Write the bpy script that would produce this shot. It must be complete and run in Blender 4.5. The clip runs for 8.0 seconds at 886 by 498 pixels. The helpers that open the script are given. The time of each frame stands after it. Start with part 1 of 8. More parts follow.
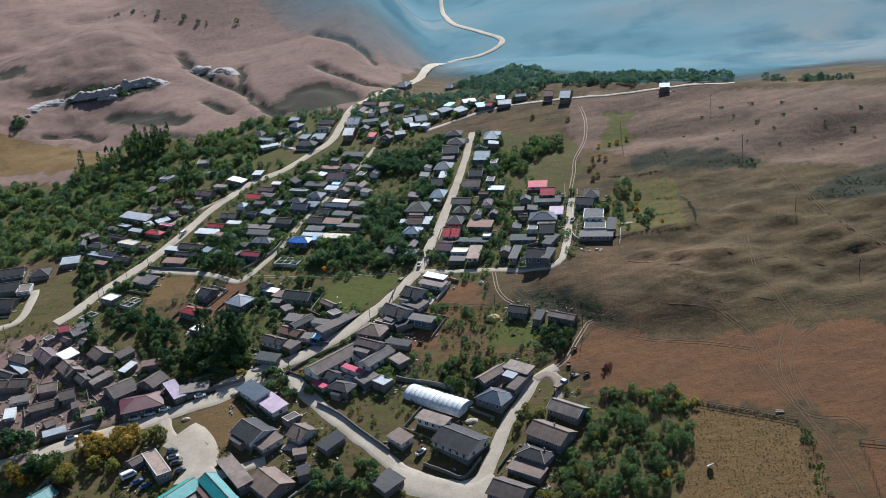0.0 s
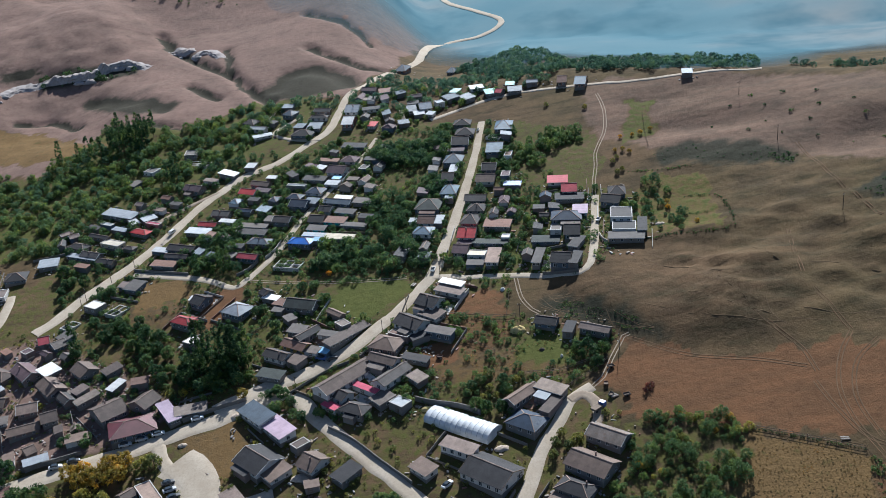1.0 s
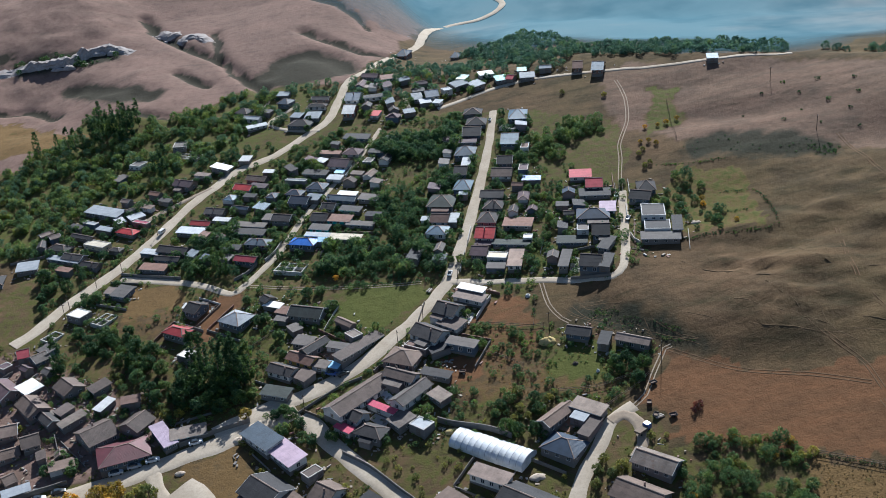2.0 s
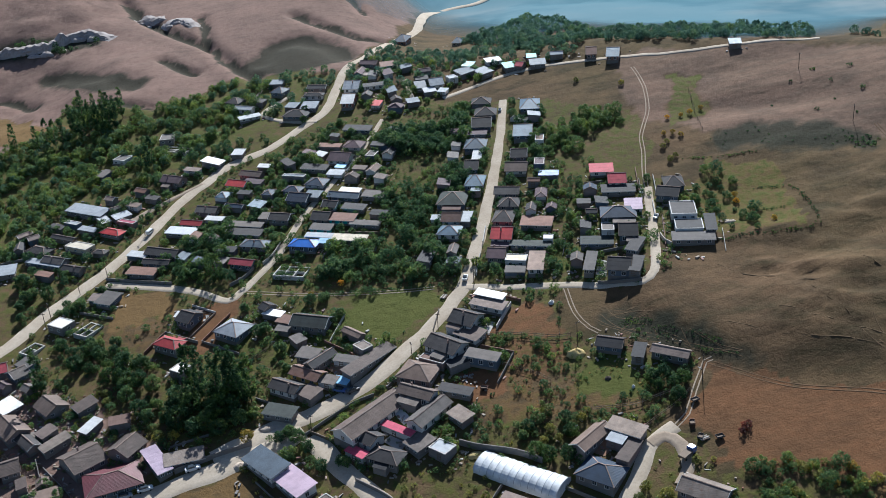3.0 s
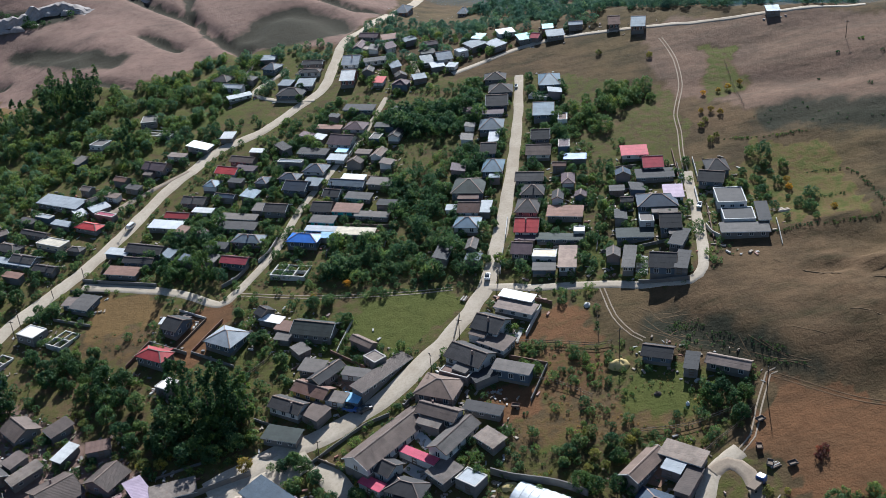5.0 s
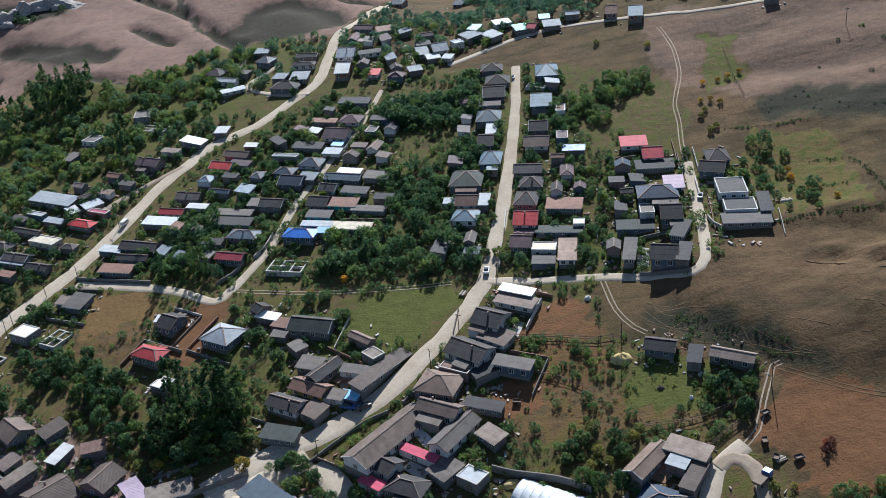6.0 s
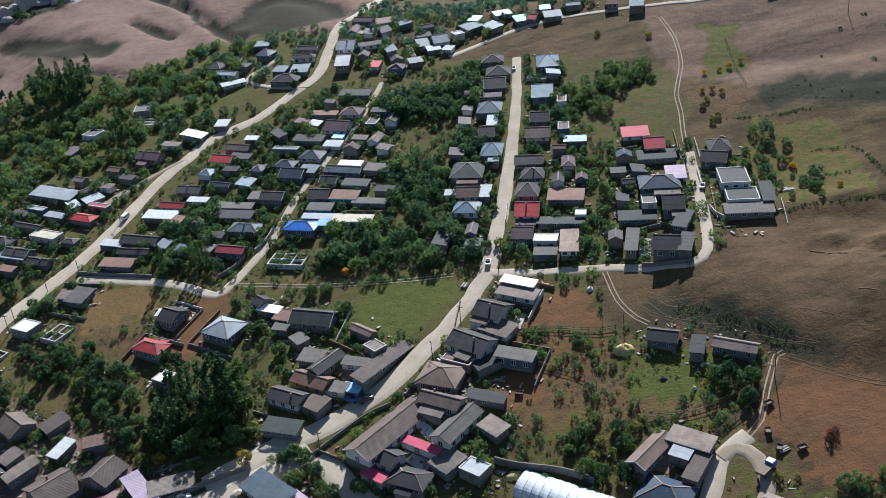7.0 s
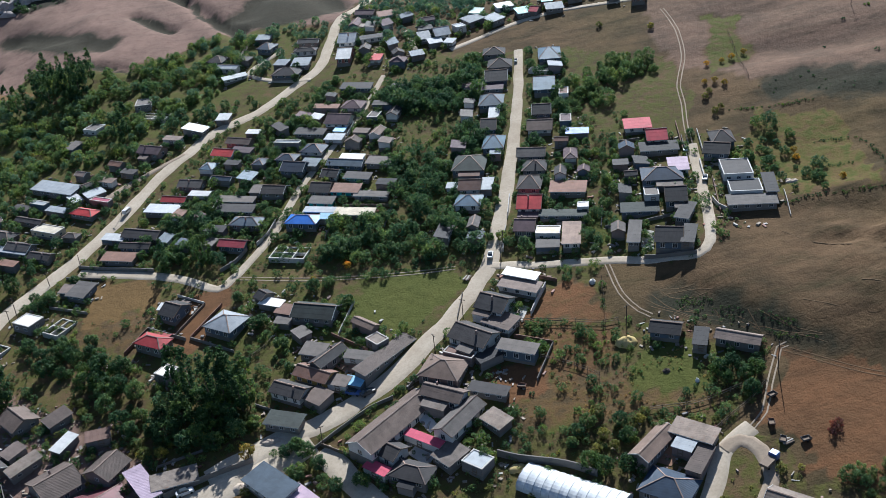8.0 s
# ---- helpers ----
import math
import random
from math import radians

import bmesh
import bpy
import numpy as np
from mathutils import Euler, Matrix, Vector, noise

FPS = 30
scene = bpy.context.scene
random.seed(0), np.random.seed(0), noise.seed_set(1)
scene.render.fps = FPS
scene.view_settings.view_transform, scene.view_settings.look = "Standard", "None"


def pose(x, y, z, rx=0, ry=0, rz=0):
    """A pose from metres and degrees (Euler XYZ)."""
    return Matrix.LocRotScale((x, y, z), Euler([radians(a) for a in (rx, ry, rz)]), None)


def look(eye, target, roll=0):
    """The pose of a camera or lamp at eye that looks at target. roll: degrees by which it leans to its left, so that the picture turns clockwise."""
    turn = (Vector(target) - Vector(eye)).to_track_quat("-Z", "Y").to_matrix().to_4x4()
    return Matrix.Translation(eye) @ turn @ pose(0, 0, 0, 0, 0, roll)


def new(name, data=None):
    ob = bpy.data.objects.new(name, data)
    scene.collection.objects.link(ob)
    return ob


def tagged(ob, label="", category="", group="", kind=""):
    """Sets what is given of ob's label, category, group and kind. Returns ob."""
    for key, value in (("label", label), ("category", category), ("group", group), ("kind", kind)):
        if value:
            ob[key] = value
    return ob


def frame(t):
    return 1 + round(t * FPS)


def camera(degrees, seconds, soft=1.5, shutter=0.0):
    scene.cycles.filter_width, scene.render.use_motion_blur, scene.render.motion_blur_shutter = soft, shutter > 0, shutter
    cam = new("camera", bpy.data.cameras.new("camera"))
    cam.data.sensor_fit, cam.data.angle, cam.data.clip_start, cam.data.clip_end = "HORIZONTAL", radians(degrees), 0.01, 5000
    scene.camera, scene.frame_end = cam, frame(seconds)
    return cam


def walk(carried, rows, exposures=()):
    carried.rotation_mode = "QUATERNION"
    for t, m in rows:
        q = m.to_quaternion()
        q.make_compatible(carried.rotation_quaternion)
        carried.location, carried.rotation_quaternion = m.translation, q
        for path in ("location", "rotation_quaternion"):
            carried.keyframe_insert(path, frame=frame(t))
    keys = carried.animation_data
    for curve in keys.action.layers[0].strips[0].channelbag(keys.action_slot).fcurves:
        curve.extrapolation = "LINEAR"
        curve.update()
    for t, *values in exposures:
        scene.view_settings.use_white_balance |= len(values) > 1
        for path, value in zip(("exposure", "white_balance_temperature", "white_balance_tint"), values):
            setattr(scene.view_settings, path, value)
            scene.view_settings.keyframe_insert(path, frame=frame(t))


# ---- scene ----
cam = camera(46.0, 8.0, soft=0.7)
PATH = [
    (0, (-0.24, 0.23, 150.78), (0.19, 92.66, 112.62), -5.43),
    (0.5, (-7.36, 17.88, 149.93), (-5.76, 109.79, 110.56), -5.26),
    (1, (-13.92, 34.94, 147.83), (-11.25, 126.39, 107.47), -5.11),
    (1.5, (-19.84, 51.01, 144.90), (-16.19, 142.06, 103.72), -5.00),
    (2, (-25.15, 66.21, 141.81), (-20.60, 156.90, 99.91), -4.88),
    (2.5, (-29.81, 80.31, 138.92), (-24.36, 170.62, 96.33), -4.77),
    (3, (-33.63, 93.22, 136.15), (-27.36, 183.15, 92.86), -4.68),
    (3.5, (-36.38, 104.96, 133.28), (-29.55, 194.53, 89.34), -4.63),
    (4, (-37.92, 115.33, 130.28), (-30.90, 204.59, 85.75), -4.67),
    (4.5, (-38.67, 123.41, 127.75), (-31.65, 212.42, 82.73), -4.79),
    (5, (-39.07, 128.45, 126.10), (-31.92, 217.24, 80.66), -4.99),
    (5.5, (-39.24, 131.03, 125.16), (-31.91, 219.64, 79.38), -5.22),
    (6, (-39.26, 132.07, 124.62), (-31.84, 220.52, 78.55), -5.47),
    (6.5, (-39.16, 132.40, 124.21), (-31.87, 220.73, 77.90), -5.70),
    (7, (-38.89, 132.58, 123.85), (-31.82, 220.77, 77.25), -5.91),
    (7.5, (-38.62, 132.76, 123.51), (-31.76, 220.85, 76.69), -6.10),
    (8, (-38.65, 132.96, 123.28), (-31.94, 220.93, 76.20), -6.26),
]
walk(cam, [(t, look(eye, target, roll)) for t, eye, target, roll in PATH], exposures=[(0.0, 0.65, 5480, 7), (8.0, 0.72, 5480, 7)])

# ---- light ----
SUN_TURN, SUN_UP = 16.0, 38.5  # degrees to the right of straight ahead, and above the horizon
world = bpy.data.worlds.new("sky")
scene.world = world
world.use_nodes = True
wn, wl = world.node_tree.nodes, world.node_tree.links
sky = wn.new("ShaderNodeTexSky")
sky.sky_type, sky.sun_disc = "NISHITA", False
sky.sun_elevation, sky.sun_rotation = radians(SUN_UP), radians(SUN_TURN)
sky.altitude, sky.air_density, sky.dust_density = 800, 1.0, 1.5
wn["Background"].inputs["Strength"].default_value = 0.054
wl.new(sky.outputs[0], wn["Background"].inputs["Color"])
sun = new("sun", bpy.data.lights.new("sun", "SUN"))
sun.data.energy, sun.data.angle, sun.data.color = 5.0, radians(0.5), (1.0, 0.93, 0.83)
sa, se = radians(SUN_TURN), radians(SUN_UP)
sun.matrix_world = look((math.sin(sa) * math.cos(se) * 300, math.cos(sa) * math.cos(se) * 300 + 400, math.sin(se) * 300), (0, 400, 0))

# ---- materials ----
def material(name, rough=0.9, metal=0.0, spec=0.3):
    m = bpy.data.materials.new(name)
    m.use_nodes = True
    b = m.node_tree.nodes["Principled BSDF"]
    b.inputs["Roughness"].default_value, b.inputs["Metallic"].default_value = rough, metal
    b.inputs["Specular IOR Level"].default_value = spec
    return m, m.node_tree.nodes, m.node_tree.links, b


def tex_noise(n, l, where, size, detail=4.0, rough=0.6):
    t = n.new("ShaderNodeTexNoise")
    t.inputs["Scale"].default_value, t.inputs["Detail"].default_value, t.inputs["Roughness"].default_value = 1 / size, detail, rough
    l.new(where, t.inputs["Vector"])
    return t.outputs["Fac"]


def ramp(n, l, value, stops):
    r = n.new("ShaderNodeValToRGB")
    e = r.color_ramp.elements
    while len(e) < len(stops):
        e.new(0.5)
    for k, (at, c) in zip(e, stops):
        k.position, k.color = at, (*c, 1)
    l.new(value, r.inputs["Fac"])
    return r.outputs["Color"]


def blend(n, l, fac, a, b, kind="MIX"):
    m = n.new("ShaderNodeMix")
    m.data_type, m.blend_type = "RGBA", kind
    for s, v in ((m.inputs[0], fac), (m.inputs[6], a), (m.inputs[7], b)):
        if isinstance(v, (int, float)):
            s.default_value = v
        elif isinstance(v, tuple):
            s.default_value = (*v, 1)
        else:
            l.new(v, s)
    return m.outputs[2]


def number(n, l, op, a, b=0.0, c=0.0):
    m = n.new("ShaderNodeMath")
    m.operation = op
    for s, v in zip(m.inputs, (a, b, c)):
        if isinstance(v, (int, float)):
            s.default_value = v
        else:
            l.new(v, s)
    return m.outputs[0]


def relief(n, l, b, height, strength, depth):
    u = n.new("ShaderNodeBump")
    u.inputs["Strength"].default_value, u.inputs["Distance"].default_value = strength, depth
    l.new(height, u.inputs["Height"])
    l.new(u.outputs[0], b.inputs["Normal"])


def place(n, kind="Object"):
    return n.new("ShaderNodeTexCoord").outputs[kind]


def shade(c, k):
    return tuple(v * k for v in c)


def roof_material(name, c, rough=0.75, metal=0.0, stain=0.5, rust=0.0, spec=0.3):
    """Corrugated sheets: ribs down the slope, sheet by sheet tone, streaks and stains."""
    m, n, l, b = material(name, rough, metal, spec)
    p = place(n)
    fine, wide = tex_noise(n, l, p, 0.35, 5), tex_noise(n, l, p, 3.5, 3)
    col = blend(n, l, ramp(n, l, wide, ((0.35, (0, 0, 0)), (0.68, (1, 1, 1)))), shade(c, 1.18), shade(c, 1 - 0.55 * stain))
    col = blend(n, l, number(n, l, "MULTIPLY", fine, 0.75 * stain), col, shade(c, 0.5))
    sheets = n.new("ShaderNodeTexBrick")
    sheets.inputs["Scale"].default_value = 1.0
    sheets.inputs["Brick Width"].default_value, sheets.inputs["Row Height"].default_value = 1.1, 1.6
    sheets.inputs["Mortar Size"].default_value, sheets.inputs["Bias"].default_value = 0.035, 0.0
    sheets.inputs["Color1"].default_value, sheets.inputs["Color2"].default_value, sheets.inputs["Mortar"].default_value = (1.12, 1.1, 1.08, 1), (0.86, 0.87, 0.88, 1), (0.8, 0.8, 0.8, 1)
    l.new(p, sheets.inputs["Vector"])
    col = blend(n, l, 0.45, col, sheets.outputs["Color"], "MULTIPLY")
    if rust:
        col = blend(n, l, ramp(n, l, tex_noise(n, l, p, 1.4, 6), ((0.56, (0, 0, 0)), (0.7, (rust, rust, rust)))), col, (0.16, 0.07, 0.035))
    rnd = n.new("ShaderNodeObjectInfo").outputs["Random"]
    col = blend(n, l, 1.0, col, ramp(n, l, rnd, ((0.0, (0.66, 0.68, 0.72)), (0.5, (1.0, 1.0, 1.0)), (1.0, (1.38, 1.3, 1.22)))), "MULTIPLY")
    l.new(col, b.inputs["Base Color"])
    w = n.new("ShaderNodeTexWave")
    w.bands_direction, w.inputs["Scale"].default_value, w.inputs["Distortion"].default_value = "X", 1.6, 0.4
    l.new(p, w.inputs["Vector"])
    relief(n, l, b, w.outputs["Fac"], 0.5, 0.05)
    return m


ROOF = {
    "dark": roof_material("dark_slate_sheet", (0.045, 0.043, 0.046)),
    "brown": roof_material("brown_slate_sheet", (0.150, 0.112, 0.094)),
    "slate": roof_material("grey_slate_sheet", (0.118, 0.106, 0.100)),
    "old": roof_material("patchy_old_slate", (0.25, 0.205, 0.175), stain=1.0, rust=0.4),
    "oldpink": roof_material("pale_brown_slate", (0.285, 0.215, 0.18), stain=0.8),
    "pale": roof_material("galvanised_sheet", (0.40, 0.42, 0.44), rough=0.72, spec=0.3, stain=0.3),
    "bright": roof_material("new_zinc_sheet", (0.64, 0.65, 0.66), rough=0.42, spec=0.6, stain=0.15),
    "white": roof_material("white_sheet", (0.68, 0.67, 0.65), rough=0.6, stain=0.3),
    "cream": roof_material("cream_screed", (0.62, 0.55, 0.43), stain=0.6),
    "rust": roof_material("rusty_sheet", (0.19, 0.11, 0.085), rust=0.8),
    "red": roof_material("red_metal_sheet", (0.40, 0.045, 0.05), rough=0.68, spec=0.3, stain=0.35),
    "crimson": roof_material("crimson_metal_sheet", (0.36, 0.05, 0.07), rough=0.68, spec=0.3, stain=0.35),
    "maroon": roof_material("maroon_metal_tile", (0.17, 0.035, 0.045), rough=0.55, spec=0.5),
    "pink": roof_material("raspberry_metal_sheet", (0.40, 0.065, 0.115), rough=0.68, spec=0.3, stain=0.3),
    "blue": roof_material("blue_metal_sheet", (0.02, 0.13, 0.50), rough=0.45, spec=0.5, stain=0.25),
    "lightblue": roof_material("light_blue_sheet", (0.25, 0.47, 0.66), rough=0.55, stain=0.3),
    "teal": roof_material("teal_metal_sheet", (0.025, 0.26, 0.25), rough=0.5, spec=0.5, stain=0.3),
    "lilac": roof_material("lilac_metal_sheet", (0.36, 0.28, 0.36), rough=0.68, spec=0.3, stain=0.3),
    "purple": roof_material("faded_plum_sheet", (0.115, 0.078, 0.088)),
    "bluegrey": roof_material("blue_grey_sheet", (0.09, 0.12, 0.155), rough=0.6),
    "slateblue": roof_material("steel_blue_sheet", (0.085, 0.145, 0.205), rough=0.55, spec=0.5),
    "navy": roof_material("dark_blue_sheet", (0.03, 0.05, 0.085), rough=0.6),
    "darkgreen": roof_material("mossy_dark_sheet", (0.055, 0.066, 0.06), stain=0.8),
}


def shade_node(n, l, col, k):
    """The same colour, darker."""
    return blend(n, l, 1.0, col, (k, k, k), "MULTIPLY")


def wall_material(name, c):
    m, n, l, b = material(name, 0.92)
    p = place(n)
    stain = ramp(n, l, tex_noise(n, l, p, 1.8, 6), ((0.4, (0, 0, 0)), (0.75, (0.55, 0.55, 0.55))))
    col = blend(n, l, stain, c, shade(c, 0.62))
    col = blend(n, l, number(n, l, "MULTIPLY", tex_noise(n, l, p, 0.18, 3), 0.3), col, shade(c, 0.7))
    rnd = n.new("ShaderNodeObjectInfo").outputs["Random"]
    col = blend(n, l, 1.0, col, ramp(n, l, rnd, ((0.0, (0.88, 0.87, 0.85)), (1.0, (1.05, 1.05, 1.05)))), "MULTIPLY")
    l.new(col, b.inputs["Base Color"])
    relief(n, l, b, tex_noise(n, l, p, 0.12, 3), 0.35, 0.02)
    return m


WALL = {
    "white": wall_material("whitewash", (0.66, 0.63, 0.60)),
    "cream": wall_material("cream_plaster", (0.62, 0.52, 0.38)),
    "grey": wall_material("grey_block_wall", (0.23, 0.21, 0.20)),
    "pink": wall_material("pinkish_tuff_wall", (0.27, 0.205, 0.185)),
    "bluegrey": wall_material("blue_grey_render", (0.12, 0.15, 0.19)),
    "red": wall_material("red_brown_render", (0.36, 0.15, 0.13)),
    "rust": wall_material("brick_wall", (0.30, 0.17, 0.13)),
    "teal": wall_material("turquoise_paint", (0.06, 0.42, 0.42)),
    "yellow": wall_material("ochre_paint", (0.56, 0.36, 0.10)),
}
TRIM = wall_material("white_trim", (0.62, 0.61, 0.59))
PLINTH = wall_material("stone_plinth", (0.20, 0.185, 0.17))
WOOD = wall_material("weathered_wood", (0.20, 0.155, 0.12))
DARKWOOD = wall_material("dark_tarred_wood", (0.075, 0.06, 0.05))
CONCRETE = wall_material("pale_concrete", (0.52, 0.49, 0.45))
BRICK = wall_material("chimney_brick", (0.33, 0.24, 0.21))


def glass_material():
    m, n, l, b = material("window_glass", 0.08, 0.0, 0.6)
    b.inputs["Base Color"].default_value = (0.035, 0.045, 0.055, 1)
    return m


GLASS = glass_material()


def dirt_material(name, c, c2, size=2.2):
    m, n, l, b = material(name, 0.95, 0, 0.15)
    p = place(n, "Object")
    a, f = tex_noise(n, l, p, size * 3, 4), tex_noise(n, l, p, size * 0.3, 6, 0.7)
    col = blend(n, l, ramp(n, l, a, ((0.35, (0, 0, 0)), (0.68, (1, 1, 1)))), c, c2)
    col = blend(n, l, ramp(n, l, f, ((0.45, (0, 0, 0)), (0.8, (0.7, 0.7, 0.7)))), col, shade(c2, 0.72))
    l.new(col, b.inputs["Base Color"])
    relief(n, l, b, f, 0.5, 0.08)
    return m


ROAD = dirt_material("pale_gravel_road", (0.50, 0.425, 0.335), (0.40, 0.33, 0.25))
PATHMAT = dirt_material("trodden_path", (0.15, 0.102, 0.058), (0.10, 0.070, 0.04))
RUTMAT = dirt_material("faint_rut", (0.17, 0.105, 0.058), (0.10, 0.066, 0.038))
TRACKMAT = dirt_material("earth_track", (0.36, 0.29, 0.22), (0.28, 0.22, 0.165))
EMBER = dirt_material("red_earth", (0.30, 0.18, 0.12), (0.24, 0.15, 0.10))


def ground_material():
    """Pasture: dry brown grass, with green, straw, bare earth and pale upland grass where the cover says so."""
    m, n, l, b = material("pasture", 0.95, 0, 0.1)
    p = place(n)
    huge, wide, mid, fine = (tex_noise(n, l, p, s, d, 0.62) for s, d in ((90, 3), (14, 5), (2.6, 5), (0.5, 4)))
    stretch = n.new("ShaderNodeMapping")
    stretch.inputs["Scale"].default_value = (0.4, 1.5, 1.0)
    stretch.inputs["Rotation"].default_value = (0, 0, 0.3)
    l.new(p, stretch.inputs["Vector"])
    streak = tex_noise(n, l, stretch.outputs[0], 7, 6, 0.65)
    dry = blend(n, l, ramp(n, l, huge, ((0.38, (0, 0, 0)), (0.62, (1, 1, 1)))), (0.132, 0.084, 0.046), (0.112, 0.080, 0.038))
    dry = blend(n, l, ramp(n, l, wide, ((0.42, (0, 0, 0)), (0.7, (0.8, 0.8, 0.8)))), dry, (0.056, 0.041, 0.023))
    dry = blend(n, l, ramp(n, l, streak, ((0.5, (0, 0, 0)), (0.68, (0.75, 0.75, 0.75)))), dry, (0.042, 0.037, 0.017))
    dry = blend(n, l, ramp(n, l, streak, ((0.3, (0.5, 0.5, 0.5)), (0.44, (0, 0, 0)))), dry, (0.175, 0.115, 0.062))
    cover = n.new("ShaderNodeVertexColor")
    cover.layer_name = "cover"
    split = n.new("ShaderNodeSeparateColor")
    l.new(cover.outputs["Color"], split.inputs[0])
    jag = number(n, l, "MULTIPLY", number(n, l, "SUBTRACT", mid, 0.5), 1.1)

    def share(k):
        s = number(n, l, "ADD", split.outputs[k], jag)
        return ramp(n, l, s, ((0.34, (0, 0, 0)), (0.62, (1, 1, 1))))

    green = blend(n, l, wide, (0.058, 0.078, 0.018), (0.128, 0.124, 0.034))
    straw = blend(n, l, wide, (0.20, 0.125, 0.050), (0.125, 0.080, 0.036))
    earth = blend(n, l, ramp(n, l, streak, ((0.35, (0, 0, 0)), (0.65, (1, 1, 1)))), (0.180, 0.090, 0.043), (0.125, 0.068, 0.034))
    upland = blend(n, l, ramp(n, l, wide, ((0.35, (0, 0, 0)), (0.7, (1, 1, 1)))), (0.265, 0.172, 0.142), (0.205, 0.138, 0.114))
    upland = blend(n, l, ramp(n, l, streak, ((0.5, (0, 0, 0)), (0.74, (0.5, 0.5, 0.5)))), upland, (0.13, 0.098, 0.078))
    col = blend(n, l, cover.outputs["Alpha"], dry, upland)
    col = blend(n, l, share(2), col, earth)
    col = blend(n, l, share(1), col, straw)
    col = blend(n, l, share(0), col, green)
    # a darker ground tone in hollows and gully beds
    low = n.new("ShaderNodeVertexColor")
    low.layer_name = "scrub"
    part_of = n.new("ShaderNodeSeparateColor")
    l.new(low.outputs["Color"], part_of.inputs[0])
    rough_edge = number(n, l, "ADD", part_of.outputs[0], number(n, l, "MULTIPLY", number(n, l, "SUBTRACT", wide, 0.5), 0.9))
    dark_tone = blend(n, l, mid, (0.022, 0.027, 0.019), (0.046, 0.045, 0.029))
    col = blend(n, l, ramp(n, l, rough_edge, ((0.15, (0, 0, 0)), (0.6, (0.9, 0.9, 0.9)))), col, dark_tone)
    col = blend(n, l, ramp(n, l, mid, ((0.45, (0, 0, 0)), (0.75, (0.5, 0.5, 0.5)))), col, shade_node(n, l, col, 0.55))
    col = blend(n, l, ramp(n, l, fine, ((0.4, (0, 0, 0)), (0.8, (0.4, 0.4, 0.4)))), col, shade_node(n, l, col, 0.5))
    l.new(col, b.inputs["Base Color"])
    relief(n, l, b, number(n, l, "ADD", mid, number(n, l, "MULTIPLY", fine, 0.5)), 0.7, 0.45)
    return m


GROUND = ground_material()


def distance_material():
    """Far hills as a plain backdrop: blue haze is put into colour and glow; the near rim thins out."""
    m, n, l, b = material("hazy_far_hills", 1.0, 0, 0.0)
    p = place(n)
    stretch = n.new("ShaderNodeMapping")
    stretch.inputs["Scale"].default_value = (1.0, 0.8, 1.0)
    l.new(p, stretch.inputs["Vector"])
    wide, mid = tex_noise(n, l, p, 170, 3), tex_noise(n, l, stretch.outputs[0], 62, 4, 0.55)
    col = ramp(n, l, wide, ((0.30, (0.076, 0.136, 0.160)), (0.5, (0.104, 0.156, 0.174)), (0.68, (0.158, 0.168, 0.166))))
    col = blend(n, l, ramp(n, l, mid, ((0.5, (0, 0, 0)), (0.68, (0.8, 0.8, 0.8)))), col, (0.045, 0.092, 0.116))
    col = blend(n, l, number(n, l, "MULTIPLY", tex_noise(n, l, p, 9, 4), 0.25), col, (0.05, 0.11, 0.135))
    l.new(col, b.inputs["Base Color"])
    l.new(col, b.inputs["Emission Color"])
    # glow added to imitate haze over the blue tint; the hills are no lamp
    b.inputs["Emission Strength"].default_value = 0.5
    rim = n.new("ShaderNodeVertexColor")
    rim.layer_name = "rim"
    split = n.new("ShaderNodeSeparateColor")
    l.new(rim.outputs["Color"], split.inputs[0])
    l.new(split.outputs[0], b.inputs["Alpha"])
    return m


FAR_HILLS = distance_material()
ROCK = dirt_material("pale_grey_rock", (0.44, 0.39, 0.365), (0.30, 0.265, 0.245), 1.2)


def leaf_material(name, c, c2, c3):
    m, n, l, b = material(name, 0.7, 0, 0.25)
    isl = n.new("ShaderNodeNewGeometry").outputs["Random Per Island"]
    col = ramp(n, l, isl, ((0.0, c), (0.55, c2), (1.0, c3)))
    rnd = n.new("ShaderNodeObjectInfo").outputs["Random"]
    col = blend(n, l, 1.0, col, ramp(n, l, rnd, ((0.0, (0.72, 0.80, 0.85)), (0.5, (1.0, 1.0, 1.0)), (1.0, (1.3, 1.16, 0.9)))), "MULTIPLY")
    # neighbouring crowns differ in tone
    spot = n.new("ShaderNodeNewGeometry").outputs["Position"]
    col = blend(n, l, 1.0, col, ramp(n, l, tex_noise(n, l, spot, 5.5, 2), ((0.3, (0.5, 0.66, 0.78)), (0.5, (1.0, 1.0, 1.0)), (0.62, (1.5, 1.35, 1.0)), (0.75, (2.3, 1.7, 0.9)))), "MULTIPLY")
    l.new(col, b.inputs["Base Color"])
    t = n.new("ShaderNodeBsdfTranslucent")
    l.new(col, t.inputs["Color"])
    mix = n.new("ShaderNodeMixShader")
    mix.inputs[0].default_value = 0.5
    out = n["Material Output"]
    l.new(b.outputs[0], mix.inputs[1])
    l.new(t.outputs[0], mix.inputs[2])
    l.new(mix.outputs[0], out.inputs["Surface"])
    return m


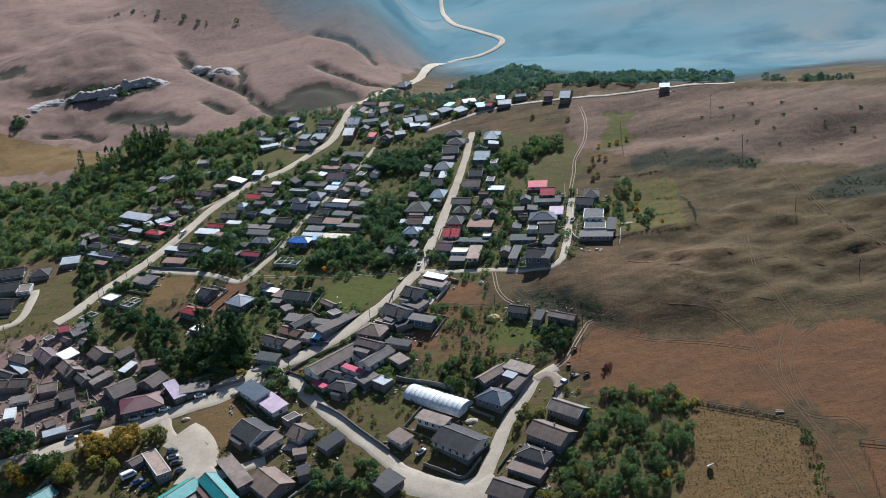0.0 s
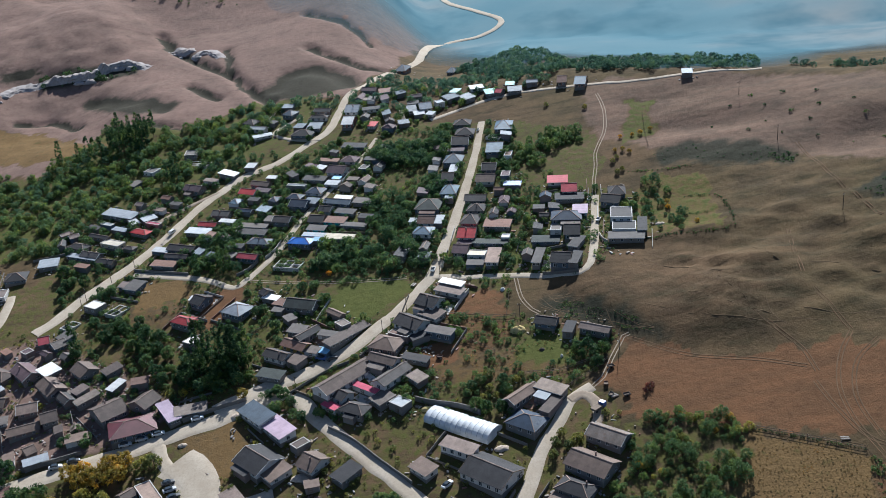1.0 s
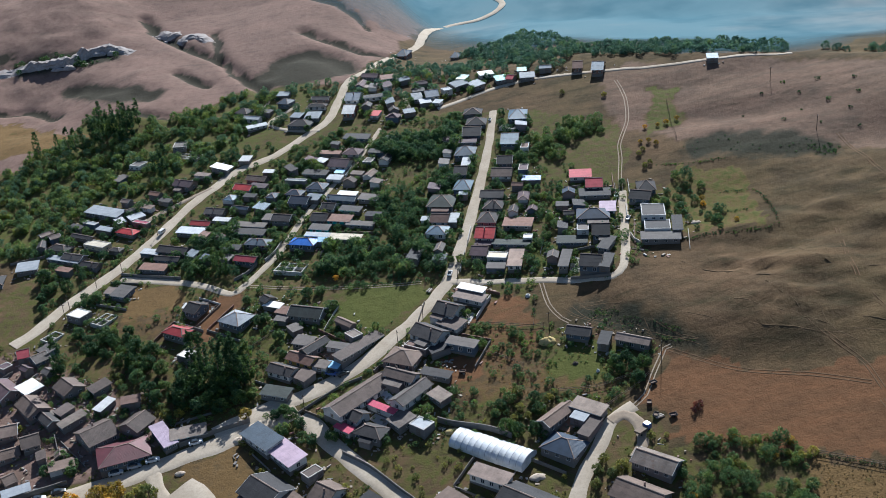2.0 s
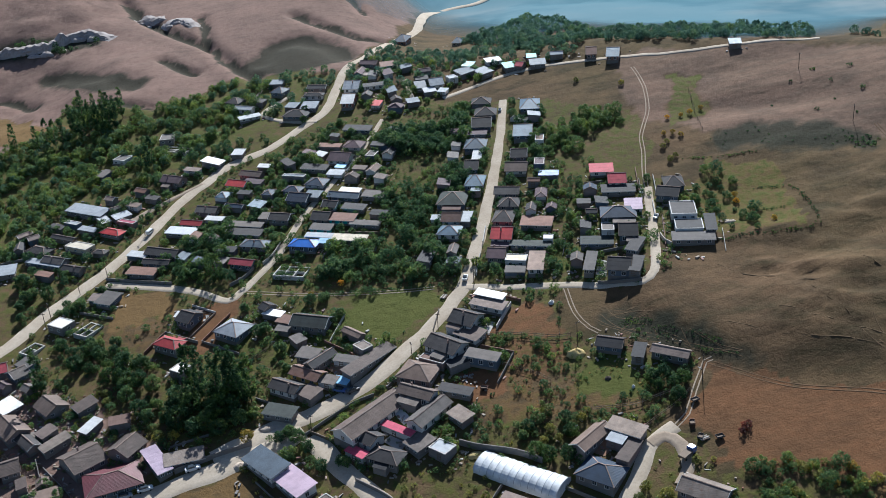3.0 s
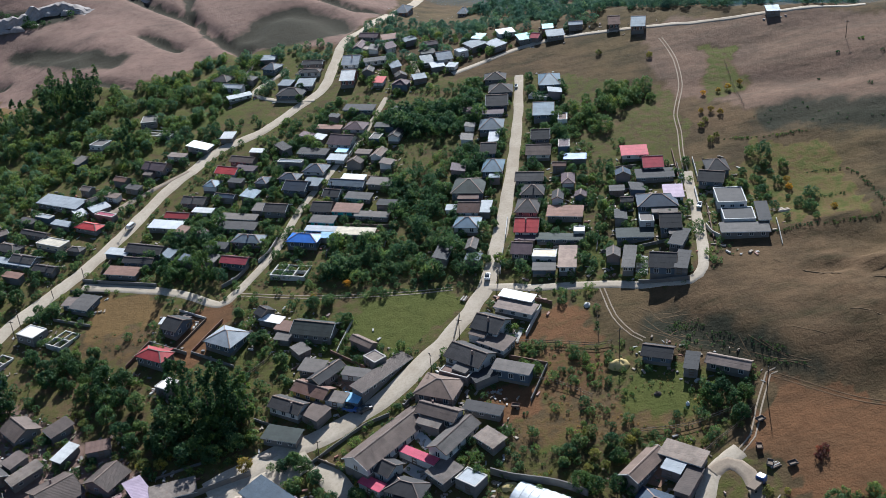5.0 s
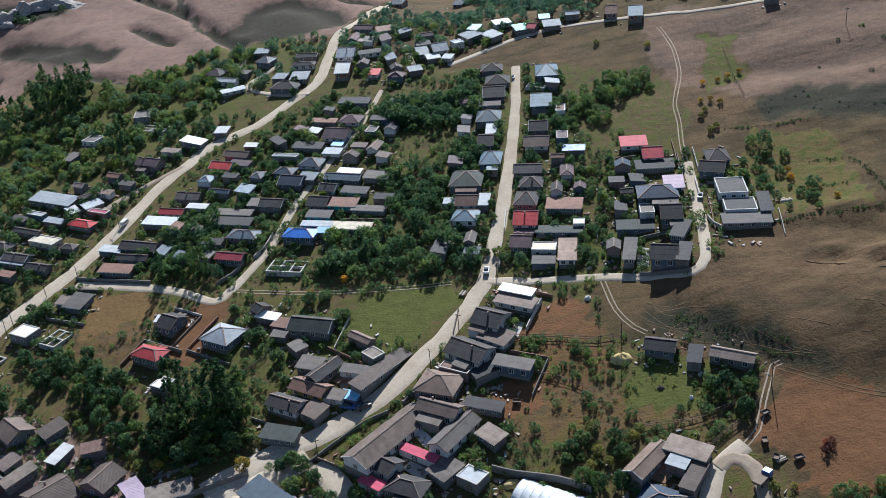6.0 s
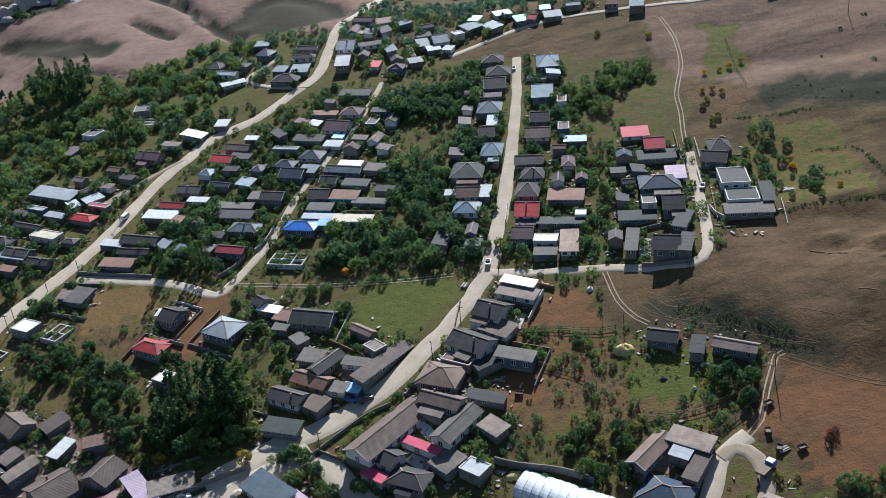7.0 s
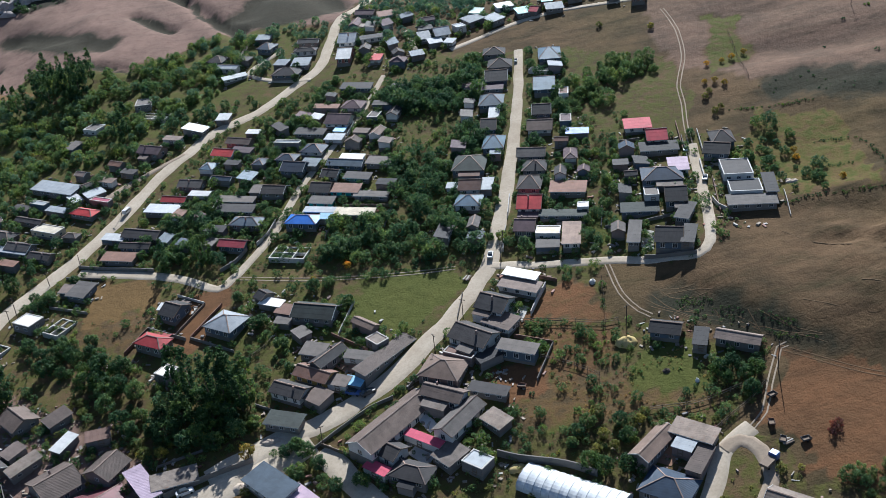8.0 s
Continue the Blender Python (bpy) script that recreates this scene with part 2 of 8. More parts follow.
LEAF = leaf_material("green_leaves", (0.050, 0.110, 0.050), (0.092, 0.165, 0.066), (0.160, 0.215, 0.080))
# distant trees: the blue-green of haze is mixed into the leaf colour
LEAF_HAZED = leaf_material("haze_tinted_leaves", (0.060, 0.125, 0.080), (0.095, 0.175, 0.110), (0.130, 0.215, 0.135))
LEAF_DARK = leaf_material("dark_leaves", (0.03, 0.075, 0.032), (0.055, 0.11, 0.042), (0.09, 0.15, 0.052))
LEAF_OLIVE = leaf_material("olive_leaves", (0.12, 0.155, 0.045), (0.185, 0.20, 0.06), (0.26, 0.24, 0.075))
LEAF_GOLD = leaf_material("autumn_leaves", (0.32, 0.19, 0.03), (0.40, 0.27, 0.045), (0.27, 0.24, 0.055))
LEAF_STRAW = leaf_material("dry_straw_blades", (0.26, 0.175, 0.075), (0.34, 0.235, 0.105), (0.20, 0.15, 0.065))
LEAF_WINE = leaf_material("wine_red_leaves", (0.15, 0.05, 0.045), (0.20, 0.07, 0.055), (0.12, 0.06, 0.05))
BARK = wall_material("bark", (0.11, 0.085, 0.065))

# ---- the land ----
def smooth(e0, e1, v):
    k = min(max((v - e0) / (e1 - e0), 0.0), 1.0)
    return k * k * (3 - 2 * k)


def lattice(i, j):
    v = math.sin(i * 127.1 + j * 311.7) * 43758.5453
    return v - math.floor(v)


def lumps(x, y, size):
    """Smooth lumps of the given size, from -1 to 1."""
    x, y = x / size, y / size
    i, j = math.floor(x), math.floor(y)
    u, v = x - i, y - j
    u, v = u * u * (3 - 2 * u), v * v * (3 - 2 * v)
    a = lattice(i, j) * (1 - u) + lattice(i + 1, j) * u
    b = lattice(i, j + 1) * (1 - u) + lattice(i + 1, j + 1) * u
    return 2 * (a * (1 - v) + b * v) - 1


def bell(x, y, cx, cy, rx, ry, turn=0.0):
    c, s = math.cos(radians(turn)), math.sin(radians(turn))
    dx, dy = x - cx, y - cy
    return math.exp(-((dx * c + dy * s) / rx) ** 2 - ((dy * c - dx * s) / ry) ** 2)


def bank_line(x):
    """The foot of the grassy bank across the pasture."""
    return 301 + 30 * math.exp(-(max(x, 28) - 38) / 20) + 1.5 * math.sin(x / 14)


def hill_edge(x):
    """Where the near hill ends and the land falls away behind it."""
    return 503 - 0.56 * max(0.0, x - 62) + 0.0004 * max(0.0, x - 62) ** 2 if x > 35 else 503 + 0.25 * (35 - x)


# lines of the gullies on the bare hillside, with half width and depth
GULLIES = [
    ([(-151, 663), (-139, 637), (-120, 610), (-102, 588), (-89, 561), (-78, 543)], 3.2, 3.0),
    ([(-108, 627), (-102, 588)], 2.6, 2.0),
    ([(-61, 608), (-47, 590), (-31, 575), (-19, 579)], 3.2, 2.4),
    ([(-122, 577), (-114, 566), (-106, 558)], 3.0, 2.6),
    ([(-77, 560), (-70, 574), (-59, 577), (-46, 567), (-38, 552)], 7.0, 2.6),
    ([(-64, 663), (-42, 640), (-31, 626), (-28, 616)], 3.2, 2.2),
    ([(-145, 540), (-130, 529), (-119, 524)], 2.2, 1.6),
    ([(-214, 575), (-196, 577), (-178, 558)], 2.4, 1.6),
    ([(-179, 586), (-155, 570), (-130, 549)], 6.0, 1.6),
]


def gully(x, y, line, wide):
    """1 in the bed of a gully that follows the line, 0 away from it."""
    best = 9.0
    for (ax, ay), (bx, by) in zip(line, line[1:]):
        if not (min(ax, bx) - 3 * wide < x < max(ax, bx) + 3 * wide and min(ay, by) - 3 * wide < y < max(ay, by) + 3 * wide):
            continue
        k = ((x - ax) * (bx - ax) + (y - ay) * (by - ay)) / ((bx - ax) ** 2 + (by - ay) ** 2)
        k = min(max(k, 0.0), 1.0)
        best = min(best, math.hypot(x - ax - k * (bx - ax), y - ay - k * (by - ay)) / wide)
    return math.exp(-best * best)


def ground_z(x, y):
    """The lie of the land: a slope that rises ahead and to the right, with hills beyond the village."""
    u, v = x / 180, (y - 420) / 180
    u = max(min(u, 2.4), -2.4)
    v = max(min(v, 2.4), -2.3)
    z = 0.09 + 18.15 * u + 2.03 * u * u + 29.35 * v + 1.81 * u * v - 5.01 * v * v
    # the pasture on the right: a bank, hummocks and cattle terraces
    right = smooth(52, 85, x - 0.05 * (y - 330)) * smooth(285, 315, y)
    d = y - bank_line(x)
    step = smooth(26, 48, x) * smooth(-2, 17, d) * (1 - smooth(22, 85, d)) * (1 - 0.6 * smooth(85, 120, x))
    z += 3.3 * step
    up = smooth(4, 16, d) * right
    warp = 5 * lumps(x, y, 30)
    edge = 1 - 0.75 * smooth(35, 95, d)
    z += up * (1.3 * lumps(x, y * 1.3, 46) + 1.7 * edge * lumps(x, y * 1.9, 24) + 1.15 * edge * lumps(x + 9, y * 2.4 + warp, 10.5) + 0.55 * edge * lumps(x + y * 0.4, y * 2.9 + warp, 5.5) + 0.3 * edge * edge * math.sin((y + 0.35 * x + warp * 1.6) / 0.95))
    z += (1 - up) * right * 0.35 * lumps(x, y, 16)
    z += 3.0 * bell(x, y, 170, 425, 50, 20, -24) - 2.4 * bell(x, y, 112, 436, 40, 9, -10) - 3.0 * bell(x, y, 165, 405, 36, 10, 12)
    # hills behind the village
    beyond = max(0.0, y - hill_edge(x) - 6)
    z -= smooth(-45, 15, x) * 0.25 * min(beyond, 170) * smooth(0, 22, beyond)
    left = smooth(-75, -130, x + 0.30 * (y - 480)) * smooth(470, 560, y)
    z += left * (12 * lumps(x, y, 95) + 4.5 * lumps(x + 40, y + 13, 42) + 1.3 * lumps(x, y, 17) + 0.6 * lumps(x, y, 7))
    z += 30 * bell(x, y, -260, 850, 330, 210, 0) + 9 * bell(x, y, -330, 640, 120, 110) + 9 * smooth(700, 1000, y) * smooth(60, -120, x) - 5 * bell(x, y, -20, 600, 30, 60, 20) + 7 * bell(x, y, -75, 690, 60, 80, 25)
    far = smooth(560, 900, y)
    z += far * (30 * lumps(x + 70, y, 230) + 12 * lumps(x, y + 50, 80))
    z += 150 * smooth(900, 2600, math.hypot(x, y))
    # the bare hillside goes on rising towards the far range
    z += smooth(10, -110, x) * (0.13 * min(max(0.0, y - 660), 520) - 14 * bell(x, y, -75, 700, 70, 60))
    for line, wide, deep in GULLIES:
        z -= deep * gully(x, y, line, wide)
    return z


def spread(lo, hi, step, reach, grow):
    """Coordinates that are even from lo to hi and widen outwards as far as reach."""
    mid = [lo + step * k for k in range(int((hi - lo) / step) + 1)]
    left, right, s = [], [], step
    a, b = mid[0], mid[-1]
    while a > -reach or b < reach:
        s *= grow
        a, b = a - s, b + s
        left.append(a)
        right.append(b)
    return left[::-1] + mid + right


def inside(x, y, poly):
    hit = False
    for (x0, y0), (x1, y1) in zip(poly, poly[1:] + poly[:1]):
        if (y0 > y) != (y1 > y) and x < (x1 - x0) * (y - y0) / (y1 - y0) + x0:
            hit = not hit
    return hit


COVERS = []
COVERS.append(((0, 0, 0, 0.4), [(68, 497), (127, 478), (214, 430), (186, 368), (132, 401), (82, 426), (63, 445)]))
COVERS.append(((0, 0.12, 0.15, 0.85), [(-271, 526), (-184, 501), (-156, 543), (-123, 520), (-85, 543), (-39, 535), (-16, 585), (9, 688), (56, 737), (41, 1094), (-257, 1174), (-634, 1250)]))
COVERS.append(((0.48, 0.34, 0.24, 0.0), [(-142, 329), (-182, 493), (-149, 497), (-110, 531), (-41, 534), (5, 482), (29, 476), (68, 446), (59, 405), (75, 399), (82, 366), (67, 365), (50, 367), (42, 350), (19, 358), (14, 339), (21, 336), (32, 327), (46, 321), (40, 309), (28, 301), (21, 288)]))
COVERS.append(((0.44, 0.36, 0.28, 0.0), [(-154, 281), (-211, 451), (-147, 396), (-55, 324), (-19, 317), (32, 315), (42, 284), (73, 274), (58, 235)]))
COVERS.append(((0.55, 0.42, 0.0, 0.0), [(-223, 506), (-184, 501), (-156, 543), (-123, 521), (-85, 545), (-54, 539), (-42, 523), (-56, 508), (-88, 484), (-115, 466), (-142, 464), (-160, 431), (-198, 428)]))
COVERS.append(((0.95, 0.1, 0, 0.0), [(-46, 360), (-42, 372), (-23, 370), (-17, 367), (-23, 354), (-35, 353)]))
COVERS.append(((0.7, 0.35, 0, 0.0), [(-67, 362), (-55, 361), (-37, 351), (-43, 349), (-64, 355)]))
COVERS.append(((0.1, 0.95, 0, 0.0), [(-117, 398), (-100, 395), (-97, 381), (-116, 382)]))
COVERS.append(((0.25, 0.4, 0.35, 0.0), [(-121, 382), (-98, 379), (-102, 368), (-121, 372)]))
COVERS.append(((0, 0, 1, 0.0), [(-93, 380), (-81, 384), (-77, 380), (-84, 366), (-87, 360), (-93, 359)]))
COVERS.append(((0, 0.35, 0.8, 0.0), [(-5, 345), (4, 357), (17, 354), (13, 339)]))
COVERS.append(((0, 0.1, 0.95, 0.0), [(-15, 331), (-3, 332), (-2, 317), (-16, 321)]))
COVERS.append(((0.35, 0.05, 0.55, 0.0), [(-6, 344), (15, 336), (13, 323), (-2, 327)]))
COVERS.append(((0.3, 0.45, 0.4, 0.0), [(0, 326), (17, 320), (16, 311), (-11, 311), (-12, 319)]))
COVERS.append(((0.7, 0.45, 0.1, 0.0), [(20, 328), (33, 327), (27, 313), (15, 316)]))
COVERS.append(((0.35, 0.5, 0.3, 0.0), [(15, 316), (38, 313), (28, 306), (16, 311)]))
COVERS.append(((0, 0.12, 0.8, 0.0), [(48, 319), (65, 308), (84, 300), (111, 299), (139, 293), (124, 244), (105, 262), (73, 275), (42, 286), (39, 301)]))
COVERS.append(((0.25, 0.8, 0.1, 0.0), [(72, 274), (99, 258), (96, 227), (58, 236)]))
COVERS.append(((0.15, 0.25, 0.5, 0.0), [(99, 258), (119, 244), (115, 223), (96, 227)]))
COVERS.append(((0.05, 0.15, 0.8, 0.0), [(113, 246), (125, 240), (118, 222), (109, 224)]))
COVERS.append(((0.5, 0.6, 0, 0.0), [(79, 411), (98, 398), (94, 362), (66, 367), (66, 396)]))
COVERS.append(((0.25, 0.75, 0, 0.0), [(-246, 573), (-199, 563), (-152, 516), (-184, 515), (-232, 526)]))
COVERS.append(((0.15, 0.6, 0.2, 0.0), [(-96, 308), (-74, 314), (-67, 295), (-78, 290), (-87, 300)]))
COVERS.append(((0.55, 0.35, 0, 0.0), [(84, 474), (97, 465), (90, 439), (72, 432)]))
COVERS.append(((0.9, 0.2, 0, 0.0), [(-107, 496), (-94, 498), (-90, 490), (-102, 489)]))
COVERS.append(((0.9, 0.2, 0, 0.0), [(21, 378), (30, 376), (27, 366), (20, 367)]))
COVERS.append(((0.15, 0, 0, 0), [(32, 344), (45, 333), (64, 319), (79, 311), (84, 302), (67, 308), (52, 319), (38, 331)]))
COVERS.append(((0.12, 0.2, 0.25, 0.85), [(-172, 372), (-150, 374), (-133, 357), (-118, 350), (-110, 338), (-99, 330), (-98, 315), (-120, 311), (-142, 306), (-165, 300), (-172, 330)]))
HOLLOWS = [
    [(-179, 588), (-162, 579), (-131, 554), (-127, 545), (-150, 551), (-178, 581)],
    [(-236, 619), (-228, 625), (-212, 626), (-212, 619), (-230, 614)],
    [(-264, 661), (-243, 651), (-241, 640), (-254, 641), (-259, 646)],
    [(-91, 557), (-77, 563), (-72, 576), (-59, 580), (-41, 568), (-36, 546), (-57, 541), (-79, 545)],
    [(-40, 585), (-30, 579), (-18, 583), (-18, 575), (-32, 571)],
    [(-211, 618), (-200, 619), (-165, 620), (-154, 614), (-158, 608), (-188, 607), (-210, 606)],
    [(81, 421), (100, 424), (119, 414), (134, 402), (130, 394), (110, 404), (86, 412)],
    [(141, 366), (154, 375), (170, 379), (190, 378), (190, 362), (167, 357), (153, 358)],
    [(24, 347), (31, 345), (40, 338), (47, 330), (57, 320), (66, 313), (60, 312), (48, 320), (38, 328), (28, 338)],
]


def cover_at(x, y):
    """Shares of green, straw, bare earth and pale upland grass at a place."""
    best = [0.0, 0.0, 0.0, 0.0]
    wx = x + 4.5 * noise.noise((x / 11, y / 11, 3)) + 2.0 * noise.noise((x / 3, y / 3, 1))
    wy = y + 4.5 * noise.noise((x / 11, y / 11, 8)) + 2.0 * noise.noise((x / 3, y / 3, 6))
    for shares, poly in COVERS:
        if inside(wx, wy, poly):
            best = shares
    return best


def dark_tone_at(x, y):
    """How strong the darker ground tone is: in hollows and in the beds of the gullies."""
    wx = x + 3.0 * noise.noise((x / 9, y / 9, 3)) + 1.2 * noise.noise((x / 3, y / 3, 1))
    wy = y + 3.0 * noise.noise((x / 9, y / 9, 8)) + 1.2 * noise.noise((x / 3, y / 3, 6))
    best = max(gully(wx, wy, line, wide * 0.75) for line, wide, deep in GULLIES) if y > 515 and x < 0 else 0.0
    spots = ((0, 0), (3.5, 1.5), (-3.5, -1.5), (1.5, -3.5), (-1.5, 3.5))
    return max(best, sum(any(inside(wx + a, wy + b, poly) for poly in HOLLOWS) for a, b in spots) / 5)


def build_ground():
    xs, ys = spread(-245, 190, 2.0, 2600, 1.09), spread(235, 690, 2.0, 3000, 1.07)
    nx, ny = len(xs), len(ys)
    verts = [(x, y, ground_z(x, y)) for y in ys for x in xs]
    faces = [(j * nx + i, j * nx + i + 1, (j + 1) * nx + i + 1, (j + 1) * nx + i) for j in range(ny - 1) for i in range(nx - 1)]
    me = bpy.data.meshes.new("ground")
    me.from_pydata(verts, [], faces)
    me.polygons.foreach_set("use_smooth", [True] * len(faces))
    layer = me.color_attributes.new("cover", "FLOAT_COLOR", "POINT")
    flat = np.zeros((len(verts), 4), dtype=np.float32)
    for k, (x, y, z) in enumerate(verts):
        if -700 < x < 260 and 220 < y < 1300:
            flat[k] = cover_at(x, y)
    layer.data.foreach_set("color", flat.ravel())
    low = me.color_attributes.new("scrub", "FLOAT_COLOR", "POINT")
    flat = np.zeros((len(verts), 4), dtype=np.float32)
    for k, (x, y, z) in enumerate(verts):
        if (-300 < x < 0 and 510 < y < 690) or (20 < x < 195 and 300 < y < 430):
            flat[k, :3] = dark_tone_at(x, y)
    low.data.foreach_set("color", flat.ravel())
    me.materials.append(GROUND)
    return tagged(new("ground", me), "dry brown pasture and gardens on a hillside", "ground", kind="structure")


build_ground()


def far_share(x, y):
    """How far a place belongs to the hazy land across the valley: 0 on the near hills, 1 beyond."""
    k = smooth(-20, 62, x)
    start = (575 + 1.0 * min(260.0, max(0.0, -20 - x))) * (1 - k) + (hill_edge(x) + 24) * k
    return smooth(0, 230 - 180 * k, y - start - 10 * math.sin(x / 29) - 20 * lumps(x, y, 38))


def backdrop_z(x, y):
    return ground_z(x, y) - 1.5 + 2.6 * smooth(0.0, 0.25, far_share(x, y))


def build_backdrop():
    """The far range across the valley, beyond the near hills; its painted haze thins out over the slopes at the near
    rim.
    """
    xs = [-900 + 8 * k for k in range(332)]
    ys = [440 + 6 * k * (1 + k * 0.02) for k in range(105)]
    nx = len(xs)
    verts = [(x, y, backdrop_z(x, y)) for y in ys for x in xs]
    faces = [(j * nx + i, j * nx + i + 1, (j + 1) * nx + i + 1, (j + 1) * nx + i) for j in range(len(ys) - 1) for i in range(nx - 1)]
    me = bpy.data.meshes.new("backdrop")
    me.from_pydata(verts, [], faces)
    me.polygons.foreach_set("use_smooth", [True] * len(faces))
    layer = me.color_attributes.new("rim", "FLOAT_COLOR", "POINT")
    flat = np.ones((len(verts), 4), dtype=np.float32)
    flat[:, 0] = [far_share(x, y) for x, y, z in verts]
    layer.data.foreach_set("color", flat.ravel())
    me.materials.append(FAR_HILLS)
    return tagged(new("backdrop", me), "far hills across the valley, blue haze put into their colour and glow", "hills", kind="structure")


build_backdrop()


def glide(points, step=2.0):
    """A smooth line through points of the plan, sampled evenly."""
    pts = [Vector(p) for p in points]
    pts = [pts[0] * 2 - pts[1]] + pts + [pts[-1] * 2 - pts[-2]]
    fine = []
    for a, b, c, d in zip(pts, pts[1:], pts[2:], pts[3:]):
        for k in range(max(1, int((c - b).length / step))):
            t = k / max(1, int((c - b).length / step))
            fine.append(0.5 * (2 * b + (c - a) * t + (2 * a - 5 * b + 4 * c - d) * t * t + (3 * b - a - 3 * c + d) * t ** 3))
    fine.append(pts[-2])
    return fine


ROAD_LINES = []


def road(name, points, width, mat, label, lift=0.12, seed=0, category="road", end=None):
    line = glide(points)
    end = end or width
    ROAD_LINES.append((line, width))
    bm = bmesh.new()
    rows = []
    cells = 6
    for k, p in enumerate(line):
        d = (line[min(k + 1, len(line) - 1)] - line[max(k - 1, 0)]).normalized()
        s = Vector((d.y, -d.x))
        wide = width + (end - width) * k / (len(line) - 1)
        wl = wide / 2 * (1 + 0.22 * noise.noise((p.x / 6, p.y / 6, seed)))
        wr = wide / 2 * (1 + 0.22 * noise.noise((p.x / 6, p.y / 6, seed + 9)))
        row = []
        for i in range(cells + 1):
            f = i / cells
            q = p + s * (-wl + (wl + wr) * f)
            edge = 0.0 if 0 < i < cells else (-0.35 if wide > 1 else -0.1)
            row.append(bm.verts.new((q.x, q.y, max(ground_z(q.x, q.y), backdrop_z(q.x, q.y) + 0.6 if far_share(q.x, q.y) > 0.005 else -999) + lift + edge)))
        rows.append(row)
    for a, b in zip(rows, rows[1:]):
        for i in range(cells):
            f = bm.faces.new((a[i], a[i + 1], b[i + 1], b[i]))
            f.smooth = True
    me = bpy.data.meshes.new(name)
    bm.to_mesh(me)
    bm.free()
    me.materials.append(mat)
    return tagged(new(name, me), label, category, kind="structure")


def ruts(points, mat=None):
    """Two worn wheel ruts side by side."""
    line = glide(points, 3.0)
    for side in (-0.55, 0.55):
        off = []
        for k, p in enumerate(line):
            d = (line[min(k + 1, len(line) - 1)] - line[max(k - 1, 0)]).normalized()
            off.append((p.x + d.y * side, p.y - d.x * side))
        road("track", off, 0.42, mat or TRACKMAT, "worn wheel rut in the dry grass", 0.06, seed=side, category="track")
    ROAD_LINES[-2:] = [(line, 2.0)]


def cattle_path(points, seed):
    """A narrow trodden path that winds along the bank."""
    line = [(p.x + 0.9 * noise.noise((p.x / 5, p.y / 5, seed)), p.y + 0.9 * noise.noise((p.x / 5, p.y / 5, seed + 4))) for p in glide(points, 4.0)]
    road("track", line, 0.3, PATHMAT, "narrow trodden cattle path along the grassy bank", 0.03, seed=seed, category="track")
    ROAD_LINES.pop()


road("road", [(-153.9, 377.2), (-146.1, 385.3), (-138.5, 396.2), (-125.5, 410.0), (-113.6, 427.2), (-102.6, 446.7), (-94.7, 457.2), (-84.4, 468.7), (-70.3, 475.4), (-57.8, 487.5), (-47.9, 498.4), (-42.5, 518.2), (-38.0, 535.3), (-28.4, 550.0), (-14.6, 578.1)], 6.4, ROAD, "pale dusty gravel main street through the village", 0.172, seed=1, end=4.2)
road("road", [(-18.6, 570.9), (-2.5, 611.8), (12.7, 677.9), (39.8, 690.1), (53.6, 703.7), (56.3, 719.4), (44.3, 746.4), (27.6, 795.1), (23.0, 873.2), (23.2, 951.6)], 4.5, ROAD, "pale road that winds away over the hills", 0.184, seed=2, end=3.4)
road("road", [(-122.2, 405.3), (-98.0, 395.3), (-90.1, 390.7), (-81.4, 384.1), (-77.4, 387.2), (-72.6, 393.2), (-65.8, 403.6), (-61.4, 414.1), (-55.8, 426.5), (-48.9, 437.7), (-43.8, 446.6), (-38.5, 454.0), (-32.8, 465.7), (-26.0, 481.3)], 3.8, ROAD, "narrow pale lane between rows of houses", 0.196, seed=3, end=2.3)
road("road", [(-82.0, 319.3), (-72.6, 323.0), (-64.3, 326.2), (-55.2, 328.1), (-46.6, 332.1), (-38.4, 337.2), (-28.6, 345.8), (-20.0, 354.3), (-12.4, 363.7), (-8.1, 371.0), (-3.5, 384.0), (1.6, 399.5), (6.2, 415.2), (11.4, 434.1), (16.4, 455.3), (20.9, 477.3)], 6.8, ROAD, "long straight pale gravel street", 0.208, seed=4, end=3.3)
road("road", [(-159.3, 297.2), (-136.7, 302.2), (-119.9, 305.6), (-104.0, 308.6), (-89.9, 312.6), (-79.6, 315.0), (-66.3, 319.0), (-58.0, 322.6)], 6.6, ROAD, "pale gravel street beside the lower houses", 0.22, seed=5, end=6.8)
road("road", [(-8.6, 368.1), (4.9, 363.7), (21.3, 359.4), (35.4, 354.1), (40.8, 351.5), (44.7, 354.4), (48.1, 364.2), (50.8, 375.6), (53.9, 390.6), (55.5, 399.6)], 3.2, ROAD, "pale earth lane round the upper houses", 0.232, seed=6, end=3.4)
road("road", [(-56.3, 320.0), (-47.7, 306.3), (-37.7, 293.0), (-28.4, 280.7), (-19.6, 269.1), (-11.2, 261.6), (-1.4, 256.7), (5.4, 257.8), (9.9, 265.7), (16.3, 279.6), (22.9, 289.4), (27.5, 296.2), (34.5, 299.8)], 6.0, ROAD, "wide pale dirt street between yards", 0.244, seed=7, end=4.4)
road("road", [(-1.2, 488.9), (9.0, 492.4), (22.8, 497.3), (36.4, 499.2), (45.0, 498.5), (65.8, 494.1), (85.6, 487.5), (105.8, 483.7), (125.4, 479.3), (145.1, 475.4)], 2.6, ROAD, "pale earth road along the hill edge", 0.256, seed=8, end=2.2)
